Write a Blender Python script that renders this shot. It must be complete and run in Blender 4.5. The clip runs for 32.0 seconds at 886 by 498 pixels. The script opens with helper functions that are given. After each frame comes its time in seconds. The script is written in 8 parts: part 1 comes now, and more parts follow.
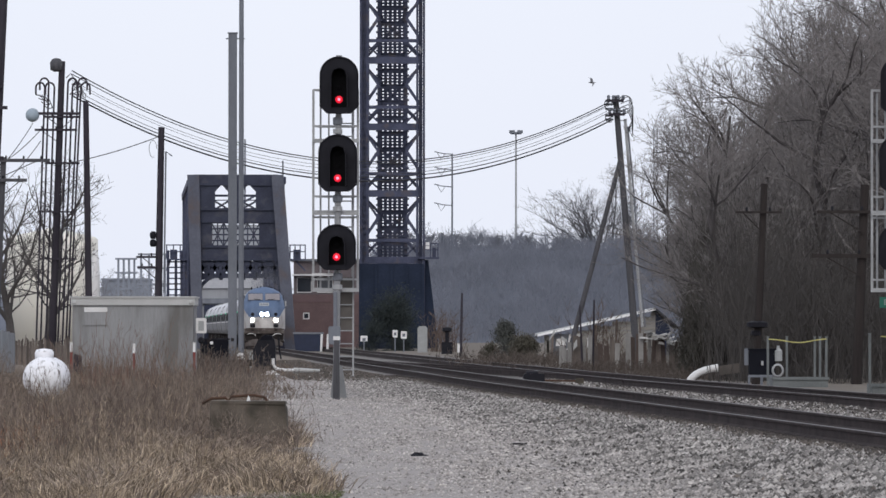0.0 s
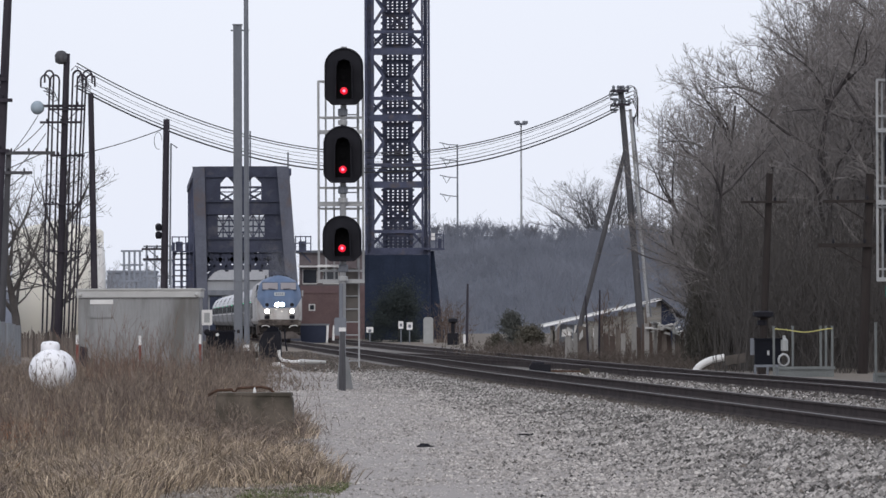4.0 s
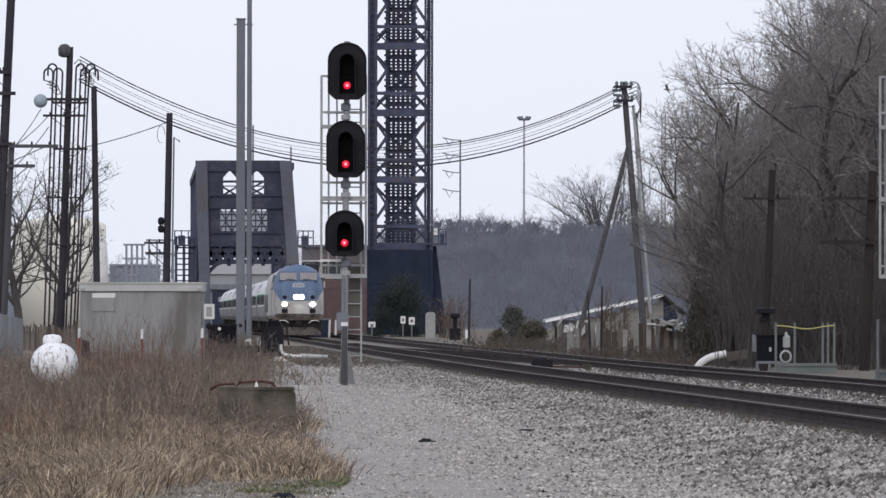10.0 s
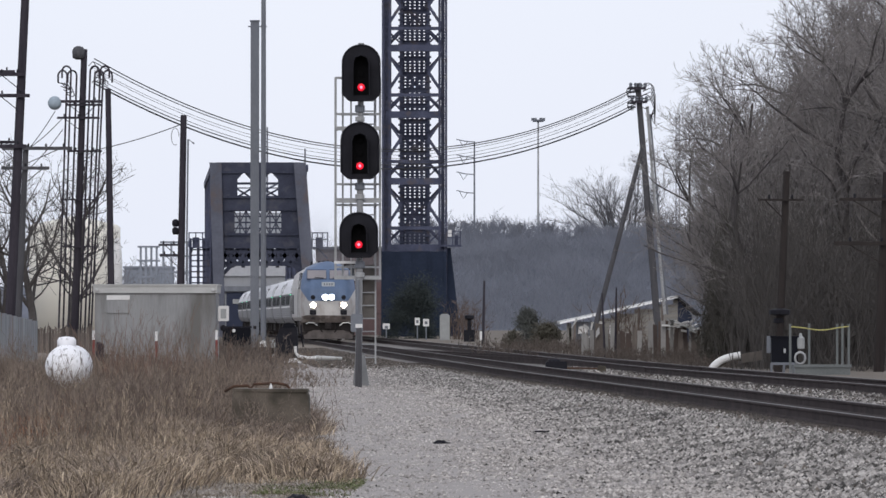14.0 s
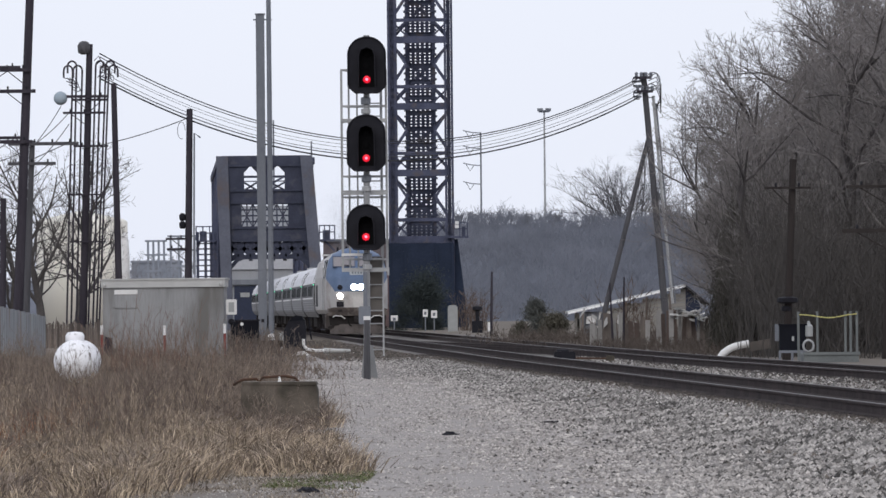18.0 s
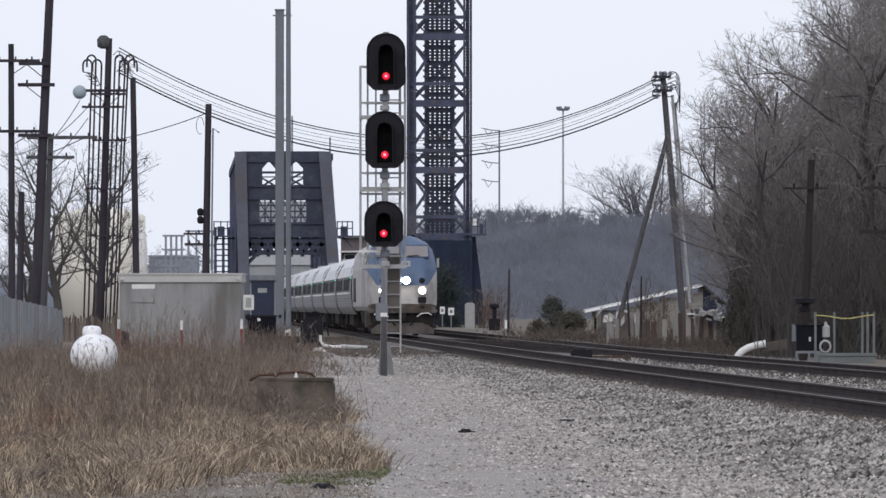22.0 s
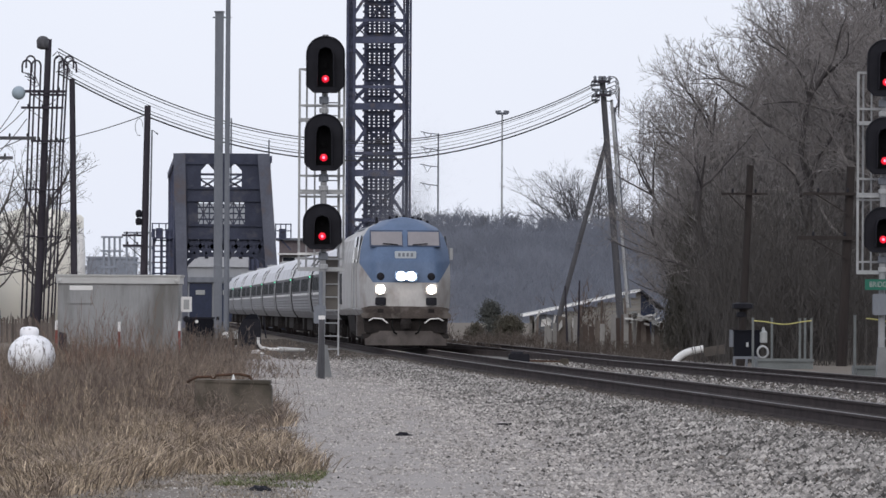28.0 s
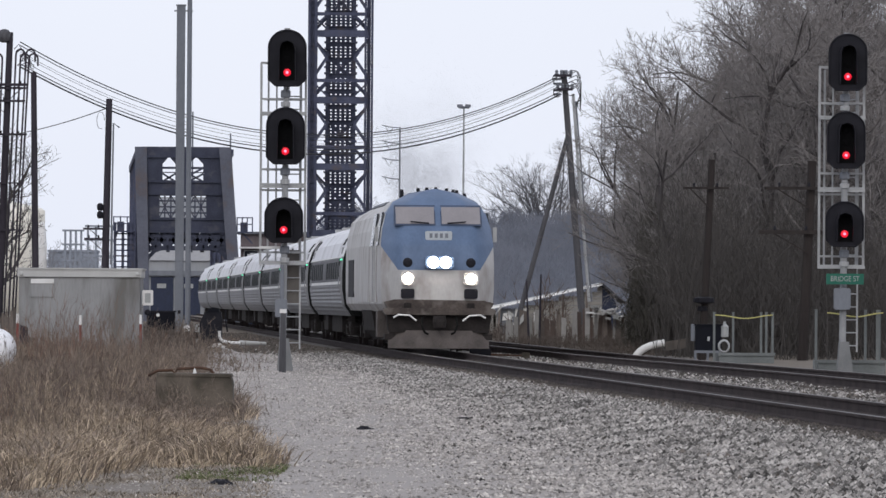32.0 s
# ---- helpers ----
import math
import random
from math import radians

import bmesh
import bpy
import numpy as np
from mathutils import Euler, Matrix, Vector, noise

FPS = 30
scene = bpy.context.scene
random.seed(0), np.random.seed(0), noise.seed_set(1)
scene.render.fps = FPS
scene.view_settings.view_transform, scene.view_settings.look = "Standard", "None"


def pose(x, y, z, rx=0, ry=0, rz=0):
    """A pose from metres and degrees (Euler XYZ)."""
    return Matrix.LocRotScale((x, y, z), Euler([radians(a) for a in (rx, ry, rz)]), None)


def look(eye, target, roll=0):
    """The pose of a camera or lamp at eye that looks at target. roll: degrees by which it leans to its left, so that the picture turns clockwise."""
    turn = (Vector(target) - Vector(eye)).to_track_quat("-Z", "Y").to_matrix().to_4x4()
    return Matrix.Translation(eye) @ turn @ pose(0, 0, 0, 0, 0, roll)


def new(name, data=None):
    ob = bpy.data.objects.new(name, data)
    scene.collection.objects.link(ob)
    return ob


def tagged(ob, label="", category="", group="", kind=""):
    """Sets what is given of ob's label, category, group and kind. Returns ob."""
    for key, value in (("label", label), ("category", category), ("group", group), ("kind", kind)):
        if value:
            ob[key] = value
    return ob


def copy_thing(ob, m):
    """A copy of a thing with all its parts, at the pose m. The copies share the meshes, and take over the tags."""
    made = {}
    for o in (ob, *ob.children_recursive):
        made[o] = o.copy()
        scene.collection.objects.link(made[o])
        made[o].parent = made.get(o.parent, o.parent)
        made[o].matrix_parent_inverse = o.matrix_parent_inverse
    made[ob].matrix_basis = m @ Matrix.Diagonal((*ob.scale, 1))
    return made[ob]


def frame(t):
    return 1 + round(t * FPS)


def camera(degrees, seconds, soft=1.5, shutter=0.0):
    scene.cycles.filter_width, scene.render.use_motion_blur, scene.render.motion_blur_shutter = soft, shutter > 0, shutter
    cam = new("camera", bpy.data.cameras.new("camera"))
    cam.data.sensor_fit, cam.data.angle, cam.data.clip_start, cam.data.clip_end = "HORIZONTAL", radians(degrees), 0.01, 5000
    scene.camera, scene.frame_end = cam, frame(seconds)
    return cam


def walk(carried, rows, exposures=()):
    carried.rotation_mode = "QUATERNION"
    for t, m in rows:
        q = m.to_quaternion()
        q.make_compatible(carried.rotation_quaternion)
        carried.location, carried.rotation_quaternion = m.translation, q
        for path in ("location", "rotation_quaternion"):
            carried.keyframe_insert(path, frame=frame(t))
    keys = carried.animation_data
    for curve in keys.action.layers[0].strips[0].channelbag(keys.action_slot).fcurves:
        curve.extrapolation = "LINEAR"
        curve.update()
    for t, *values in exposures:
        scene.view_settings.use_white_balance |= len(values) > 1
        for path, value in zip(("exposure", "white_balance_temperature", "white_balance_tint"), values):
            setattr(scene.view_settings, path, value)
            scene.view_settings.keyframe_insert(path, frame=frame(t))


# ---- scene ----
cam = camera(9.06, 32.0, soft=1.5)
EYE = 1.33
# seconds, turn, tilt, lean of the camera in the hand, in degrees
ROWS = [
    (0, -0.236, 0.823, 0.035), (0.5, -0.287, 0.748, 0.034), (1, -0.265, 0.734, 0.025), (1.5, -0.311, 0.738, 0.123),
    (2, -0.258, 0.711, 0.148), (2.5, -0.127, 0.689, 0.035), (4.5, -0.203, 0.738, -0.210), (5, -0.172, 0.528, -0.226),
    (5.5, -0.126, 0.579, -0.330), (6, -0.286, 0.654, -0.336), (6.5, -0.241, 0.551, -0.382), (7, -0.258, 0.577, -0.274),
    (7.5, -0.235, 0.607, -0.229), (8, -0.227, 0.583, -0.064), (8.5, -0.236, 0.591, 0.030), (9, -0.167, 0.697, 0.027),
    (9.5, -0.112, 0.714, 0.172), (10, -0.154, 0.680, 0.078), (10.5, -0.120, 0.665, 0.302), (11, -0.043, 0.866, 0.457),
    (11.5, -0.083, 0.993, 0.426), (12, -0.006, 0.904, 0.251), (12.5, -0.004, 0.796, 0.230), (13, 0.0, 0.715, 0.0),
    (13.5, 0.053, 0.691, -0.052), (14, -0.008, 0.697, 0.009), (14.5, 0.037, 0.728, -0.077), (16.5, 0.294, 0.642, -0.432),
    (17, 0.235, 0.619, -0.639), (17.5, 0.152, 0.615, -0.531), (18, 0.067, 0.609, -0.561), (18.5, 0.002, 0.700, -0.447),
    (19, 0.0, 0.703, -0.422), (19.5, -0.072, 0.733, -0.343), (20, 0.238, 0.368, -0.211), (20.5, 0.178, 0.628, -0.275),
    (21, 0.146, 0.615, -0.236), (21.5, 0.246, 0.562, -0.177), (22, 0.248, 0.582, -0.041), (22.5, 0.258, 0.389, -0.005),
    (23, 0.205, 0.381, -0.001), (23.5, 0.090, 0.504, -0.004), (24, -0.039, 0.587, 0.082), (24.5, -0.217, 0.529, 0.168),
    (25, -0.122, 0.608, 0.051), (25.5, -0.225, 0.746, 0.132), (26, -0.236, 0.760, 0.084), (26.5, -0.291, 0.709, 0.124),
    (28.5, -0.345, 0.616, 0.395), (29, -0.300, 0.641, 0.441), (29.5, -0.591, 0.532, 0.600), (30, -0.832, 0.555, 0.685),
    (30.5, -0.763, 0.698, 0.701), (31, -0.760, 0.624, 0.610), (31.5, -0.702, 0.546, 0.423), (32, -0.779, 0.557, 0.401),
]
walk(cam, [(t, pose(0, 0, EYE, 0, 0, turn) @ pose(0, 0, 0, 90 + tilt) @ pose(0, 0, 0, 0, 0, lean)) for t, turn, tilt, lean in ROWS])

# ---- world and light: a bright overcast winter sky ----
world = bpy.data.worlds.new("overcast")
scene.world = world
world.use_nodes = True
nt = world.node_tree
nt.nodes.clear()
w_out = nt.nodes.new("ShaderNodeOutputWorld")
w_bg = nt.nodes.new("ShaderNodeBackground")
w_mix = nt.nodes.new("ShaderNodeMix")
w_mix.data_type = "RGBA"
w_sky = nt.nodes.new("ShaderNodeTexSky")
w_sky.sky_type = "NISHITA"
w_sky.sun_disc = False
w_sky.sun_elevation, w_sky.sun_rotation = radians(30), radians(150)
w_sky.air_density, w_sky.dust_density = 1.0, 4.0
w_dim = nt.nodes.new("ShaderNodeVectorMath")
w_dim.operation = "SCALE"
w_dim.inputs["Scale"].default_value = 0.10
w_tc = nt.nodes.new("ShaderNodeTexCoord")
w_noise = nt.nodes.new("ShaderNodeTexNoise")
w_noise.inputs["Scale"].default_value = 5.0
w_noise.inputs["Detail"].default_value = 3.0
w_ramp = nt.nodes.new("ShaderNodeValToRGB")
w_ramp.color_ramp.elements[0].color = (0.70, 0.74, 0.86, 1)
w_ramp.color_ramp.elements[1].color = (0.80, 0.83, 0.92, 1)
nt.links.new(w_tc.outputs["Generated"], w_noise.inputs["Vector"])
nt.links.new(w_noise.outputs["Fac"], w_ramp.inputs["Fac"])
nt.links.new(w_sky.outputs[0], w_dim.inputs[0])
w_mix.inputs["Factor"].default_value = 0.90
nt.links.new(w_dim.outputs[0], w_mix.inputs["A"])
nt.links.new(w_ramp.outputs["Color"], w_mix.inputs["B"])
nt.links.new(w_mix.outputs["Result"], w_bg.inputs["Color"])
w_bg.inputs["Strength"].default_value = 1.19
nt.links.new(w_bg.outputs[0], w_out.inputs[0])

sun = new("sun", bpy.data.lights.new("sun", "SUN"))
sun.data.energy, sun.data.angle, sun.data.color = 0.85, radians(30), (1.0, 0.96, 0.9)
sun.matrix_world = look((-25, -60, 75), (0, 60, 0))
scene.view_settings.exposure = 0.0


# ---- materials ----
def mat(name, a, b=None, rough=0.8, metal=0.0, scale=3.0, fine=40.0, bump=0.0, stretch=(1, 1, 1), per_piece=0.0, island=0.0, spec=0.3, stain=None):
    """Two colours mixed by noise at two sizes, with grain relief; stain: (colour, size, share)."""
    b = b or tuple(c * 0.75 for c in a)
    m = bpy.data.materials.new(name)
    m.use_nodes = True
    t = m.node_tree
    bs = t.nodes["Principled BSDF"]
    bs.inputs["Roughness"].default_value, bs.inputs["Metallic"].default_value = rough, metal
    bs.inputs["Specular IOR Level"].default_value = spec
    tc = t.nodes.new("ShaderNodeTexCoord")
    mp = t.nodes.new("ShaderNodeMapping")
    mp.inputs["Scale"].default_value = stretch
    t.links.new(tc.outputs["Object"], mp.inputs["Vector"])
    n1, n2 = t.nodes.new("ShaderNodeTexNoise"), t.nodes.new("ShaderNodeTexNoise")
    n1.inputs["Scale"].default_value, n1.inputs["Detail"].default_value = scale, 4
    n2.inputs["Scale"].default_value, n2.inputs["Detail"].default_value = fine, 3
    t.links.new(mp.outputs[0], n1.inputs["Vector"])
    t.links.new(mp.outputs[0], n2.inputs["Vector"])
    add = t.nodes.new("ShaderNodeMath")
    add.operation = "MULTIPLY_ADD"
    t.links.new(n2.outputs["Fac"], add.inputs[0])
    add.inputs[1].default_value = 0.5
    t.links.new(n1.outputs["Fac"], add.inputs[2])
    rg = t.nodes.new("ShaderNodeMapRange")
    rg.inputs["From Min"].default_value, rg.inputs["From Max"].default_value = 0.5, 1.0
    t.links.new(add.outputs[0], rg.inputs["Value"])
    mx = t.nodes.new("ShaderNodeMix")
    mx.data_type = "RGBA"
    mx.inputs["A"].default_value, mx.inputs["B"].default_value = (*a, 1), (*b, 1)
    t.links.new(rg.outputs[0], mx.inputs["Factor"])
    col = mx.outputs["Result"]
    if stain:
        n3 = t.nodes.new("ShaderNodeTexNoise")
        n3.inputs["Scale"].default_value, n3.inputs["Detail"].default_value = stain[1], 6
        t.links.new(mp.outputs[0], n3.inputs["Vector"])
        r3 = t.nodes.new("ShaderNodeMapRange")
        r3.inputs["From Min"].default_value, r3.inputs["From Max"].default_value = 1 - stain[2] - 0.08, 1 - stain[2] + 0.08
        t.links.new(n3.outputs["Fac"], r3.inputs["Value"])
        m3 = t.nodes.new("ShaderNodeMix")
        m3.data_type = "RGBA"
        t.links.new(r3.outputs[0], m3.inputs["Factor"])
        t.links.new(col, m3.inputs["A"])
        m3.inputs["B"].default_value = (*stain[0], 1)
        col = m3.outputs["Result"]
    if per_piece or island:
        src = t.nodes.new("ShaderNodeObjectInfo" if per_piece else "ShaderNodeNewGeometry")
        rnd = src.outputs["Random"] if per_piece else src.outputs["Random Per Island"]
        k = per_piece or island
        r2 = t.nodes.new("ShaderNodeMapRange")
        r2.inputs["To Min"].default_value, r2.inputs["To Max"].default_value = 1 - k, 1 + k
        t.links.new(rnd, r2.inputs["Value"])
        ml = t.nodes.new("ShaderNodeVectorMath")
        ml.operation = "SCALE"
        t.links.new(col, ml.inputs[0])
        t.links.new(r2.outputs[0], ml.inputs["Scale"])
        col = ml.outputs[0]
    t.links.new(col, bs.inputs["Base Color"])
    if bump:
        bp = t.nodes.new("ShaderNodeBump")
        bp.inputs["Strength"].default_value, bp.inputs["Distance"].default_value = bump, 0.02
        t.links.new(add.outputs[0], bp.inputs["Height"])
        t.links.new(bp.outputs[0], bs.inputs["Normal"])
    return m


def glow(name, colour, strength):
    m = bpy.data.materials.new(name)
    m.use_nodes = True
    bs = m.node_tree.nodes["Principled BSDF"]
    bs.inputs["Base Color"].default_value = (*colour, 1)
    bs.inputs["Emission Color"].default_value = (*colour, 1)
    bs.inputs["Emission Strength"].default_value = strength
    return m


RAIL = mat("rusty_rail", (0.064, 0.051, 0.050), (0.032, 0.026, 0.027), 0.85, 0.0, 2, 30, 0.3, spec=0.1)
RAIL_TOP = mat("worn_rail_top", (0.135, 0.122, 0.118), (0.075, 0.066, 0.064), 0.55, 0.25, 0.5, 12, spec=0.2)
TIE = mat("creosoted_tie", (0.060, 0.048, 0.042), (0.030, 0.025, 0.023), 0.9, 0, 6, 60, 0.4, per_piece=0.3)
STONE = mat("ballast_stone", (0.35, 0.33, 0.312), (0.082, 0.077, 0.074), 0.9, 0, 1.2, 30, 0.2, island=0.82)
FOULED = mat("fouled_ballast", (0.125, 0.108, 0.094), (0.048, 0.041, 0.037), 0.95, 0, 1.5, 30, 0.2, island=0.6)
WOODPOLE = mat("weathered_pole", (0.060, 0.054, 0.066), (0.029, 0.026, 0.034), 0.9, 0, 4, 40, 0.4, (1, 1, 0.1), spec=0.1)
CREOSOTE = mat("creosoted_pole", (0.044, 0.038, 0.036), (0.025, 0.021, 0.021), 0.9, 0, 4, 40, 0.4, (1, 1, 0.1), spec=0.1)
WOODGREY = mat("grey_pole", (0.104, 0.103, 0.112), (0.060, 0.060, 0.066), 0.9, 0, 4, 40, 0.4, (1, 1, 0.1), spec=0.1)
GALV = mat("galvanised_steel", (0.43, 0.435, 0.445), (0.29, 0.297, 0.305), 0.6, 0.15, 2, 25, 0.05, (1, 1, 0.4))
GALV_DARK = mat("dull_grey_steel", (0.188, 0.202, 0.230), (0.130, 0.140, 0.163), 0.65, 0.1, 1.5, 20, 0.05, (1, 1, 0.3))
# blue-black steel, lightened and blued to hold the haze over the distance
BRIDGE = mat("hazed_blue_black_steel", (0.082, 0.091, 0.145), (0.040, 0.046, 0.078), 0.75, 0.0, 0.9, 9, 0.2, stain=((0.088, 0.079, 0.090), 1.3, 0.37))
BRIDGE_GREY = mat("grey_bridge_steel", (0.110, 0.117, 0.150), (0.07, 0.075, 0.098), 0.75, 0.0, 0.5, 6, 0.2, stain=((0.11, 0.085, 0.08), 0.5, 0.36))
BLACK = mat("matt_black", (0.019, 0.019, 0.025), (0.011, 0.011, 0.015), 0.6, 0, 4, 40, spec=0.12)
RUBBER_AND_GAP = mat("black_rubber_and_gap_shade", (0.014, 0.014, 0.014), None, 0.95, spec=0.02)
HOUSE = mat("grey_sheet_steel", (0.298, 0.302, 0.308), (0.195, 0.197, 0.202), 0.55, 0.1, 1.0, 20, 0.03, (1, 1, 0.18), stain=((0.135, 0.13, 0.125), 1.5, 0.42))
HOUSE_ROOF = mat("pale_roof_trim", (0.49, 0.49, 0.485), (0.39, 0.39, 0.385), 0.6, 0.1, 1.5, 30)
WHITE = mat("white_paint", (0.75, 0.75, 0.75), (0.62, 0.61, 0.60), 0.5, 0, 2, 40)
# stands for the sky's reflection along the shed's sheet roof edge
ROOF_GLINT = mat("roof_edge_glint", (0.90, 0.90, 0.90), (0.84, 0.84, 0.84), 0.4, 0, 2, 30)
TANK = mat("chipped_white_paint", (0.86, 0.86, 0.89), (0.78, 0.78, 0.80), 0.45, 0, 3, 30, 0.05, (1, 1, 0.6), stain=((0.12, 0.11, 0.105), 11.0, 0.355))
CONCRETE = mat("stained_concrete", (0.145, 0.122, 0.10), (0.075, 0.064, 0.053), 0.9, 0, 2.5, 45, 0.4, stain=((0.055, 0.048, 0.038), 2.0, 0.46))
RUST = mat("rusted_iron", (0.10, 0.055, 0.035), (0.05, 0.03, 0.022), 0.85, 0.1, 8, 60, 0.4)
RED = mat("faded_red_paint", (0.22, 0.055, 0.05), None, 0.7)
BRICK = mat("dusty_mauve_brick", (0.205, 0.142, 0.142), (0.150, 0.100, 0.102), 0.9, 0, 1, 8, 0.2, per_piece=0.25)
LOCO_SILVER = mat("dusty_silver_paint", (0.46, 0.45, 0.445), (0.35, 0.34, 0.335), 0.5, 0.2, 0.8, 15, 0.02, (1, 1, 0.5), stain=((0.235, 0.205, 0.188), 1.3, 0.40))
LOCO_BLUE = mat("mid_blue_paint", (0.108, 0.158, 0.258), (0.074, 0.112, 0.190), 0.5, 0.0, 1.6, 18, 0.0, (1, 1, 0.5))
LOCO_DARK = mat("grimy_black_underframe", (0.040, 0.035, 0.034), (0.019, 0.017, 0.017), 0.9, 0.0, 3, 30, 0.3, spec=0.1)
PLOW = mat("dusty_brown_plow", (0.118, 0.102, 0.096), (0.062, 0.053, 0.050), 0.85, 0.0, 2.5, 25, 0.2)
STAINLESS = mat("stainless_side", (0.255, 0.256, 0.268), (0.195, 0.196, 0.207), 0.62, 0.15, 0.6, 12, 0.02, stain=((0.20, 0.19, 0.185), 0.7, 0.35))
# same steel as the sides, its skylight from above painted in as paleness
SKYLIT_ROOF = mat("skylit_coach_roof", (0.66, 0.66, 0.69), (0.52, 0.52, 0.545), 0.5, 0.1, 0.6, 12, 0.02, stain=((0.36, 0.35, 0.35), 0.6, 0.36))
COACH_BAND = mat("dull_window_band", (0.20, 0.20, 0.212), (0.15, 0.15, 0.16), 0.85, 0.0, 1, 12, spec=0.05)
COACH_GLASS = mat("tinted_glass", (0.014, 0.017, 0.02), None, 0.5, 0.0, spec=0.05)
# the glass's pale reflection is painted as its base colour
WINDSHIELD = mat("windshield_reflection", (0.25, 0.232, 0.24), (0.20, 0.187, 0.197), 0.3, 0.0, 2, 20, spec=0.5)
HEADLIGHT = glow("headlight_lens", (1.0, 0.93, 0.82), 60.0)
DITCHLIGHT = glow("ditch_light_lens", (1.0, 0.90, 0.75), 40.0)
REDLENS = glow("red_signal_lens", (0.75, 0.008, 0.03), 0.8)
REDCORE = glow("red_lamp_core", (1.0, 0.10, 0.16), 4.0)
GREENLAMP = glow("green_marker_lamp", (0.12, 0.8, 0.45), 0.9)
BARK = mat("grey_brown_bark", (0.094, 0.085, 0.086), (0.054, 0.049, 0.051), 0.95, 0, 3, 30, 0.5, (1, 1, 0.2))
TWIG = mat("bare_twigs", (0.235, 0.218, 0.213), (0.155, 0.143, 0.141), 0.95, 0, 0.8, 9, island=0.15)
# distance haze is mixed into this pale blue-grey twig colour
HAZE_TWIG = mat("hazed_far_twigs", (0.245, 0.252, 0.282), (0.170, 0.176, 0.198), 0.95, 0, 0.22, 1.0, island=0.1)
SHRUB = mat("dull_green_shrub", (0.118, 0.123, 0.115), (0.078, 0.082, 0.079), 0.95, 0, 1, 10, island=0.3, spec=0.1)
# bank stems carry the haze in their colour too, a step darker
HAZE_BANK_TWIG = mat("hazed_bank_stems", (0.196, 0.210, 0.250), (0.143, 0.154, 0.186), 0.95, 0, 0.08, 0.5, island=0.08)
OLIVE = mat("dull_olive_shrub", (0.125, 0.117, 0.094), (0.078, 0.072, 0.060), 0.95, 0, 1, 10, island=0.3, spec=0.1)
EVERGREEN = mat("dark_evergreen", (0.056, 0.066, 0.064), (0.036, 0.044, 0.045), 0.95, 0, 1, 10, island=0.25, spec=0.1)
GRASS = mat("dry_grass", (0.50, 0.405, 0.295), (0.172, 0.136, 0.106), 0.95, 0, 2.4, 9, island=0.5)
WEED = mat("dead_brown_weed", (0.25, 0.200, 0.163), (0.092, 0.073, 0.063), 0.95, 0, 2.0, 8, island=0.45)
GREENGRASS = mat("pale_green_grass", (0.14, 0.16, 0.07), (0.09, 0.10, 0.05), 0.95, island=0.4)
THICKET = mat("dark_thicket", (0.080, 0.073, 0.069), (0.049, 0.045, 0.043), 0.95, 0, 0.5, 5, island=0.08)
PORTAL = mat("grimy_portal_steel", (0.060, 0.066, 0.096), (0.034, 0.038, 0.058), 0.85, 0.0, 0.8, 9, 0.2, spec=0.15, stain=((0.080, 0.080, 0.098), 1.1, 0.38))
RUSTSHRUB = mat("rust_brown_shrub", (0.135, 0.098, 0.08), (0.082, 0.064, 0.056), 0.95, 0, 0.8, 6, island=0.35)
SCRUB = mat("brown_scrub", (0.14, 0.115, 0.10), (0.072, 0.060, 0.053), 0.95, 0, 0.8, 6, island=0.3)
DIRTY_RUST = mat("rust_and_road_dirt", (0.092, 0.075, 0.067), (0.040, 0.033, 0.031), 0.9, 0, 2.2, 20, 0.3, stain=((0.13, 0.115, 0.105), 2.6, 0.42))
# for unlit lenses and for the shade painted inside the signal hoods
UNLIT_AND_SHADE = mat("unlit_lens_and_hood_shade", (0.007, 0.007, 0.008), None, 0.9, spec=0.05)
NUMBER_PLATE = mat("pale_board_face", (0.48, 0.52, 0.55), (0.38, 0.41, 0.44), 0.6)
RUSTWEED = mat("rust_orange_weed", (0.27, 0.125, 0.065), (0.14, 0.075, 0.05), 0.95, island=0.4)
LITTER = mat("grass_litter", (0.33, 0.285, 0.235), (0.17, 0.148, 0.125), 0.95, 0, 1.2, 6, island=0.5)
CABLE = mat("black_cable", (0.03, 0.03, 0.035), None, 0.7)
GREENSIGN = mat("green_sign", (0.014, 0.125, 0.085), (0.012, 0.10, 0.07), 0.5)
YELLOW = mat("yellow_chain", (0.48, 0.45, 0.18), (0.38, 0.35, 0.13), 0.7)
CREAM = mat("cream_render", (0.80, 0.77, 0.69), (0.72, 0.70, 0.64), 0.9, 0, 0.05, 0.6)
FENCE = mat("weathered_sheet_metal", (0.34, 0.37, 0.405), (0.15, 0.158, 0.17), 0.6, 0.2, 2.5, 14, 0.1, (1, 1, 0.12), per_piece=0.2, stain=((0.17, 0.10, 0.07), 1.2, 0.36))
PLANK = mat("grey_planks", (0.17, 0.145, 0.13), (0.085, 0.07, 0.063), 0.9, 0, 2, 30, 0.3, (1, 1, 0.2), per_piece=0.45)
BRIDGE_DARK = mat("dark_plated_steel", (0.028, 0.038, 0.066), (0.018, 0.025, 0.043), 0.85, 0.0, 0.5, 6, 0.2, spec=0.1)
CABINET_DARK = mat("near_black_paint", (0.010, 0.011, 0.016), None, 0.7, spec=0.08)
# far steel and walls paled towards blue, the haze being in the colour
HAZED_STEEL = mat("hazed_far_steel", (0.27, 0.295, 0.345), (0.20, 0.22, 0.26), 0.8, 0, 0.5, 4)
POST_GREY = mat("grey_green_steel", (0.16, 0.172, 0.172), (0.11, 0.12, 0.122), 0.65, 0.0, 2, 20)
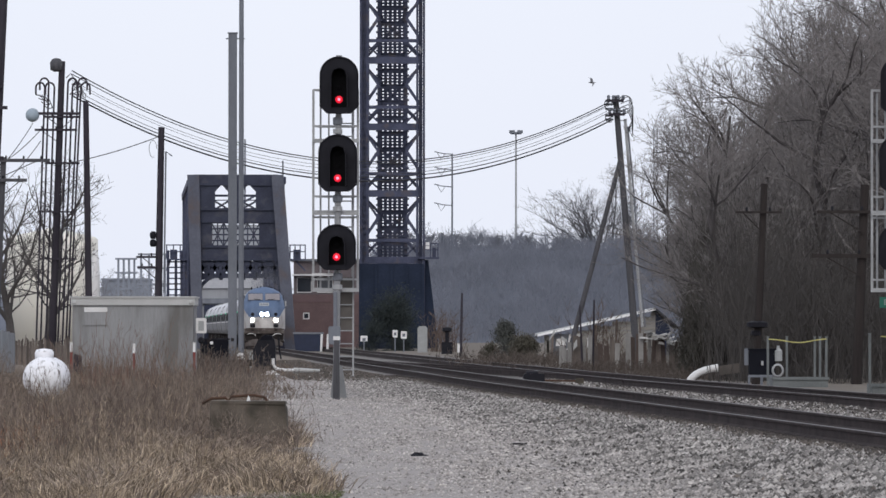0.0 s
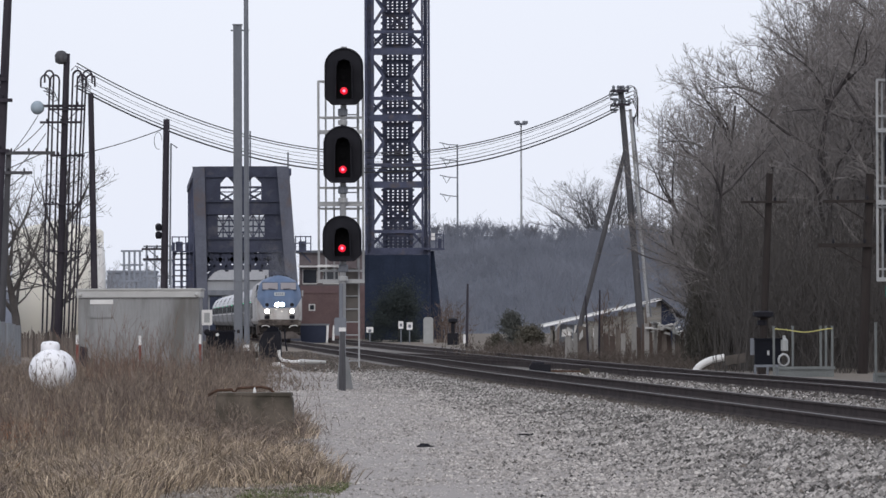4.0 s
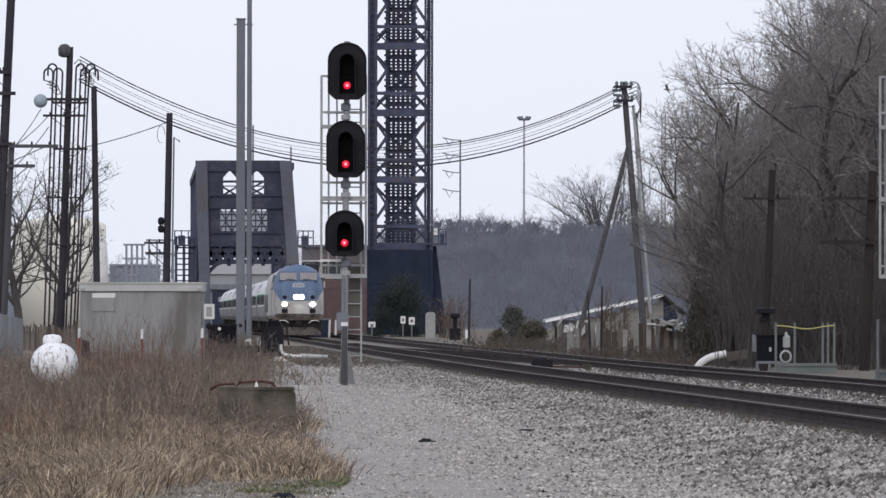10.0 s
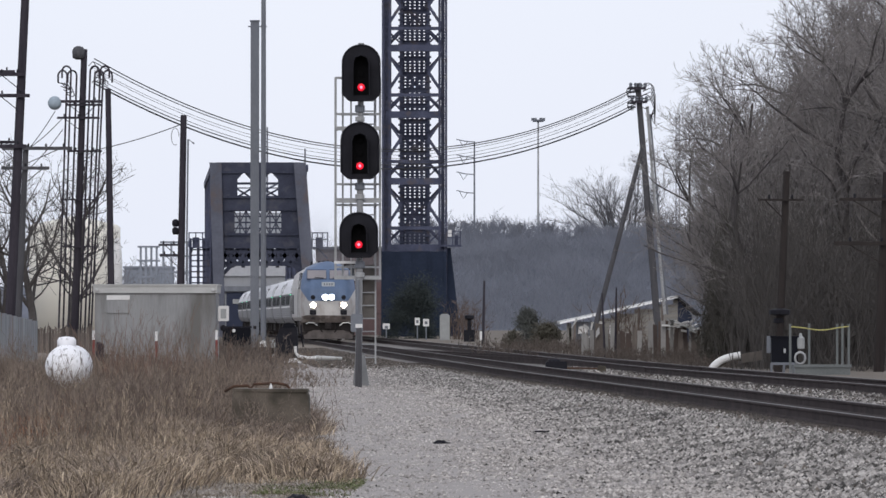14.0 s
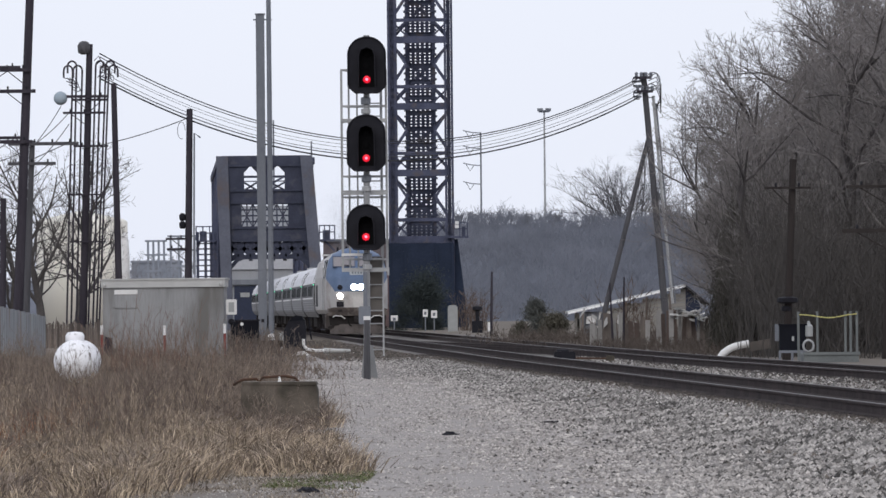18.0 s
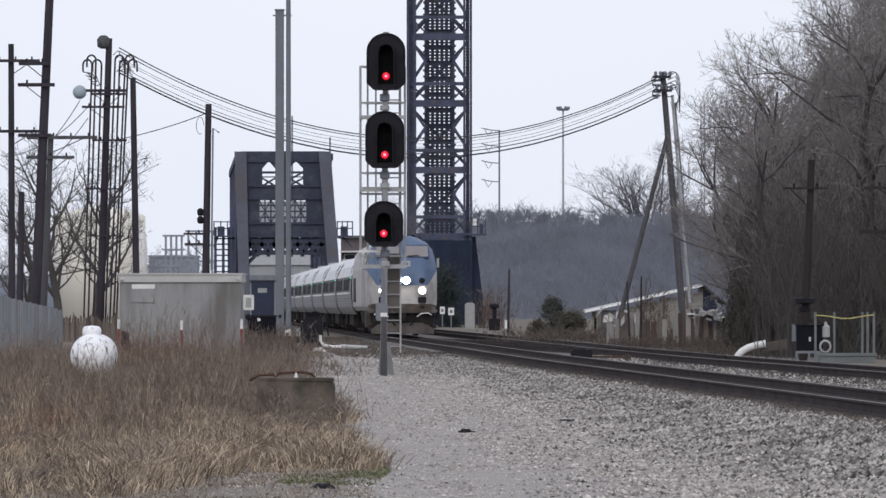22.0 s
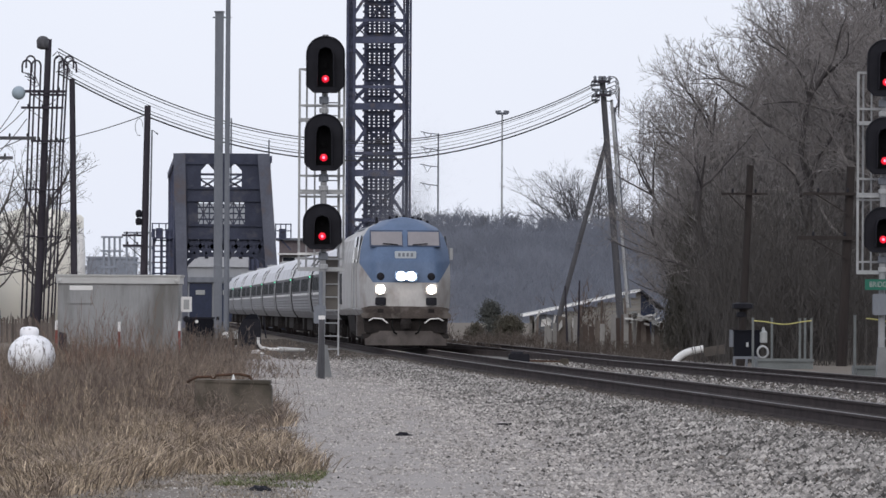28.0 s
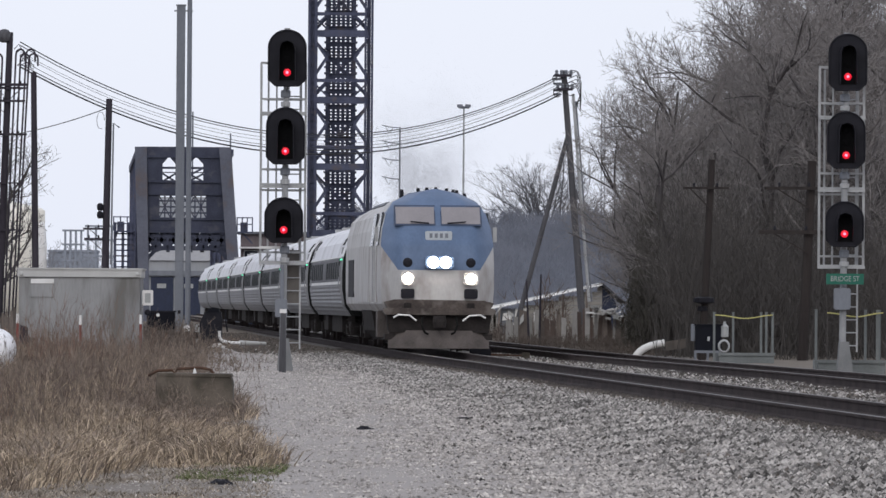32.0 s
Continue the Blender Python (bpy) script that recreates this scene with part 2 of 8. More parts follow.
DARKBLUE = mat("dark_blue_paint", (0.02, 0.028, 0.06), None, 0.5)
CABINET = mat("pale_grey_cabinet", (0.34, 0.35, 0.35), (0.27, 0.28, 0.28), 0.55, 0.1)
GLASS_DARK = mat("dark_window", (0.03, 0.035, 0.045), None, 0.1, spec=0.7)


# ---- mesh helpers ----
class Mesh:
    """Collects rings, boxes and bars of one part."""

    def __init__(self):
        self.v, self.f, self.m = [], [], []

    def face(self, idx, k=0):
        self.f.append(tuple(idx))
        self.m.append(k)

    def box(self, x0, x1, y0, y1, z0, z1, k=0, bevel=0.0):
        if bevel:
            return self.prism([(x0 + bevel, z0), (x1 - bevel, z0), (x1, z0 + bevel), (x1, z1 - bevel), (x1 - bevel, z1), (x0 + bevel, z1), (x0, z1 - bevel), (x0, z0 + bevel)], y0, y1, k)
        return self.prism([(x0, z0), (x1, z0), (x1, z1), (x0, z1)], y0, y1, k)

    def prism(self, poly, y0, y1, k=0):
        """An outline in x and z, drawn out from y0 to y1."""
        n, s = len(poly), len(self.v)
        self.v += [(x, y0, z) for x, z in poly] + [(x, y1, z) for x, z in poly]
        self.face(range(s, s + n), k)
        self.face(range(s + 2 * n - 1, s + n - 1, -1), k)
        for i in range(n):
            j = (i + 1) % n
            self.face((s + j, s + i, s + n + i, s + n + j), k)
        return self

    def tube(self, a, b, r0, r1=None, n=6, k=0, caps=True):
        a, b = Vector(a), Vector(b)
        r1 = r0 if r1 is None else r1
        w = (b - a).normalized()
        u = w.orthogonal().normalized()
        q = w.cross(u)
        s = len(self.v)
        for p, r in ((a, r0), (b, r1)):
            for i in range(n):
                t = 2 * math.pi * i / n
                self.v.append(tuple(p + u * (r * math.cos(t)) + q * (r * math.sin(t))))
        for i in range(n):
            j = (i + 1) % n
            self.face((s + i, s + j, s + n + j, s + n + i), k)
        if caps:
            self.face(range(s + n - 1, s - 1, -1), k)
            self.face(range(s + n, s + 2 * n), k)
        return self

    def path(self, pts, r, n=6, k=0):
        """One bent tube through all the points."""
        pts = [Vector(p) for p in pts]
        s = len(self.v)
        for i, p in enumerate(pts):
            w = (pts[min(i + 1, len(pts) - 1)] - pts[max(i - 1, 0)]).normalized()
            u = Vector((0, 1, 0)) - w * w.y
            u = u.normalized() if u.length > 0.05 else w.orthogonal().normalized()
            q = w.cross(u)
            for j in range(n):
                t = 2 * math.pi * j / n
                self.v.append(tuple(p + u * (r * math.cos(t)) + q * (r * math.sin(t))))
        for i in range(len(pts) - 1):
            for j in range(n):
                l = (j + 1) % n
                self.face((s + i * n + j, s + i * n + l, s + i * n + n + l, s + i * n + n + j), k)
        self.face(range(s + n - 1, s - 1, -1), k)
        e = s + (len(pts) - 1) * n
        self.face(range(e, e + n), k)
        return self

    def column(self, poly, z0, z1, k=0):
        """An outline in x and y, drawn up from z0 to z1."""
        n, s = len(poly), len(self.v)
        self.v += [(x, y, z0) for x, y in poly] + [(x, y, z1) for x, y in poly]
        self.face(range(s + n - 1, s - 1, -1), k)
        self.face(range(s + n, s + 2 * n), k)
        for i in range(n):
            j = (i + 1) % n
            self.face((s + i, s + j, s + n + j, s + n + i), k)
        return self

    def bar(self, a, b, w, h=None, k=0):
        """A square bar between two points."""
        a, b = Vector(a), Vector(b)
        h = h or w
        d = (b - a).normalized()
        up = Vector((0, 0, 1)) if abs(d.z) < 0.95 else Vector((0, 1, 0))
        u = d.cross(up).normalized()
        q = u.cross(d)
        s = len(self.v)
        for p in (a, b):
            for i, j in ((-1, -1), (1, -1), (1, 1), (-1, 1)):
                self.v.append(tuple(p + u * (w / 2 * i) + q * (h / 2 * j)))
        for idx in ((3, 2, 1, 0), (4, 5, 6, 7), (0, 1, 5, 4), (1, 2, 6, 5), (2, 3, 7, 6), (3, 0, 4, 7)):
            self.face([s + i for i in idx], k)
        return self

    def lathe(self, prof, n=24, at=(0, 0, 0), axis="z", k=0):
        """A profile of (radius, height) turned about an axis through at."""
        s = len(self.v)
        for r, h in prof:
            for i in range(n):
                t = 2 * math.pi * i / n
                x, y, z = r * math.cos(t), r * math.sin(t), h
                if axis == "y":
                    x, y, z = x, h, -y
                elif axis == "x":
                    x, y, z = h, x, y
                self.v.append((at[0] + x, at[1] + y, at[2] + z))
        for a in range(len(prof) - 1):
            for i in range(n):
                j = (i + 1) % n
                self.face((s + a * n + i, s + a * n + j, s + a * n + n + j, s + a * n + n + i), k)
        self.face(range(s + n - 1, s - 1, -1), k)
        self.face(range(s + (len(prof) - 1) * n, s + len(prof) * n), k)
        return self

    def data(self, name, *mats, smooth=False):
        me = bpy.data.meshes.new(name)
        me.from_pydata(self.v, [], self.f)
        for m in mats:
            me.materials.append(m)
        if len(mats) > 1:
            me.polygons.foreach_set("material_index", self.m)
        if smooth:
            me.polygons.foreach_set("use_smooth", [True] * len(self.f))
        me.update()
        return me


def thing(name, label, category, m=None, group="", kind=""):
    ob = new(name)
    if m:
        ob.matrix_basis = m
    return tagged(ob, label, category, group, kind)


def part(name, me, material, parent, label="", smooth=False):
    """One mesh object under a thing or a part; material may be several."""
    mats = material if isinstance(material, (list, tuple)) else [material]
    ob = new(name, me.data(name, *mats, smooth=smooth) if isinstance(me, Mesh) else me)
    ob.parent = parent
    if label:
        tagged(ob, label)
    return ob


def solid(name, me, material, label, category, m=None, group="", kind="", smooth=False):
    """A top-level thing of one mesh."""
    mats = material if isinstance(material, (list, tuple)) else [material]
    ob = new(name, me.data(name, *mats, smooth=smooth))
    if m:
        ob.matrix_basis = m
    return tagged(ob, label, category, group, kind)

# ---- ground, tracks ----
# the near track runs straight towards the camera and past it on the right
SLOPE = 0.0515


def near_bend(y):
    """Both tracks swing away from the straight towards the camera."""
    return 0.0105 * 6.0 * np.log1p(np.exp((143.0 - y) / 6.0))


def track_gap(y):
    """Between the middles of the two tracks, wider towards the camera."""
    return FAR_TRACK + 0.68 * np.clip((150.0 - y) / 38.0, 0.0, 1.0)


def track_x(y, offset=0.0):
    return 1.93 - SLOPE * (y - 150) + offset + float(near_bend(y))


HEADING = 180 + math.degrees(math.atan(SLOPE))
FAR_TRACK = 4.25


def ground_z(x, y):
    """Height of the ground: path and field low, the ballast bed high."""
    d = x - track_x(y)
    gap = float(track_gap(y))
    base = -0.46 + 0.25 * min(1, max(0, (y - 70) / 90))
    bed = -0.20
    if -2.1 < d < gap + 2.0:
        k = 1.0
    elif d <= -2.1:
        k = max(0.0, 1 + (d + 2.1) / 2.6)
    else:
        k = max(0.0, 1 - (d - gap - 2.0) / 3.0)
    k = k * k * (3 - 2 * k)
    z = base + (bed - base) * k
    return z + (0.07 * noise.noise((x * 0.5, y * 0.12, 3.1)) + 0.02 * noise.noise((x * 1.7, y * 0.9, 7.7))) * (1.0 - 0.75 * k)


def ground_material():
    """Gravel, field soil and far scrub, shared out by the sheet's own cover map."""
    # gravel colour darkened to paint the shade in gaps between ballast stones
    m = mat("shaded_gravel_and_soil", (0.215, 0.2, 0.188), (0.088, 0.081, 0.076), 0.95, 0, 0.9, 26, 0.8, stain=((0.165, 0.150, 0.137), 0.4, 0.43))
    t = m.node_tree
    bs = t.nodes["Principled BSDF"]
    col = bs.inputs["Base Color"].links[0].from_socket
    for name, a, b, size in (("path", (0.40, 0.37, 0.35), (0.20, 0.184, 0.175), 2.6), ("soil", (0.21, 0.178, 0.146), (0.12, 0.10, 0.082), 5.0), ("scrub", (0.17, 0.145, 0.12), (0.105, 0.09, 0.075), 1.5)):
        at = t.nodes.new("ShaderNodeAttribute")
        at.attribute_name = name
        nz = t.nodes.new("ShaderNodeTexNoise")
        nz.inputs["Scale"].default_value, nz.inputs["Detail"].default_value = size, 5
        tc = t.nodes.new("ShaderNodeTexCoord")
        t.links.new(tc.outputs["Object"], nz.inputs["Vector"])
        c = t.nodes.new("ShaderNodeMix")
        c.data_type = "RGBA"
        c.inputs["A"].default_value, c.inputs["B"].default_value = (*a, 1), (*b, 1)
        t.links.new(nz.outputs["Fac"], c.inputs["Factor"])
        ml = t.nodes.new("ShaderNodeMath")
        ml.operation = "MULTIPLY_ADD"
        ml.inputs[1].default_value, ml.inputs[2].default_value = 1.2, -0.6
        t.links.new(nz.outputs["Fac"], ml.inputs[0])
        sm = t.nodes.new("ShaderNodeMath")
        sm.operation = "MULTIPLY_ADD"
        sm.use_clamp = True
        t.links.new(at.outputs["Fac"], sm.inputs[0])
        sm.inputs[1].default_value = 2.0
        ad = t.nodes.new("ShaderNodeMath")
        ad.operation = "SUBTRACT"
        ad.inputs[1].default_value = 0.5
        t.links.new(ml.outputs[0], ad.inputs[0])
        t.links.new(ad.outputs[0], sm.inputs[2])
        mx = t.nodes.new("ShaderNodeMix")
        mx.data_type = "RGBA"
        t.links.new(sm.outputs[0], mx.inputs["Factor"])
        t.links.new(col, mx.inputs["A"])
        t.links.new(c.outputs["Result"], mx.inputs["B"])
        col = mx.outputs["Result"]
    t.links.new(col, bs.inputs["Base Color"])
    return m


def field_edge(y):
    """Where the dry field meets the gravel path."""
    return float(np.interp(y, [40, 60, 88, 100, 120, 150, 185], [-1.2, -1.15, -2.0, -2.6, -3.6, -4.7, -5.6])) + 0.10 * noise.noise((y * 0.21, 2.7, 0)) + 0.12 * noise.noise((y * 0.6, 5.1, 0))


def path_mid(y):
    """The middle of the trodden path along the field's edge."""
    return field_edge(y) + 1.45 + 0.3 * math.sin(y * 0.06)


def make_ground():
    me = Mesh()
    ys = [-60, -20, 0, 20, 30, 40] + [45 + 0.8 * i for i in range(95)] + [122 + 3 * i for i in range(60)] + [310, 350, 400, 450, 520, 700, 1000, 1600, 3000]
    xs = [-1500, -600, -200, -80, -40, -25, -18] + [-14 + 0.5 * i for i in range(72)] + [25, 32, 45, 80, 200, 600, 1500]
    soil, scrub, path = [], [], []
    for y in ys:
        for x in xs:
            sx = x + (track_x(y) - track_x(90)) * (1 if abs(x) < 30 else 0)
            me.v.append((sx, y, ground_z(sx, y)))
            d = sx - track_x(y)
            shoulder = min(1.0, max(0.0, (-d - 2.9 + 0.5 * noise.noise((sx * 0.4, y * 0.11, 8.0))) / 1.7))
            path.append(0.72 * shoulder * min(1.0, max(0.0, (sx - field_edge(y) + 0.3) / 0.5)) if 20 < y < 240 else 0.0)
            soil.append(min(1, max(0, 0.5 + (field_edge(y) - sx) / 1.2)) * min(1.0, max(0.55, 0.55 + (y - 55) / 18)))
            scrub.append(1.0 if (y > 330 or sx < -22) else min(1, max(0, (d - FAR_TRACK - 2.6) / 2.2)))
    n = len(xs)
    for i in range(len(ys) - 1):
        for j in range(n - 1):
            me.face((i * n + j, i * n + j + 1, i * n + n + j + 1, i * n + n + j))
    ob = solid("ground", me, ground_material(), "grey gravel ground with a worn path beside the tracks", "ground", kind="structure", smooth=True)
    for name, vals in (("soil", soil), ("scrub", scrub), ("path", path)):
        at = ob.data.attributes.new(name, "FLOAT", "POINT")
        at.data.foreach_set("value", vals)
    return ob


make_ground()


RAIL_OUTLINE = [(-0.07, -0.185), (0.07, -0.185), (0.07, -0.172), (0.012, -0.155), (0.010, -0.05), (0.036, -0.04), (0.036, -0.006), (0.030, 0.0), (-0.030, 0.0), (-0.036, -0.006), (-0.036, -0.04), (-0.010, -0.05), (-0.012, -0.155), (-0.07, -0.172)]


def rail_mesh(line):
    """A rail with foot, web and worn head along points (x, y)."""
    me = Mesh()
    n = len(RAIL_OUTLINE)
    for x, y in line:
        me.v += [(x + a, y, z) for a, z in RAIL_OUTLINE]
    for i in range(len(line) - 1):
        for j in range(n):
            l = (j + 1) % n
            me.face((i * n + l, i * n + j, i * n + n + j, i * n + n + l), 1 if j in (6, 7, 8) else 0)
    me.face(range(n))
    e = (len(line) - 1) * n
    me.face(range(e + n - 1, e - 1, -1))
    return me


TRACK_STEPS = [40 + 4 * i for i in range(35)] + [200, 260, 330, 420, 520, 700]


def make_track(name, gap, label):
    """gap: the share of the spacing between the tracks."""
    tr = thing(name, label, "track", kind="structure")
    for o in (-0.7525, 0.7525):
        part("rail", rail_mesh([(track_x(y, gap * float(track_gap(y))) + o, y) for y in TRACK_STEPS]), [RAIL, RAIL_TOP], tr)
    return tr


near_track = make_track("track_near", 0, "rusty steel running rails on dark wooden ties")
far_track = make_track("track_far", 1, "rusty second pair of rails on dark ties")

# a crossover leads from the far track to the near one
def make_crossover():
    t = thing("crossover_track", "rusty crossover rails between the two tracks", "track", kind="structure")
    for o in (-0.7525, 0.7525):
        me = Mesh()
        for i in range(30):
            ends = []
            for k in (i, i + 1):
                y = 150 + 100 * k / 30
                u = min(1, max(0, (k / 30 - 0.08) / 0.84))
                ends.append((track_x(y, FAR_TRACK * (1 - u * u * (3 - 2 * u))) + o, y))
            (xa, ya), (xb, yb) = ends
            me.bar((xa, ya, -0.02), (xb, yb, -0.02), 0.07, 0.036)
            me.bar((xa, ya, -0.10), (xb, yb, -0.10), 0.025, 0.13)
            me.bar((xa, ya, -0.172), (xb, yb, -0.172), 0.14, 0.02)
        part("rail", me, RAIL, t)
    return t


make_crossover()

# ---- the train ----
def coach_section(w=1.0):
    """Half outline of the round-sided coach, from sill to roof middle."""
    return [(1.28 * w, 0.92), (1.50 * w, 1.25), (1.58 * w, 1.75), (1.585 * w, 2.25), (1.54 * w, 2.75), (1.40 * w, 3.20), (1.12 * w, 3.55), (0.65 * w, 3.78), (0.0, 3.86)]


def full(half):
    return [(x, z) for x, z in half] + [(-x, z) for x, z in reversed(half[:-1])]


def side_x(z):
    h = coach_section()
    for (x0, z0), (x1, z1) in zip(h, h[1:]):
        if z0 <= z <= z1:
            return x0 + (x1 - x0) * (z - z0) / (z1 - z0)
    return h[-1][0]


def band(me, z0, z1, y0, y1, lift, k=0, side=1, steps=2):
    """A strip that follows the coach's round side."""
    s = len(me.v)
    zs = [z0 + (z1 - z0) * i / steps for i in range(steps + 1)]
    for y in (y0, y1):
        for z in zs:
            me.v.append((side * (side_x(z) + lift), y, z))
        for z in zs:
            me.v.append((side * (side_x(z) - 0.02), y, z))
    n = len(zs)
    for i in range(steps):
        me.face((s + i, s + i + 1, s + 2 * n + i + 1, s + 2 * n + i) if side > 0 else (s + 2 * n + i, s + 2 * n + i + 1, s + i + 1, s + i), k)
    for o in (0, 2 * n):
        for i in range(steps):
            me.face((s + o + i, s + o + i + 1, s + o + n + i + 1, s + o + n + i), k)
    for i in (0, steps):
        me.face((s + i, s + n + i, s + 3 * n + i, s + 2 * n + i), k)


def truck(parent, y, name="truck"):
    me = Mesh()
    for x in (-1.05, 1.05):
        me.box(x - 0.09, x + 0.09, y - 1.75, y + 1.75, 0.42, 0.72)
        for dy in (-1.3, 1.3):
            me.box(x - 0.16, x + 0.16, y + dy - 0.22, y + dy + 0.22, 0.30, 0.66)
            me.tube((x, y + dy * 0.6, 0.66), (x, y + dy * 0.6, 0.92), 0.12, n=8)
    me.box(-1.1, 1.1, y - 0.25, y + 0.25, 0.45, 0.95)
    tk = part(name, me, LOCO_DARK, parent)
    for dy in (-1.3, 1.3):
        for x in (-0.75, 0.75):
            wh = Mesh().lathe([(0.10, -0.09), (0.46, -0.07), (0.47, 0.03), (0.50, 0.05), (0.50, 0.075), (0.10, 0.09)] if x < 0 else [(0.10, -0.09), (0.50, -0.075), (0.50, -0.05), (0.47, -0.03), (0.46, 0.07), (0.10, 0.09)], 20, (x, y + dy, 0.50), "x")
            part("wheel", wh, RAIL, tk)
    return tk


def make_coach():
    c = thing("passenger_coach", "stainless-steel round-sided passenger coach with a dark window band", "railway coach", group="coaches of the train")
    ln = 25.4
    out = full(coach_section())
    me = Mesh()
    n = len(out)
    for y, w, dz in ((-0.3, 0.78, 0.32), (-0.7, 0.92, 0.14), (-1.75, 0.965, 0.05), (-1.8, 1.0, 0.0), (-24.2, 1.0, 0.0), (-24.25, 0.965, 0.05), (-25.3, 0.92, 0.14), (-25.7, 0.78, 0.32)):
        me.v += [(x * w, y, z - (dz if z > 3 else 0)) for x, z in out]
    for r in range(7):
        for i in range(n):
            j = (i + 1) % n
            zc = (out[i][1] + out[j][1]) / 2
            # body ends blackened, painting the shade of the gap between coaches
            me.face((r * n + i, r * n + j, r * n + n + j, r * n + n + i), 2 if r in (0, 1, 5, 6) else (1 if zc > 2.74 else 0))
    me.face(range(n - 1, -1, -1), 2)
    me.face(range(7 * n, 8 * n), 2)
    part("body", me, [STAINLESS, SKYLIT_ROOF, RUBBER_AND_GAP], c)
    # fluted lower side and roof seams
    for side in (1, -1):
        fl = Mesh()
        zs = [1.02 + 0.0625 * i for i in range(14)]
        for y in (-1.82, -24.18):
            fl.v += [(side * (side_x(z) + (0.024 if i % 2 else 0.006)), y, z) for i, z in enumerate(zs)]
            fl.v += [(side * (side_x(z) - 0.01), y, z) for z in zs]
        k = len(zs)
        for i in range(k - 1):
            fl.face((i, i + 1, 2 * k + i + 1, 2 * k + i))
            fl.face((i, i + 1, k + i + 1, k + i))
            fl.face((2 * k + i, 2 * k + i + 1, 3 * k + i + 1, 3 * k + i))
        part("fluting", fl, STAINLESS, c)
        b = Mesh()
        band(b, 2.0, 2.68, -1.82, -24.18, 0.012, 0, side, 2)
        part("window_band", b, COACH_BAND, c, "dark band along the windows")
        s = Mesh()
        band(s, 1.90, 1.985, -1.82, -24.18, 0.016, 0, side, 1)
        part("stripe", s, WHITE, c, "white stripe")
        s2 = Mesh()
        band(s2, 2.72, 2.76, -1.82, -24.18, 0.02, 0, side, 1)
        part("drip_rail", s2, WHITE, c, "white line over the windows")
        for y in (-2.6, -22.8):
            vt = Mesh()
            band(vt, 3.12, 3.42, y - 0.55, y + 0.55, 0.02, 0, side, 2)
            part("roof_grille", vt, RUBBER_AND_GAP, c, "dark roof grille")
        gl = Mesh()
        band(gl, 2.08, 2.60, -0.46, 0.46, 0.03, 0, side, 2)
        gd = gl.data("window", COACH_GLASS)
        for i in range(12):
            w = part("window", gd, None, c)
            w.location.y = -3.4 - i * 1.52 - (2.2 if i > 5 else 0.0)
        for y in (-2.55, -23.3):
            d = Mesh()
            band(d, 1.05, 3.05, y - 0.42, y + 0.42, 0.026, 0, side, 3)
            dr = part("door", d, STAINLESS, c)
            dw = Mesh()
            band(dw, 2.12, 2.70, y - 0.2, y + 0.2, 0.034, 0, side, 2)
            part("pane", dw, COACH_GLASS, dr)
            if y < -10:
                continue
            lamp = Mesh().tube((side * (side_x(2.66) - 0.02), y + 0.85, 2.66), (side * (side_x(2.66) + 0.05), y + 0.85, 2.66), 0.028, n=10)
            part("marker_lamp", lamp, GREENLAMP, c, "green lit marker lamp")
    for y in (-2.6, -23.4):
        v = Mesh().box(-0.5, 0.5, y - 0.5, y + 0.5, 3.76, 3.93)
        part("roof_vent", v, GALV, c)
    for y0, y1 in ((-0.2, 0.0), (-26.0, -25.8)):
        part("diaphragm", Mesh().box(-0.75, 0.75, y0, y1, 1.0, 3.45), RUBBER_AND_GAP, c, "black rubber gangway")
    un = Mesh()
    un.box(-1.15, 1.15, -16.5, -9.5, 0.38, 0.95)
    un.box(-1.25, -0.4, -8.6, -6.8, 0.42, 0.95)
    un.box(0.3, 1.25, -19.4, -17.4, 0.42, 0.95)
    un.tube((-0.9, -17.0, 0.65), (-0.9, -19.2, 0.65), 0.22, n=10)
    un.tube((0, 0, 0.75), (0, -26, 0.75), 0.1, n=8)
    part("underframe", un, LOCO_DARK, c)
    for x in (-1.2, 1.2):
        st = Mesh()
        for i in range(3):
            st.box(x - 0.18, x + 0.18, -1.7, -1.0, 0.35 + 0.22 * i, 0.38 + 0.22 * i)
        st.bar((x, -1.7, 0.35), (x, -1.7, 0.95), 0.05)
        st.bar((x, -1.0, 0.35), (x, -1.0, 0.95), 0.05)
        part("step", st, LOCO_DARK, c)
    truck(c, -4.2)
    truck(c, -21.8)
    return c


LOCO_HALF = [(1.36, 1.10), (1.50, 1.30), (1.53, 1.70), (1.53, 2.45), (1.52, 2.95), (1.47, 3.35), (1.36, 3.75), (1.14, 4.08), (0.68, 4.33), (0.0, 4.45)]


def loco_x(z):
    for (x0, z0), (x1, z1) in zip(LOCO_HALF, LOCO_HALF[1:]):
        if z0 <= z <= z1:
            return x0 + (x1 - x0) * (z - z0) / (z1 - z0)
    return 0.0


def rake(z):
    """How far the nose leans back at a height."""
    pts = [(1.1, 0.0), (2.3, 0.08), (2.9, 0.28), (3.4, 0.62), (3.95, 1.05), (4.2, 1.45), (4.45, 2.0)]
    for (z0, r0), (z1, r1) in zip(pts, pts[1:]):
        if z0 <= z <= z1:
            return r0 + (r1 - r0) * (z - z0) / (z1 - z0)
    return 2.0


def nose_y(x, z):
    """The face of the nose: flat in the middle, swept back to its sides."""
    w = max(loco_x(z), 0.3)
    t = abs(x) / w
    return -rake(z) - (0.0 if t < 0.62 else 0.75 * ((t - 0.62) / 0.38) ** 1.6)


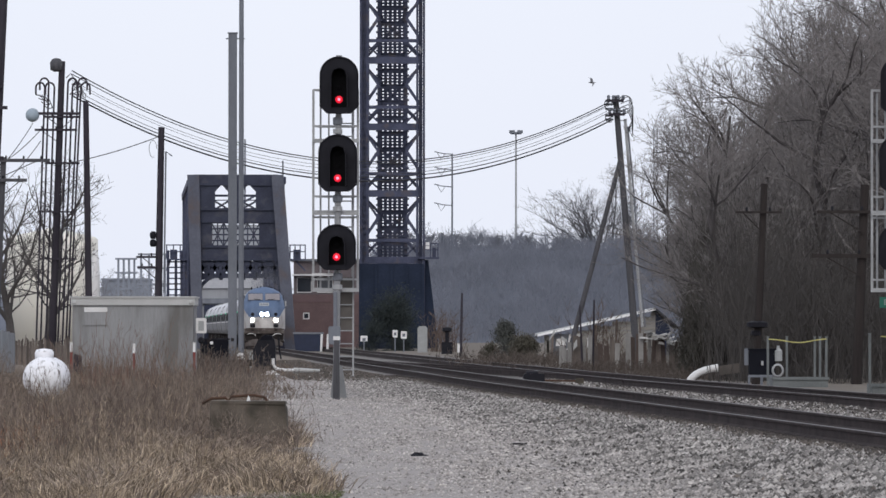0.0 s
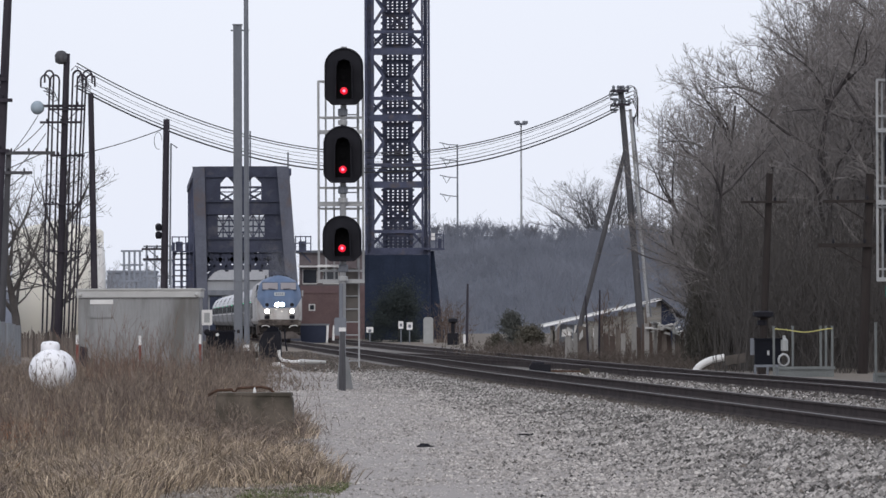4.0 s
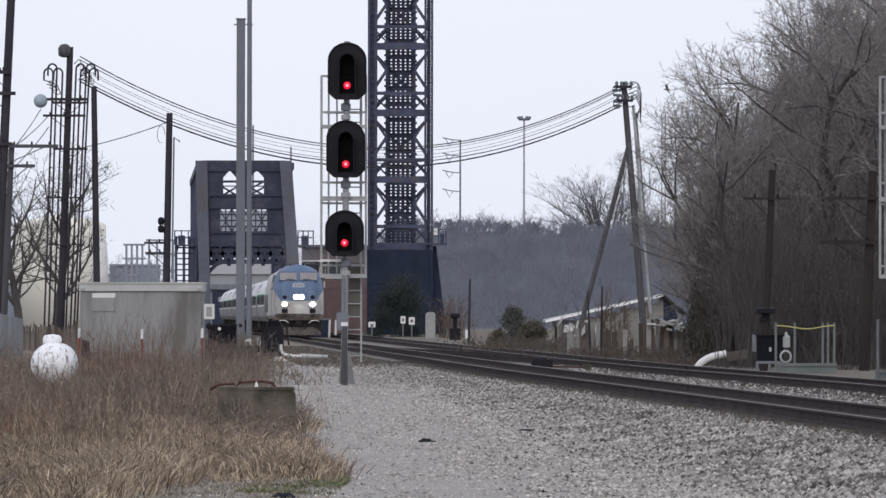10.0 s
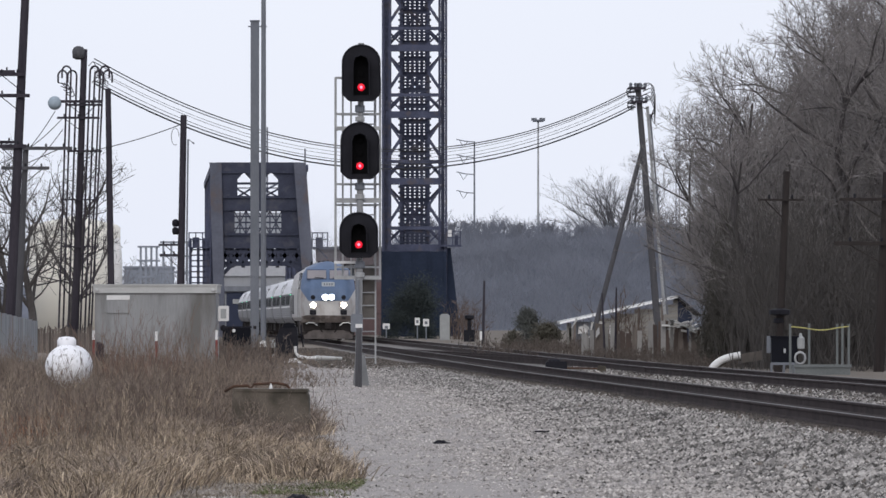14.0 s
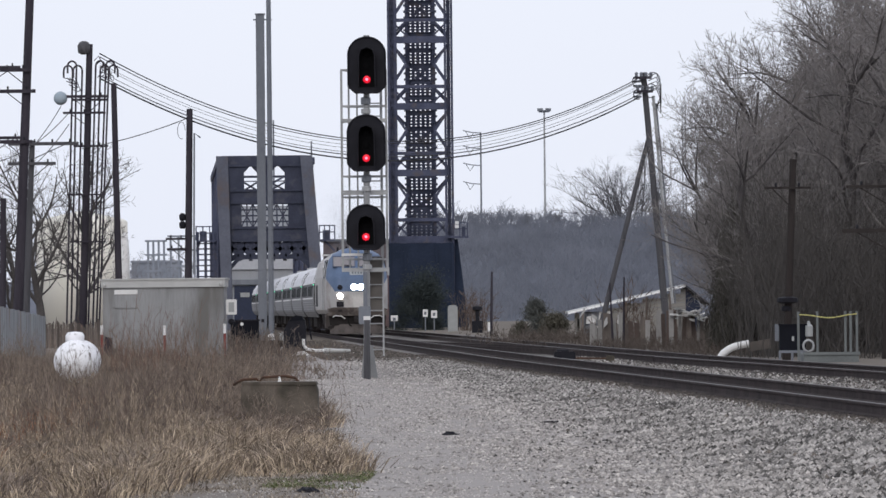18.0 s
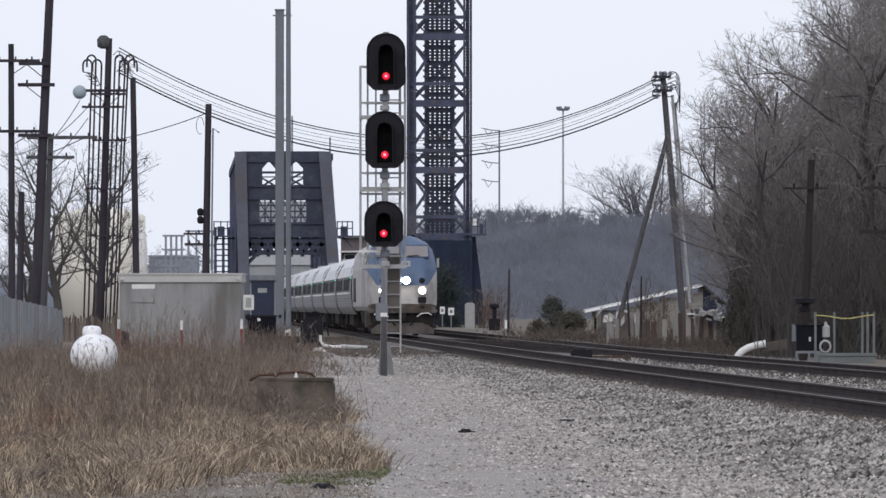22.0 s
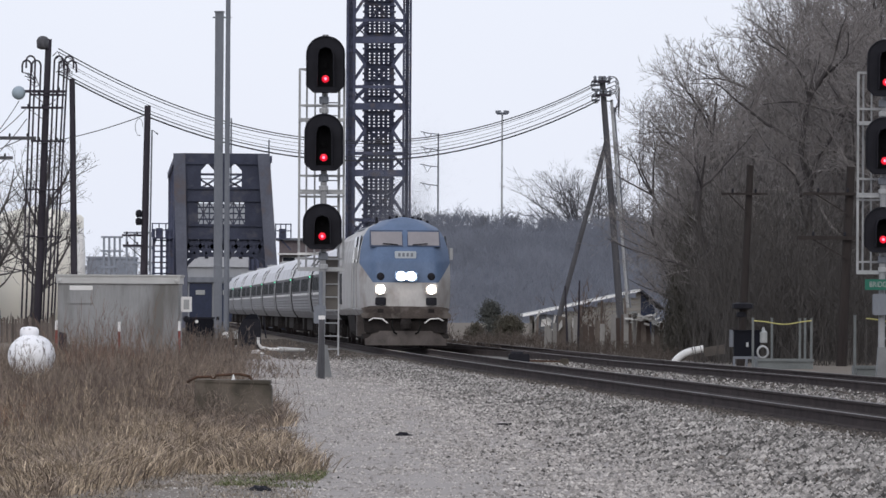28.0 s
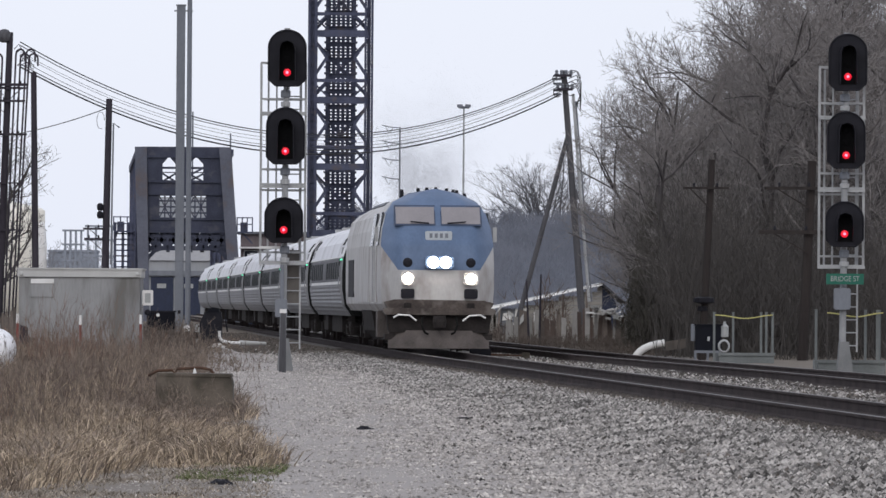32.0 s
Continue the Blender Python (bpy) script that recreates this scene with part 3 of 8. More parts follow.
def make_loco():
    c = thing("diesel_locomotive", "silver diesel passenger locomotive with blue cab front and lit headlights", "locomotive")
    # nose skin in two fields: silver below, blue above a line that rises at the sides
    me = Mesh()
    cols = [-1 + 2 * i / 64 for i in range(65)]
    n = len(cols)
    for k, rows in ((0, 24), (1, 48)):
        s = len(me.v)
        for i in range(rows + 1):
            for t in cols:
                line = 2.22 + 2.3 * max(0, abs(t) - 0.72)
                lo, hi = (1.10, line) if k == 0 else (line, 4.44)
                z = lo + (hi - lo) * i / rows
                w = max(loco_x(z), 0.05)
                me.v.append((t * w, nose_y(t * w, z), z))
        for i in range(rows):
            for j in range(n - 1):
                me.face((s + i * n + j, s + i * n + j + 1, s + i * n + n + j + 1, s + i * n + n + j), k)
    nose = part("nose", me, [LOCO_SILVER, LOCO_BLUE], c, "blue upper nose over silver", smooth=True)
    # body behind the nose
    me = Mesh()
    half = [p for p in LOCO_HALF]
    out = full(half)
    m = len(out)
    me.v += [(x, nose_y(x, min(z, 4.44)), z) for x, z in out]
    for y, s in ((-2.6, 1.0), (-5.2, 1.0), (-5.25, 1.0), (-20.6, 1.0)):
        me.v += [(x, y, z - (0.12 if (y < -5.2 and z > 3.9) else 0)) for x, z in out]
    for r in range(4):
        for i in range(m - 1):
            zc = (out[i][1] + out[i + 1][1]) / 2
            me.face((r * m + i, r * m + m + i, r * m + m + i + 1, r * m + i + 1), 1 if (r == 0 and zc > 3.9) else 0)
        me.face((r * m + m - 1, r * m + 2 * m - 1, r * m + m, r * m), 0)
    me.face(range(4 * m, 5 * m))
    part("body", me, [LOCO_SILVER, LOCO_BLUE], c)
    # windshield
    for sx in (-1, 1):
        g, fr = Mesh(), Mesh()
        x0, x1 = (0.10, 1.14)
        for mm, lift, e in ((fr, 0.006, 0.05), (g, 0.014, 0.0)):
            s = len(mm.v)
            corners = [(x0 - e * 0.6, 3.47 - e), (x1 + e, 3.47 - e), (x1 + e * 0.6, 3.93 + e), (x0 - e * 0.6, 3.93 + e)]
            for x, z in corners:
                mm.v.append((sx * x, nose_y(x * 0.5, z) + lift + 0.012, z))
            for x, z in corners:
                mm.v.append((sx * x, nose_y(x * 0.5, z) - 0.22, z))
            mm.face(range(s, s + 4))
            for i in range(4):
                j = (i + 1) % 4
                mm.face((s + i, s + j, s + 4 + j, s + 4 + i))
        part("windshield_frame", fr, mat("dark_blue_gasket", (0.05, 0.07, 0.12), None, 0.6), c)
        part("windshield", g, WINDSHIELD, c, "windshield pane with a painted pale reflection")
        wp = Mesh().bar((sx * 0.25, nose_y(0.2, 3.49) + 0.05, 3.49), (sx * 0.75, nose_y(0.3, 3.52) + 0.06, 3.53), 0.03)
        part("wiper", wp, BLACK, c)
    nb = Mesh().box(-0.36, 0.36, -0.72, -0.36, 3.03, 3.27, bevel=0.03)
    nbp = part("number_board", nb, NUMBER_PLATE, c, "pale number board")
    for i in range(4):
        part("dark_bar", Mesh().box(-0.25 + 0.14 * i, -0.17 + 0.14 * i, -0.36, -0.352, 3.09, 3.21), GALV_DARK, nbp)
    hb = Mesh().box(-0.40, 0.40, -0.30, 0.04, 2.26, 2.60, bevel=0.06)
    hl = part("headlight_housing", hb, LOCO_BLUE, c)
    for x in (-0.17, 0.17):
        part("headlight", Mesh().lathe([(0.145, 0.0), (0.14, 0.03), (0.09, 0.055), (0.02, 0.06)], 20, (x, 0.04, 2.43), "y"), HEADLIGHT, hl, "lit headlight")
    for x in (-0.85, 0.85):
        part("class_light", Mesh().lathe([(0.13, -0.35), (0.13, 0.02), (0.06, 0.05)], 16, (x, nose_y(x, 2.42) + 0.02, 2.42), "y"), BLACK, c, "dark marker light")
        dl = part("ditch_light_housing", Mesh().box(x - 0.20, x + 0.20, -0.35, 0.10, 1.82, 2.16, bevel=0.05), LOCO_SILVER, c)
        part("ditch_light", Mesh().lathe([(0.135, 0.0), (0.13, 0.03), (0.08, 0.05), (0.02, 0.055)], 20, (x, 0.10, 1.99), "y"), DITCHLIGHT, dl, "lit ditch light")
        part("bell_box", Mesh().box(x - 0.18, x + 0.18, -0.3, 0.07, 1.46, 1.72, bevel=0.03), BLACK, c)
        part("socket", Mesh().box(x - 0.10, x + 0.10, -0.2, 0.08, 1.12, 1.34, bevel=0.02), LOCO_DARK, c)
    # anticlimber, pilot and plough
    part("anticlimber", Mesh().prism([(-1.45, 1.02), (1.45, 1.02), (1.52, 1.12), (1.45, 1.20), (-1.45, 1.20), (-1.52, 1.12)], -0.6, 0.16), DIRTY_RUST, c)
    part("dirty_skirt", Mesh().prism([(-1.40, 1.20), (1.40, 1.20), (1.47, 1.36), (1.2, 1.43), (-1.2, 1.41), (-1.47, 1.34)], -0.5, 0.028), DIRTY_RUST, c, "rust-brown road dirt over the anticlimber")
    part("pilot", Mesh().prism([(-1.35, 0.55), (1.35, 0.55), (1.42, 1.04), (-1.42, 1.04)], -0.5, -0.05), LOCO_DARK, c)
    pl = Mesh()
    s = len(pl.v)
    for x, y0, y1 in ((-1.36, -0.30, -0.08), (-0.75, 0.02, 0.18), (0, 0.16, 0.34), (0.75, 0.02, 0.18), (1.36, -0.30, -0.08)):
        pl.v += [(x, y1, 0.12), (x, y0, 0.60), (x, y0 - 0.06, 0.60), (x, y1 - 0.06, 0.12)]
    for i in range(4):
        for a, b in ((0, 1), (1, 2), (2, 3), (3, 0)):
            pl.face((s + 4 * i + a, s + 4 * i + b, s + 4 * i + 4 + b, s + 4 * i + 4 + a))
    part("snow_plow", pl, PLOW, c, "dusty grey plough blade")
    cp = Mesh().box(-0.14, 0.14, -0.3, 0.42, 0.70, 0.98, bevel=0.04)
    cp.lathe([(0.16, -0.16), (0.19, 0), (0.16, 0.16)], 12, (0.02, 0.48, 0.84))
    part("coupler", cp, LOCO_DARK, c)
    for x in (-1, 1):
        part("air_hose", Mesh().path([(x * 0.45, 0.1, 0.95), (x * 0.48, 0.25, 0.75), (x * 0.40, 0.3, 0.55), (x * 0.30, 0.3, 0.50)], 0.03, 8), RUBBER_AND_GAP, c)
        part("uncoupling_lever", Mesh().path([(x * 0.62, 0.22, 0.86), (x * 0.80, 0.22, 1.00), (x * 1.10, 0.22, 1.02), (x * 1.24, 0.2, 0.94)], 0.022, 8), WHITE, c, "white grab iron")
        part("corner_step", Mesh().box(min(x * 1.1, x * 1.45), max(x * 1.1, x * 1.45), -0.75, -0.15, 0.35, 0.5), LOCO_DARK, c)
        for y in (-2.9, -3.75):
            part("grab_rail", Mesh().path([(x * 1.60, y, 1.35), (x * 1.60, y, 2.9)], 0.02, 6), GALV, c)
        dr = part("cab_door", Mesh().box(min(x * 1.50, x * 1.545), max(x * 1.50, x * 1.545), -3.6, -2.95, 1.35, 3.25), LOCO_SILVER, c)
        part("cab_window", Mesh().prism([(x * 1.50, 2.9), (x * 1.56, 2.9), (x * 1.44, 3.8), (x * 1.38, 3.8)], -3.0, -2.0), GLASS_DARK, c)
        part("vent_window", Mesh().prism([(x * 1.50, 2.9), (x * 1.56, 2.9), (x * 1.44, 3.8), (x * 1.38, 3.8)], -6.2, -4.6), GLASS_DARK, c)
        part("mirror", Mesh().box(min(x * 1.56, x * 1.66), max(x * 1.56, x * 1.66), -1.75, -1.65, 3.0, 3.4), GALV, c)
        part("side_grille", Mesh().box(min(x * 1.5, x * 1.55), max(x * 1.5, x * 1.55), -18.6, -15.5, 1.5, 2.6), BLACK, c)
        part("side_panel", Mesh().box(min(x * 1.5, x * 1.545), max(x * 1.5, x * 1.545), -13.0, -6.8, 1.35, 2.9), LOCO_SILVER, c)
        part("sill_step", Mesh().box(min(x * 1.2, x * 1.5), max(x * 1.2, x * 1.5), -3.7, -2.9, 0.4, 1.12), PLOW, c)
    for x, y, h in ((-1.0, -3.4, -0.2), (-0.86, -2.9, -0.08), (-0.62, -2.5, 0.0), (-0.56, -3.1, 0.03), (-0.34, -2.5, 0.05), (-0.04, -2.4, 0.08), (0.20, -2.5, 0.07), (0.44, -2.4, 0.05), (0.86, -2.9, 0.02)):
        part("horn", Mesh().lathe([(0.075, 4.05), (0.05, 4.36 + h), (0.04, 4.42 + h)], 8, (x, y, 0)), BLACK, c)
    hat = Mesh().box(-0.8, 0.8, -19.5, -13.0, 4.10, 4.27, bevel=0.08)
    hat.box(-0.65, 0.65, -11.5, -7.0, 4.10, 4.25, bevel=0.06)
    part("roof_hatch", hat, GALV_DARK, c)
    tank = Mesh().prism([(-1.3, 0.55), (-1.05, 0.28), (1.05, 0.28), (1.3, 0.55), (1.4, 1.12), (-1.4, 1.12)], -13.4, -7.8)
    part("fuel_tank", tank, LOCO_DARK, c)
    truck(c, -4.3)
    truck(c, -16.6)
    return c


loco = make_loco()
coaches = [make_coach()]
for _ in range(7):
    coaches.append(copy_thing(coaches[0], pose(0, 0, 0)))

# ---- bridge, tower and buildings behind ----
def make_lift_tower():
    t = thing("lift_bridge_tower", "tall blue-black riveted lattice steel tower of a lift bridge", "bridge tower", pose(-2.23, 450, 0))
    half, leg, top, bay, z0 = 2.273, 0.72, 42.0, 5.36, 6.90
    for sx in (-1, 1):
        for y in (0, 5.5):
            me = Mesh()
            for dx in (-0.27, 0.27):
                me.box(sx * half + dx - 0.09, sx * half + dx + 0.09, y - 0.36, y + 0.36, 0, top)
            z = 0.4
            while z < top - 0.6:
                me.bar((sx * half - 0.3, y - 0.37, z), (sx * half + 0.3, y - 0.37, z + 0.5), 0.07, 0.03)
                me.bar((sx * half + 0.3, y - 0.37, z), (sx * half - 0.3, y - 0.37, z + 0.5), 0.07, 0.03)
                z += 0.5
            me.box(sx * half - 0.15, sx * half + 0.15, y - 0.02, y + 0.02, 0, top)
            part("leg", me, BRIDGE, t)
        # inner laced posts
        me = Mesh()
        x = sx * 1.091
        me.box(x - 0.13, x + 0.13, 2.2, 2.6, 0, top)
        z = 0.3
        while z < top:
            me.box(x - 0.24, x + 0.24, 2.1, 2.7, z, z + 0.16)
            z += 0.5
        part("inner_post", me, BRIDGE, t)
    z = z0
    while z < top:
        me = Mesh()
        me.box(-half, half, -0.25, 0.15, z - 0.27, z + 0.27)
        part("strut", me, BRIDGE, t)
        me = Mesh().box(-half, half, -0.18, 0.1, z + 1.45, z + 1.72)
        part("light_strut", me, BRIDGE, t)
        xi = 1.136
        for sx in (-1, 1):
            me = Mesh()
            me.bar((sx * half, 0, z + 0.4), (sx * xi, 0, z + 1.5), 0.14)
            me.bar((sx * xi, 0, z + 0.4), (sx * half, 0, z + 1.5), 0.14)
            me.bar((sx * half, 0, z + 1.7), (sx * xi, 0, z + 3.4), 0.24)
            me.bar((sx * xi, 0, z + 3.4), (sx * half, 0, z + bay - 0.3), 0.20)
            me.bar((sx * half, 5.5, z + 0.4), (-sx * half, 5.5, z + bay - 0.2), 0.22)
            me.bar((sx * half, 0.3, z + 0.4), (sx * half, 5.2, z + bay - 0.3), 0.2)
            part("bracing", me, BRIDGE, t)
        z += bay
    # rope and guide lattice in the middle
    me = Mesh()
    for i in range(6):
        x = -0.95 + 0.38 * i
        me.box(x - 0.125, x + 0.125, 2.9, 3.1, 0, top)
    z = 0.4
    k = 0
    while z < top:
        w = 1.12 if k % 2 else 1.0
        me.box(-w, w, 2.85, 3.15, z, z + (0.32 if k % 5 == 0 else 0.145))
        z += 0.255
        k += 1
    part("guide_lattice", me, BRIDGE, t, "dense ladder-like guide lattice")
    # plated foot
    me = Mesh()
    me.box(-half - 0.4, half + 0.3, -0.9, 6.0, -0.4, z0 - 0.3)
    part("plated_base", me, BRIDGE_DARK, t, "dark plated steel base")
    for i in range(5):
        x = -half - 0.3 + (2 * half + 0.5) * i / 4
        part("stiffener", Mesh().box(x - 0.09, x + 0.09, -1.02, -0.9, -0.4, z0 - 0.35), BRIDGE_DARK, t)
    part("plated_flank", Mesh().prism([(half + 0.3, -0.4), (half + 1.15, -0.4), (half + 0.45, z0 - 0.3), (half + 0.3, z0 - 0.3)], 0.2, 3.0), BRIDGE_DARK, t, "dark raking side plate")
    part("raking_leg", Mesh().bar((half + 0.4, 0.5, z0), (half + 1.25, 0.5, -0.3), 0.45), BRIDGE_DARK, t)
    pl = part("platform", Mesh().box(half - 0.2, half + 1.5, -0.6, 1.0, 6.99, 7.13), BRIDGE, t)
    for x in (half + 0.3, half + 0.8, half + 1.4):
        part("rail_post", Mesh().bar((x, -0.55, 7.08), (x, -0.55, 8.26), 0.08), BRIDGE, pl)
    for z in (7.72, 8.22):
        part("handrail", Mesh().bar((half + 0.2, -0.55, z), (half + 1.45, -0.55, z), 0.07), BRIDGE, pl)
    for z in (7.78, 8.08):
        part("notice_plate", Mesh().box(half + 0.42, half + 0.72, -0.64, -0.61, z, z + 0.25), WHITE, pl, "small white plate")
    part("equipment_box", Mesh().box(half + 0.95, half + 1.25, -0.3, 0.1, 7.13, 7.90), BRIDGE, pl)
    return t


def make_portal():
    d = 425
    cx = -13.91
    t = thing("truss_bridge", "dark riveted steel truss bridge with a plated portal over the track", "bridge", pose(0, 0, 0))
    for (xt0, xt1, xb0, xb1), nm in (((-17.69, -16.79, -17.21, -16.44), "end_post"), ((-11.29, -10.39, -10.22, -9.36), "end_post")):
        me = Mesh()
        for y in (d, d + 0.9):
            s = len(me.v)
            me.v += [(xt0, y + (-0.2 if y == d else 0.2), 13.07), (xt1, y, 13.07), (xb1, y - 1.5, -0.3), (xb0, y - 1.5, -0.3)]
        for idx in ((3, 2, 1, 0), (4, 5, 6, 7), (0, 1, 5, 4), (1, 2, 6, 5), (2, 3, 7, 6), (3, 0, 4, 7)):
            me.face(idx)
        part(nm, me, BRIDGE_GREY, t, "grey inclined end post")
    x0, x1 = -17.17, -10.82
    # plates between the posts, with openings
    plates = [(x0, x1, 12.34, 13.07), (x0, x1 + 0.3, 9.51, 10.45), (x0 + 0.2, x1 + 0.4, 6.63, 7.62),
              (x0, -15.58, 10.45, 12.34), (-14.60, -13.57, 10.45, 12.34), (-12.49, x1, 10.45, 12.34),
              (x0, -15.84, 7.62, 9.51), (-12.19, x1 + 0.3, 7.62, 9.51)]
    for a, b, z0, z1 in plates:
        part("plate", Mesh().box(a, b, d + 0.1, d + 0.35, z0 - 0.02, z1 + 0.02), PORTAL, t)
    for px in (-15.58, -14.60), (-13.57, -12.49):
        me = Mesh()
        a, b = px
        m = (a + b) / 2
        zt, zb = 12.34, 10.45
        me.prism([(a, zt), (a, zt - 0.55), (m, zt)], d + 0.1, d + 0.3)
        me.prism([(b, zt), (m, zt), (b, zt - 0.55)], d + 0.1, d + 0.3)
        me.box(a, b, d + 0.12, d + 0.28, 11.40, 11.57)
        me.box(a, b, d + 0.12, d + 0.28, 11.10, 11.18)
        me.bar((a, d + 0.2, zb), (b, d + 0.2, 11.05), 0.14)
        me.bar((b, d + 0.2, zb), (a, d + 0.2, 11.05), 0.14)
        part("arched_lattice", me, PORTAL, t)
    me = Mesh()
    a, b, zt, zb = -15.84, -12.19, 9.42, 7.62
    for i in range(5):
        z = zb + (zt - zb) * i / 4
        me.box(a, b, d + 0.14, d + 0.24, z - 0.06, z + 0.06)
    for i in range(9):
        xx = a + (b - a) * i / 8
        me.box(xx - 0.05, xx + 0.05, d + 0.15, d + 0.23, zb, zt)
    for i in range(4):
        xx = a + (b - a) * i / 4
        me.bar((xx, d + 0.2, zb), (xx + (b - a) / 4, d + 0.2, zt), 0.09)
        me.bar((xx + (b - a) / 4, d + 0.2, zb), (xx, d + 0.2, zt), 0.09)
    part("grid_lattice", me, PORTAL, t)
    # plate added to fill the grid's openings with light grey
    far = Mesh().box(a - 1.6, b + 0.1, d + 24, d + 24.2, zb - 0.1, zt + 0.3)
    part("far_cross_plate", far, mat("pale_backing_grey", (0.40, 0.42, 0.455), (0.30, 0.32, 0.35), 0.8, 0, 1.2, 6), t, "pale grey plate added behind the grid lattice")
    # stiffening flanges
    for z in (10.45, 9.51, 7.62, 6.63, 12.34):
        part("flange", Mesh().box(x0 - 0.2, x1 + 0.5, d - 0.05, d + 0.1, z - 0.09, z + 0.09), PORTAL, t)
    # knee braces and sway lattice under the plates
    me = Mesh()
    zt, zb = 6.63, 5.39
    for i in range(7):
        xa = x0 + 0.2 + (x1 - x0) * i / 7
        xb = x0 + 0.2 + (x1 - x0) * (i + 1) / 7
        me.bar((xa, d + 0.3, zb), (xb, d + 0.3, zt), 0.30)
        me.bar((xb, d + 0.3, zb), (xa, d + 0.3, zt), 0.30)
        me.box(xa - 0.12, xa + 0.12, d + 0.16, d + 0.44, zb, zt)
    me.box(x0, x1 + 0.6, d + 0.2, d + 0.45, zb - 0.18, zb + 0.18)
    part("sway_lattice", me, PORTAL, t)
    me = Mesh()
    for i in range(8):
        xa = x0 - 0.2 + (x1 - x0 + 0.6) * i / 8
        xb = x0 - 0.2 + (x1 - x0 + 0.6) * (i + 1) / 8
        me.bar((xa, d + 2.3, zb - 0.1), (xb, d + 2.3, zt), 0.26)
        me.bar((xb, d + 2.3, zb - 0.1), (xa, d + 2.3, zt), 0.26)
        me.box((xa + xb) / 2 - 0.14, (xa + xb) / 2 + 0.14, d + 2.16, d + 2.44, zb - 0.3, zt)
    me.box(x0, x1 + 0.6, d + 2.2, d + 2.5, 5.75, 6.2)
    part("sway_lattice", me, BRIDGE_GREY, t, "grey lattice of the second cross frame")
    for sx, xe in ((1, x0 + 0.2), (-1, x1 + 0.5)):
        me = Mesh()
        pts = [(xe, d + 0.3, 3.88), (xe + sx * 0.35, d + 0.3, 4.66), (xe + sx * 0.9, d + 0.3, 5.22), (xe + sx * 1.5, d + 0.3, zb)]
        for p, q in zip(pts, pts[1:]):
            me.bar(p, q, 0.28)
        me.bar((xe, d + 0.3, 4.96), (xe + sx * 0.9, d + 0.3, zb), 0.2)
        part("knee_brace", me, PORTAL, t)
    # trusses running back along the track
    for xe in (x0 - 0.2, x1 + 0.4):
        lx = lambda y: xe - SLOPE * (y - d)
        h = 12.68
        for z in (h, 0.1):
            part("chord", Mesh().bar((lx(d + 0.5), d + 0.5, z), (lx(d + 56.5), d + 56.5, z), 0.5), BRIDGE, t)
        for k in range(7):
            ya, yb = d + 0.5 + 8 * k, d + 8.5 + 8 * k
            part("truss_post", Mesh().bar((lx(yb), yb, 0.1), (lx(yb), yb, h), 0.35), BRIDGE, t)
            part("truss_diagonal", Mesh().bar((lx(ya), ya, 0.1 if k % 2 else h), (lx(yb), yb, h if k % 2 else 0.1), 0.3), BRIDGE, t)
    y = d + 56.5
    o = -SLOPE * (y - d)
    me = Mesh()
    me.bar((x0 + o, y, 13.07), (x1 + o, y, 9.59), 0.16)
    me.bar((x1 + o, y, 13.07), (x0 + o, y, 9.59), 0.16)
    me.box(x0 + o, x1 + o, y, y + 0.2, 6.25, 7.02)
    part("sway_frame", me, BRIDGE, t)
    # service platforms beside the portal
    for a, b, zf in ((-9.87, -8.71, 6.67), (-19.23, -17.69, 6.67)):
        deck = part("service_platform", Mesh().box(a, b, d - 0.5, d + 0.8, zf - 0.1, zf), BRIDGE, t)
        for i in range(4):
            xx = a + (b - a) * i / 3
            part("rail_post", Mesh().bar((xx, d - 0.45, zf), (xx, d - 0.45, zf + 1.1), 0.09), BRIDGE, deck)
        for zr in (1.05, 0.55):
            part("hand_rail", Mesh().bar((a, d - 0.45, zf + zr), (b, d - 0.45, zf + zr), 0.08), BRIDGE, deck)
        part("locker", Mesh().box(a + 0.25, a + 0.75, d - 0.3, d + 0.1, zf, zf + 0.7), BRIDGE, deck)
        part("strut", Mesh().bar((a + 0.3, d, zf), (b if a > -15 else a, d, zf - 0.9), 0.12), BRIDGE, deck)
    me = Mesh()
    a, b = -19.15, -17.77
    for i in range(7):
        z = 3.88 + i * 0.42
        part("landing", Mesh().box(a, b, d, d + 0.5, z, z + 0.10), BRIDGE, t)
    for xx in (a, -18.55, -18.12, b):
        part("stair_post", Mesh().box(xx - 0.1, xx + 0.1, d, d + 0.3, -0.2, 7.32), BRIDGE, t)
    return t


make_lift_tower()
make_portal()


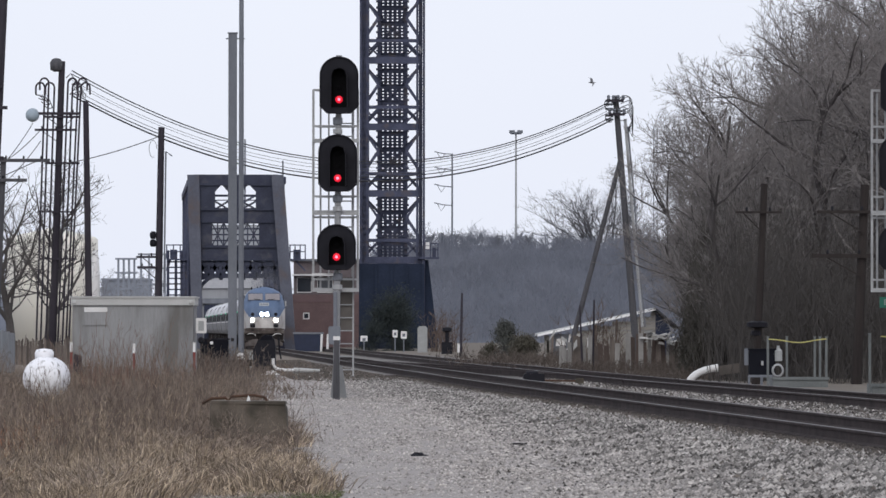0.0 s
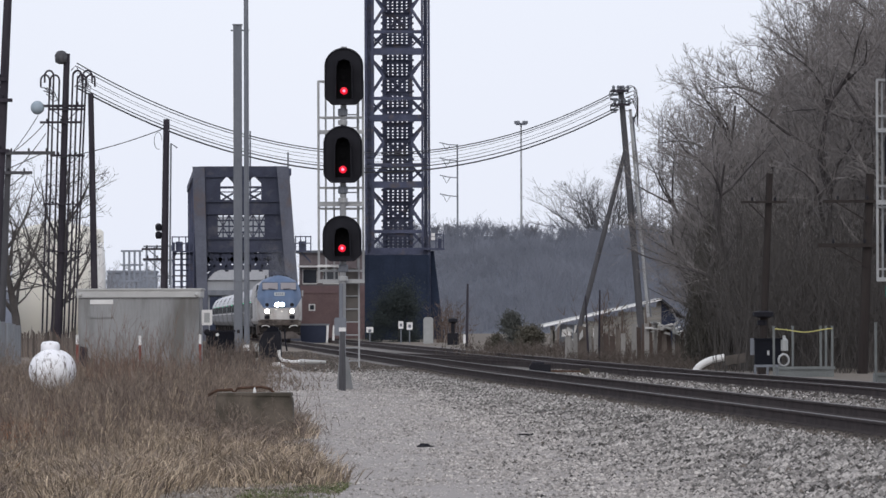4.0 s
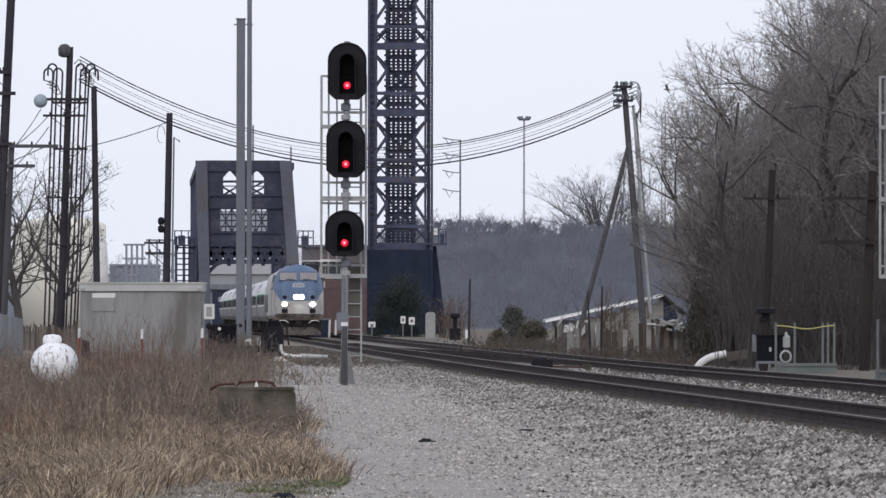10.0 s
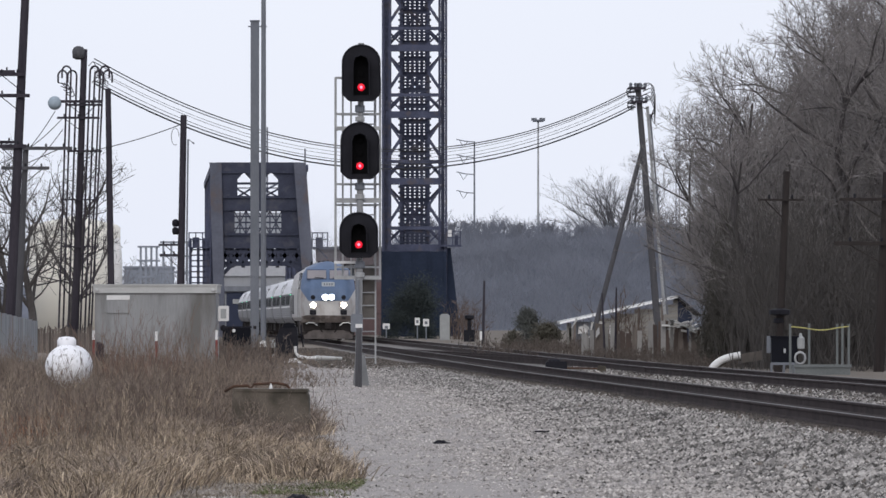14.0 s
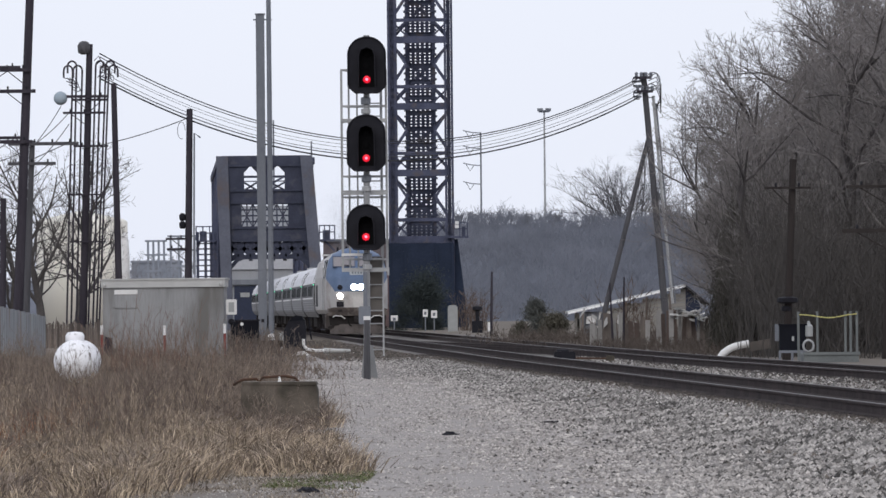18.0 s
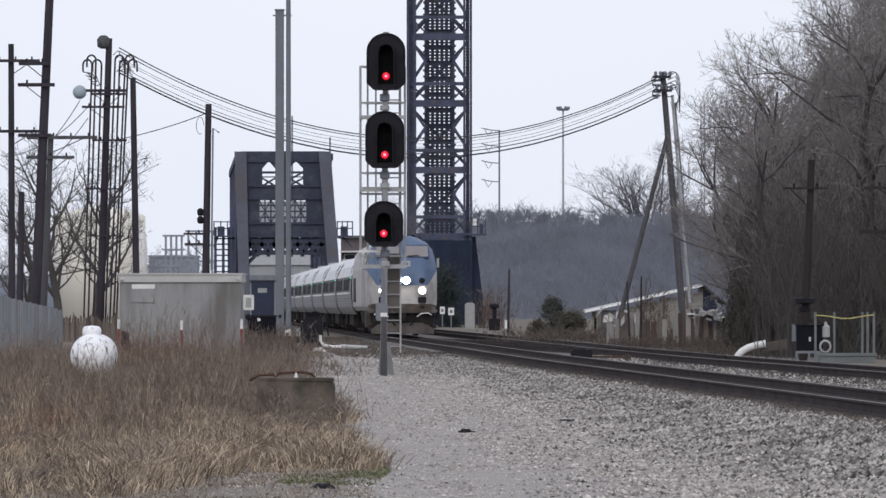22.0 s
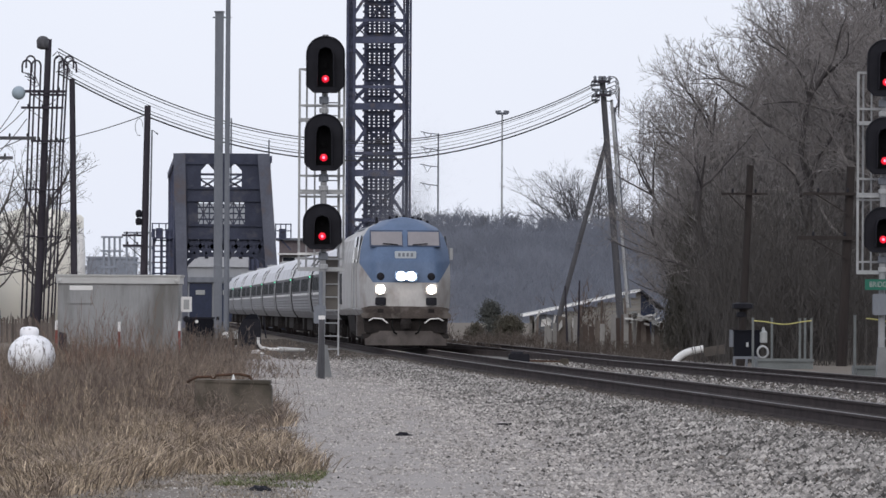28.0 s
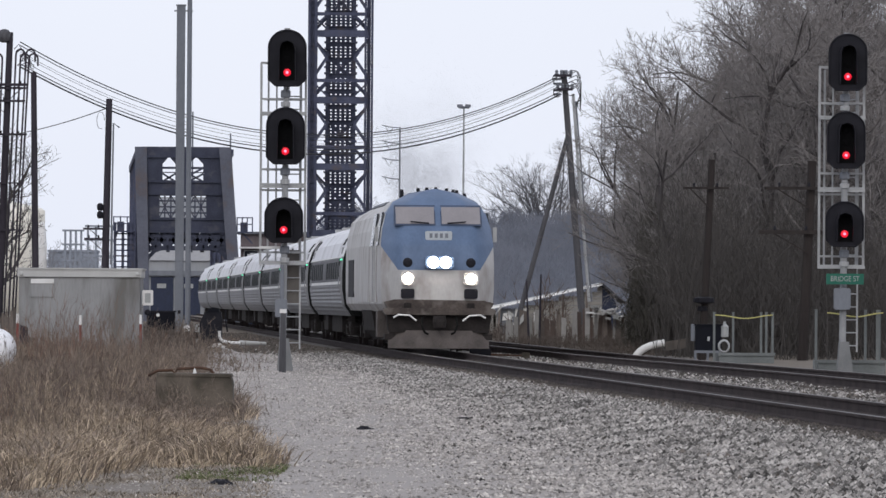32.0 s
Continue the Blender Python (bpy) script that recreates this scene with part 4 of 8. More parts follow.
def make_bridge_office():
    d = 470
    b = thing("bridge_office", "two-storey office with a mauve-grey upper storey over dusty brick", "building", pose(0, 0, 0))
    x0, x1 = -10.82, -4.75
    part("wall", Mesh().box(x0, x1, d, d + 7, -0.3, 3.63), BRICK, b, "dusty mauve brick wall")
    part("upper_wall", Mesh().box(x0 + 0.2, x1 - 0.2, d + 0.1, d + 6.9, 3.63, 7.05), mat("mauve_grey_cladding", (0.165, 0.138, 0.146), (0.125, 0.104, 0.11), 0.8), b, "mauve-grey cladding")
    part("belt_course", Mesh().box(x0 - 0.05, x1 + 0.05, d - 0.06, d + 0.1, 3.63, 4.25), mat("worn_red_band", (0.175, 0.115, 0.118), (0.14, 0.10, 0.105), 0.9, 0, 1, 8), b)
    part("roof", Mesh().box(x0 - 0.1, x1 + 0.1, d - 0.3, d + 7.2, 7.05, 7.24), GALV_DARK, b)
    part("canopy", Mesh().box(x0 + 0.1, -6.84, d - 0.7, d + 0.1, 5.82, 5.96), WHITE, b, "white canopy edge")
    for i, (a, c) in enumerate(((566, 592), (602, 630), (640, 662))):
        xa, xb = x0 + (a - 556) * 0.0475, x0 + (c - 556) * 0.0475
        w = part("window", Mesh().box(xa, xb, d + 0.02, d + 0.12, 4.39, 5.67), WHITE, b, "white-framed window")
        part("pane", Mesh().box(xa + 0.05, xb - 0.05, d - 0.02, d + 0.02, 4.49, 5.62), GLASS_DARK, w)
    xa = -9.83
    w = part("window", Mesh().box(xa, xa + 0.55, d - 0.04, d + 0.05, 2.16, 2.73), WHITE, b, "small white-framed window")
    part("pane", Mesh().box(xa + 0.1, xa + 0.45, d - 0.07, d - 0.03, 2.26, 2.64), GLASS_DARK, w)
    return b


make_bridge_office()


def make_warehouse():
    d = 620
    b = thing("far_warehouse", "pale grey warehouse with dark blue doors seen through the bridge", "building")
    x0, x1 = -24.80, -14.78
    part("wall", Mesh().box(x0, x1, d, d + 20, -0.5, 5.87), mat("pale_sheeting", (0.30, 0.31, 0.33), (0.24, 0.25, 0.27), 0.7, 0, 0.4, 4, 0, (1, 1, 0.2)), b)
    part("roof", Mesh().prism([(x0 - 0.4, 5.87), (x1 + 0.4, 5.87), (x1 - 1.5, 7.25), (x0 + 1.5, 7.25)], d - 0.3, d + 20), mat("pale_roofing", (0.42, 0.43, 0.46), (0.36, 0.37, 0.4), 0.6), b)
    part("fascia", Mesh().box(x0 - 0.4, x1 + 0.4, d - 0.5, d, 4.18, 4.74), GALV_DARK, b)
    for i in range(3):
        a = -23.92 + i * 3.0
        dr = part("door", Mesh().box(a, a + 2.5, d - 0.2, d, -0.4, 4.05), DARKBLUE, b, "dark blue door")
        part("pane", Mesh().box(a + 0.7, a + 1.7, d - 0.28, d - 0.2, 2.80, 3.30), CABINET, dr)
    return b


make_warehouse()
solid("storage_tank", Mesh().lathe([(4.3, -0.5), (4.3, 9.71), (4.0, 9.97), (0.5, 10.76)], 40, (-34.46, 524, 0)), CREAM, "large cream storage tank behind bare trees", "storage tank", smooth=True)
solid("white_silo", Mesh().lathe([(0.42, -0.5), (0.45, 6.10), (0.34, 7.62), (0.18, 8.38)], 20, (-29.05, 500, 0)), WHITE, "slim tapering white silo", "silo", smooth=True)
for xa, w, zt in ((-30.21, 1.6, 8.37), (-27.94, 2.4, 8.82)):
    g = Mesh()
    for i in range(4):
        x = xa + w * i / 3
        g.box(x - 0.1, x + 0.1, 560, 560.4, -0.5, zt)
    for z in (zt, zt - 1.4, zt - 3.0, zt - 4.6):
        g.box(xa - 0.3, xa + w + 0.3, 559.9, 560.2, z - 0.09, z + 0.09)
    solid("steel_gantry", g, HAZED_STEEL, "grey steel gantry behind the poles, paled for haze", "gantry", group="gantries in the yard")

# ---- poles and wires ----
def wood_pole(name, label, p0, p1, y, r, material=WOODPOLE, arms=(), group="wooden poles"):
    """p0, p1: foot and head in x and z. arms: (share of height, left, right, thickness)."""
    t = thing(name, label, "pole", pose(p0[0], y, 0), group=group)
    hx, hz = p1[0] - p0[0], p1[1]
    part("shaft", Mesh().tube((0, 0, p0[1]), (hx, 0, hz), r * 1.1, r * 0.85, 12), material, t)
    for z, a, b, w in arms:
        x = hx * (z - p0[1]) / (hz - p0[1])
        arm = part("crossarm", Mesh().box(x + a, x + b, -r - 0.12, -r, z - w / 2, z + w / 2), material, t)
        side = b if abs(b) > abs(a) else a
        part("arm_brace", Mesh().bar((x + side * 0.75, -r - 0.06, z), (x, -r - 0.04, z - 0.6), 0.035), material, arm)
        n = max(2, int((b - a) / 0.6))
        for i in range(n):
            xi = x + a + (b - a) * (i + 0.5) / n
            part("insulator", Mesh().lathe([(0.02, 0), (0.042, 0.02), (0.03, 0.06), (0.042, 0.075), (0.02, 0.12)], 8, (xi, -r - 0.06, z + w / 2)), BLACK, arm)
    return t


D1 = 205
wood_pole("utility_pole", "tall dark leaning wooden utility pole with crossarms", (-15.92, -0.4), (-15.24, 14.26), D1, 0.176,
          arms=((10.22, -1.0, 0.15, 0.13), (9.44, -1.0, 0.35, 0.13), (7.59, -0.9, 0.3, 0.13)))
wood_pole("utility_pole", "short grey wooden pole with two long crossarms", (-16.37, -0.4), (-16.01, 7.94), 215, 0.130, WOODGREY,
          arms=((7.81, -0.9, 1.8, 0.13), (7.05, -0.9, 0.95, 0.12)))
wood_pole("utility_pole", "old dark pole with a crossarm", (-18.73, -0.4), (-18.77, 12.12), 230, 0.139,
          arms=((11.42, -0.8, 1.2, 0.12), (8.52, -0.8, 1.3, 0.12)))
D2 = 250
riser = wood_pole("cable_riser_pole", "wooden pole with eight cable risers and crossarms", (-16.46, -0.4), (-16.01, 13.31), D2, 0.167, WOODPOLE,
                  arms=((10.96, -1.05, 0.9, 0.12), (10.81, -0.75, 0.85, 0.10), (10.23, -1.1, 0.8, 0.10), (8.74, -0.6, 0.95, 0.09), (6.57, -0.85, 0.9, 0.07), (4.47, -0.75, 0.95, 0.07)))
for k, (xb, xt) in enumerate(((104, 120), (112, 127), (121, 137), (142, 161), (150, 169), (156, 179), (161, 184))):
    a, b = (xb - 132) * 0.02525, (xt - 132) * 0.02525
    top = 12.30 if k % 2 else 12.10
    pts = [(a, -0.28, -0.4), (b, -0.28, top)]
    side = -1 if k < 3 else 1
    hook = [(b + side * 0.2 * (1 - math.cos(math.radians(a))), -0.28, top + 0.24 * math.sin(math.radians(a))) for a in range(20, 200, 20)]
    part("riser_pipe", Mesh().path(pts + hook + [(b + side * 0.40, -0.28, top - 0.3)], 0.046, 6), WOODPOLE, riser)
part("transformer", Mesh().lathe([(0.12, -0.30), (0.27, -0.22), (0.29, 0.10), (0.2, 0.25), (0.08, 0.30)], 14, (-16.26 - -16.46, -0.1, 13.14)), mat("mottled_grey_drum", (0.115, 0.115, 0.125), (0.04, 0.04, 0.047), 0.8, 0, 6, 30), riser, "mottled grey drum at the pole head", smooth=True)
part("ball_marker", Mesh().lathe([(0.02, -0.31)] + [(0.31 * math.sin(math.pi * i / 10), -0.31 * math.cos(math.pi * i / 10)) for i in range(1, 10)] + [(0.02, 0.31)], 16, (-17.32 - -16.46, -0.2, 10.89)), mat("pale_blue_drum", (0.35, 0.42, 0.48), None, 0.5), riser, "pale blue round drum", smooth=True)
for k in range(9):
    x = (-17.07 if k > 4 else -15.71) - -16.46 + 0.12 * (k % 5)
    part("cable_loop", Mesh().path([(x - 0.1, -0.2, 12.55 - 0.15 * k), (x + 0.1, -0.2, 12.76 - 0.2 * k), (x + 0.3, -0.2, 12.43 - 0.15 * k), (x + 0.28, -0.2, 12.05 - 0.1 * k), (x + 0.05, -0.2, 11.80)], 0.022, 5), CABLE, riser)
wood_pole("stub_pole", "dark bare wooden pole", (-14.46, -0.4), (-14.65, 11.34), 245, 0.148)
stub = wood_pole("stub_pole", "dark bare wooden pole with steps and old brackets", (-11.04, -0.4), (-10.87, 9.82), 235, 0.157, arms=((4.36, -0.95, -0.1, 0.09), (3.93, -0.9, -0.1, 0.09)))
part("bracket_pipe", Mesh().path([(-10.75 - -11.04, -0.1, 2.86), (-10.68 - -11.04, -0.1, 8.80), (-10.42 - -11.04, -0.1, 8.61)], 0.04, 6), GALV_DARK, stub)
for z in (5.28, 4.95):
    part("drum", Mesh().lathe([(0.1, -0.16), (0.14, -0.05), (0.14, 0.08), (0.06, 0.16)], 10, (-0.22 + -10.99 - -11.04, -0.1, z)), BLACK, stub)

pts = [(-11.06 - -11.04 + 0.16 * (math.cos(a) - 1), -0.15, 8.91 + 0.36 * math.sin(a)) for a in [2 * math.pi * i / 16 for i in range(14)]]
part("cable_loop", Mesh().path(pts, 0.012, 5), CABLE, stub)
fb = thing("far_building", "building behind the yard, paled blue-grey for haze", "building", pose(0, 640, 0))
part("wall", Mesh().box(-36.40, -31.09, 0, 9, -0.5, 6.9), HAZED_STEEL, fb)
part("parapet", Mesh().box(-36.53, -30.97, -0.2, 9.2, 6.9, 7.15), HAZED_STEEL, fb)
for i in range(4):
    part("pier", Mesh().box(-36.07 + 1.25 * i, -35.88 + 1.25 * i, -0.15, 0, -0.5, 6.9), HAZED_STEEL, fb)

# steel pole pair beside the track
sp = thing("steel_pole", "tall grey H-section steel pole", "pole", pose(-7.71, 230, 0), group="steel poles")
w = 0.174
me = Mesh().column([(-w, -0.16), (w, -0.16), (w, -0.12), (0.02, -0.12), (0.02, 0.12), (w, 0.12), (w, 0.16), (-w, 0.16), (-w, 0.12), (-0.02, 0.12), (-0.02, -0.12), (-w, -0.12)], -0.2, 13.49)
part("shaft", me, GALV_DARK, sp)
part("cap", Mesh().box(-w - 0.03, w + 0.03, -0.2, 0.2, 13.49, 13.52 + 0.02), GALV_DARK, sp)
part("pin", Mesh().tube((-w - 0.1, -0.1, 13.28), (w + 0.32, -0.1, 13.28), 0.03), GALV_DARK, sp)
part("tag", Mesh().box(-0.05, 0.07, -0.18, -0.16, 0.83, 0.97), BLACK, sp)
sp = thing("steel_pole", "slim tall grey round steel mast", "pole", pose(-7.29, 228, 0), group="steel poles")
part("shaft", Mesh().tube((0, 0, -0.2), (0, 0, 14.79), 0.120, 0.097, 12), GALV_DARK, sp)
part("tip", Mesh().tube((0, 0, 14.79), (0, 0, 15.94), 0.05, 0.03, 8), GALV_DARK, sp)
part("base_label", Mesh().box(-0.14, 0.14, -0.16, -0.12, 0.12, 0.37), WHITE, sp, "white tag")

# leaning pole with its prop, right of the tracks
D3 = 280
lp = wood_pole("dead_end_pole", "leaning grey wooden dead-end pole with a raking prop pole", (10.89, -0.4), (9.79, 13.05), D3, 0.172, WOODGREY)
fx = 10.89
part("prop", Mesh().tube((7.44 - fx, 0.1, -0.01), (10.01 - fx, 0, 9.72), 0.135, 0.115, 10), WOODGREY, lp, "raking prop pole")
for z, dx in ((12.77, 1131), (12.09, 1133)):
    a = (dx - 1169) * 0.02828
    arm = part("crossarm", Mesh().box(a - 0.42, a + 0.38, -0.35, -0.22, z - 0.06, z + 0.06), WOODPOLE, lp)
    for i in range(4):
        part("insulator", Mesh().lathe([(0.04, 0), (0.1, 0.05), (0.06, 0.12), (0.1, 0.16), (0.04, 0.25)], 8, (a - 0.38 + 0.24 * i, -0.28, z + 0.04)), GALV_DARK, arm)
for z in (12.77, 12.60, 12.37, 12.04, 11.84):
    part("strain_insulator", Mesh().lathe([(0.03, -0.55), (0.07, -0.5), (0.05, -0.43), (0.07, -0.36), (0.05, -0.29), (0.07, -0.22), (0.03, -0.12)], 8, (9.81 - fx, -0.2, z), "x"), GALV_DARK, lp)
for k in range(5):
    a = (1146 - 1169) * 0.02828
    part("cable_loop", Mesh().path([(a - 0.2, -0.3, 12.83 - 0.2 * k), (a + 0.2, -0.3, 13.00 - 0.2 * k), (a + 0.42, -0.3, 12.43 - 0.2 * k), (a + 0.38, -0.3, 11.78 - 0.2 * k), (a + 0.2, -0.3, 11.36)], 0.028, 5), CABLE, lp)
for px, py, rr in ((1118, 166, 0.22), (1147, 165, 0.36), (1143, 183, 0.3), (1119, 190, 0.2)):
    x, z = (px - 1169) * 0.02828, 1.33 + (564.5 - py) * 0.02828
    part("cable_loop", Mesh().path([(x + rr * math.cos(a), -0.3, z + rr * 1.15 * math.sin(a)) for a in [2 * math.pi * i / 14 for i in range(13)]], 0.022, 5), CABLE, lp)
part("riser_pipe", Mesh().path([(10.27 - fx, -0.12, 11.87), (10.58 - fx, -0.12, 7.96), (11.14 - fx, -0.12, 1.46)], 0.075, 8), GALV, lp)
part("riser_pipe", Mesh().path([(10.41 - fx, -0.1, 11.50), (10.72 - fx, -0.1, 7.96), (11.28 - fx, -0.1, 1.46)], 0.045, 6), GALV_DARK, lp)

# the span wires between the riser pole and the dead-end pole
for za, zb, sag, r in ((107, 158, 67, 0.026), (113, 162, 66, 0.020), (124, 164, 66, 0.010), (128, 172, 66, 0.010), (138, 176, 66, 0.013), (146, 187, 61, 0.024), (151, 192, 63, 0.036)):
    a = Vector((-15.56, 250, 1.33 + (564.5 - za) * 0.02525))
    b = Vector((9.67, 280, 1.33 + (564.5 - zb) * 0.02828))
    pts = []
    for i in range(33):
        u = i / 32
        p = a.lerp(b, u)
        p.z -= 4 * u * (1 - u) * (sag + 66) * 0.0268
        pts.append(tuple(p))
    solid("overhead_cable", Mesh().path(pts, r, 5), CABLE, "black overhead cable hanging across the tracks", "cable", group="overhead cables")
for a, b, sag in (((-16.39, 250, 8.64), (-11.01, 234.9, 9.41), 0.13), ((-18.91, 230, 6.78), (-17.32, 250, 10.53), 0.5), ((-18.91, 230, 7.47), (-17.02, 250, 10.18), 0.4), ((-18.91, 230, 6.31), (-16.97, 250, 9.73), 0.5)):
    a, b = Vector(a), Vector(b)
    pts = []
    for i in range(17):
        u = i / 16
        p = a.lerp(b, u)
        p.z -= 4 * u * (1 - u) * sag
        pts.append(tuple(p))
    solid("service_wire", Mesh().path(pts, 0.02, 5), CABLE, "thin dark service wire between poles", "cable", group="service wires")

# far masts
lm = thing("floodlight_mast", "slim far floodlight mast with a lamp ring", "light mast", pose(12.36, 720, 0))
part("shaft", Mesh().tube((0, 0, -1), (0, 0, 26.68), 0.19, 0.10, 8), GALV, lm)
part("lamp_ring", Mesh().lathe([(0.7, 0), (0.75, 0.14), (0.7, 0.28)], 12, (0, 0, 26.46)), GALV_DARK, lm)
for i in range(6):
    a = i * math.pi / 3
    part("lamp", Mesh().box(0.7 * math.cos(a) - 0.18, 0.7 * math.cos(a) + 0.18, 0.7 * math.sin(a) - 0.18, 0.7 * math.sin(a) + 0.18, 26.60, 26.97), GALV_DARK, lm)
for px, top in ((841, 253), (474, 228), (541, 266)):
    x, z = (px - 784) * 0.0727, 1.33 + (564.5 - top) * 0.0727
    m = thing("power_mast", "thin far steel power mast", "mast", pose(x, 720, 0), group="far masts")
    part("shaft", Mesh().tube((0, 0, -1), (0, 0, z), 0.15, 0.10, 8), GALV_DARK, m)
    if px == 841:
        for k, zz in enumerate((z - 0.1, z - 2.1, z - 4.3, z - 6.7)):
            part("arm", Mesh().path([(0, 0, zz), (-1.2, 0, zz + 0.1), (-2.3, 0, zz + 0.35)], 0.07, 6), GALV_DARK, m)
            part("insulator", Mesh().path([(-1.9, 0, zz + 0.2), (-1.4, 0, zz - 0.7), (-0.9, 0, zz + 0.05)], 0.05, 5), GALV_DARK, m)
ml = thing("lattice_mast", "slim far lattice radio mast behind the trees", "mast", pose(30.33, 720, 0))
for x in (-0.22, 0.22):
    part("leg", Mesh().box(x - 0.05, x + 0.05, -0.05, 0.05, -1, 27.48), GALV_DARK, ml)
me = Mesh()
for i in range(54):
    me.bar((-0.22, 0, 0.5 * i), (0.22, 0, 0.5 * i + 0.5), 0.05)
part("lacing", me, GALV_DARK, ml)


# ---- signals ----
def head_outline(w, h):
    """Tall rounded plate: round above, cut corners below."""
    pts = []
    r = w / 2
    for i in range(17):
        a = math.pi * i / 16
        pts.append((r * math.cos(a), h / 2 - r * 0.92 + r * 0.92 * math.sin(a)))
    pts += [(-r, -h / 2 + 0.16), (-r * 0.62, -h / 2), (r * 0.62, -h / 2), (r, -h / 2 + 0.16)]
    return pts


def signal_head(parent, x, z, w, h, lens_dz):
    hd = part("signal_head", Mesh().prism(head_outline(w, h), -0.10, 0.06), BLACK, parent, "black signal head background")
    rim = Mesh()
    out = head_outline(w, h)
    ring = [(px, -0.11, pz) for px, pz in out]
    for p, q in zip(ring, ring[1:] + ring[:1]):
        rim.tube(p, q, 0.022, n=5)
    part("rim", rim, BLACK, hd)
    # deep tunnel hood
    me = Mesh()
    hw, hb, ht = 0.20, lens_dz - 0.16, h / 2 - 0.24
    prof = [(hw, hb), (hw * 0.95, ht - 0.18), (hw * 0.7, ht - 0.05), (0, ht), (-hw * 0.7, ht - 0.05), (-hw * 0.95, ht - 0.18), (-hw, hb)]
    for xa, za in prof:
        me.v += [(xa, -0.10, za), (xa, -0.42, za), (xa * 0.92, -0.42, za - 0.015), (xa * 0.92, -0.10, za - 0.015)]
    for i in range(len(prof) - 1):
        for a, b in ((0, 1), (1, 2), (2, 3), (3, 0)):
            me.face((4 * i + a, 4 * i + b, 4 * i + 4 + b, 4 * i + 4 + a))
    me.face((0, 1, 2, 3))
    me.face((4 * len(prof) - 1, 4 * len(prof) - 2, 4 * len(prof) - 3, 4 * len(prof) - 4))
    part("hood", me, BLACK, hd)
    # near-black sheet that paints the shade within the hood
    part("lens_panel", Mesh().prism([(x * 0.9, z - 0.02) for x, z in prof], -0.108, -0.10), UNLIT_AND_SHADE, hd)
    n = 3 if h > 1.2 else 2
    for i in range(n):
        lz = lens_dz + 0.30 * i
        part("lens", Mesh().lathe([(0.095, 0.0), (0.08, -0.03), (0.03, -0.045)][::-1], 18, (0, -0.125 + 0.03, lz), "y"), REDLENS if i == 0 else UNLIT_AND_SHADE, hd, "lit red lens" if i == 0 else "unlit lens")
        if i == 0:
            part("lamp_core", Mesh().lathe([(0.01, -0.155), (0.034, -0.148), (0.034, -0.14)], 14, (0, 0, lz), "y"), REDCORE, hd, "bright lamp core")
    hd.location = (x, -0.22, z)
    part("case", Mesh().box(-0.22, 0.22, 0.06, 0.34, -h / 2 + 0.1, h / 2 - 0.15, bevel=0.05), BLACK, hd)
    return hd


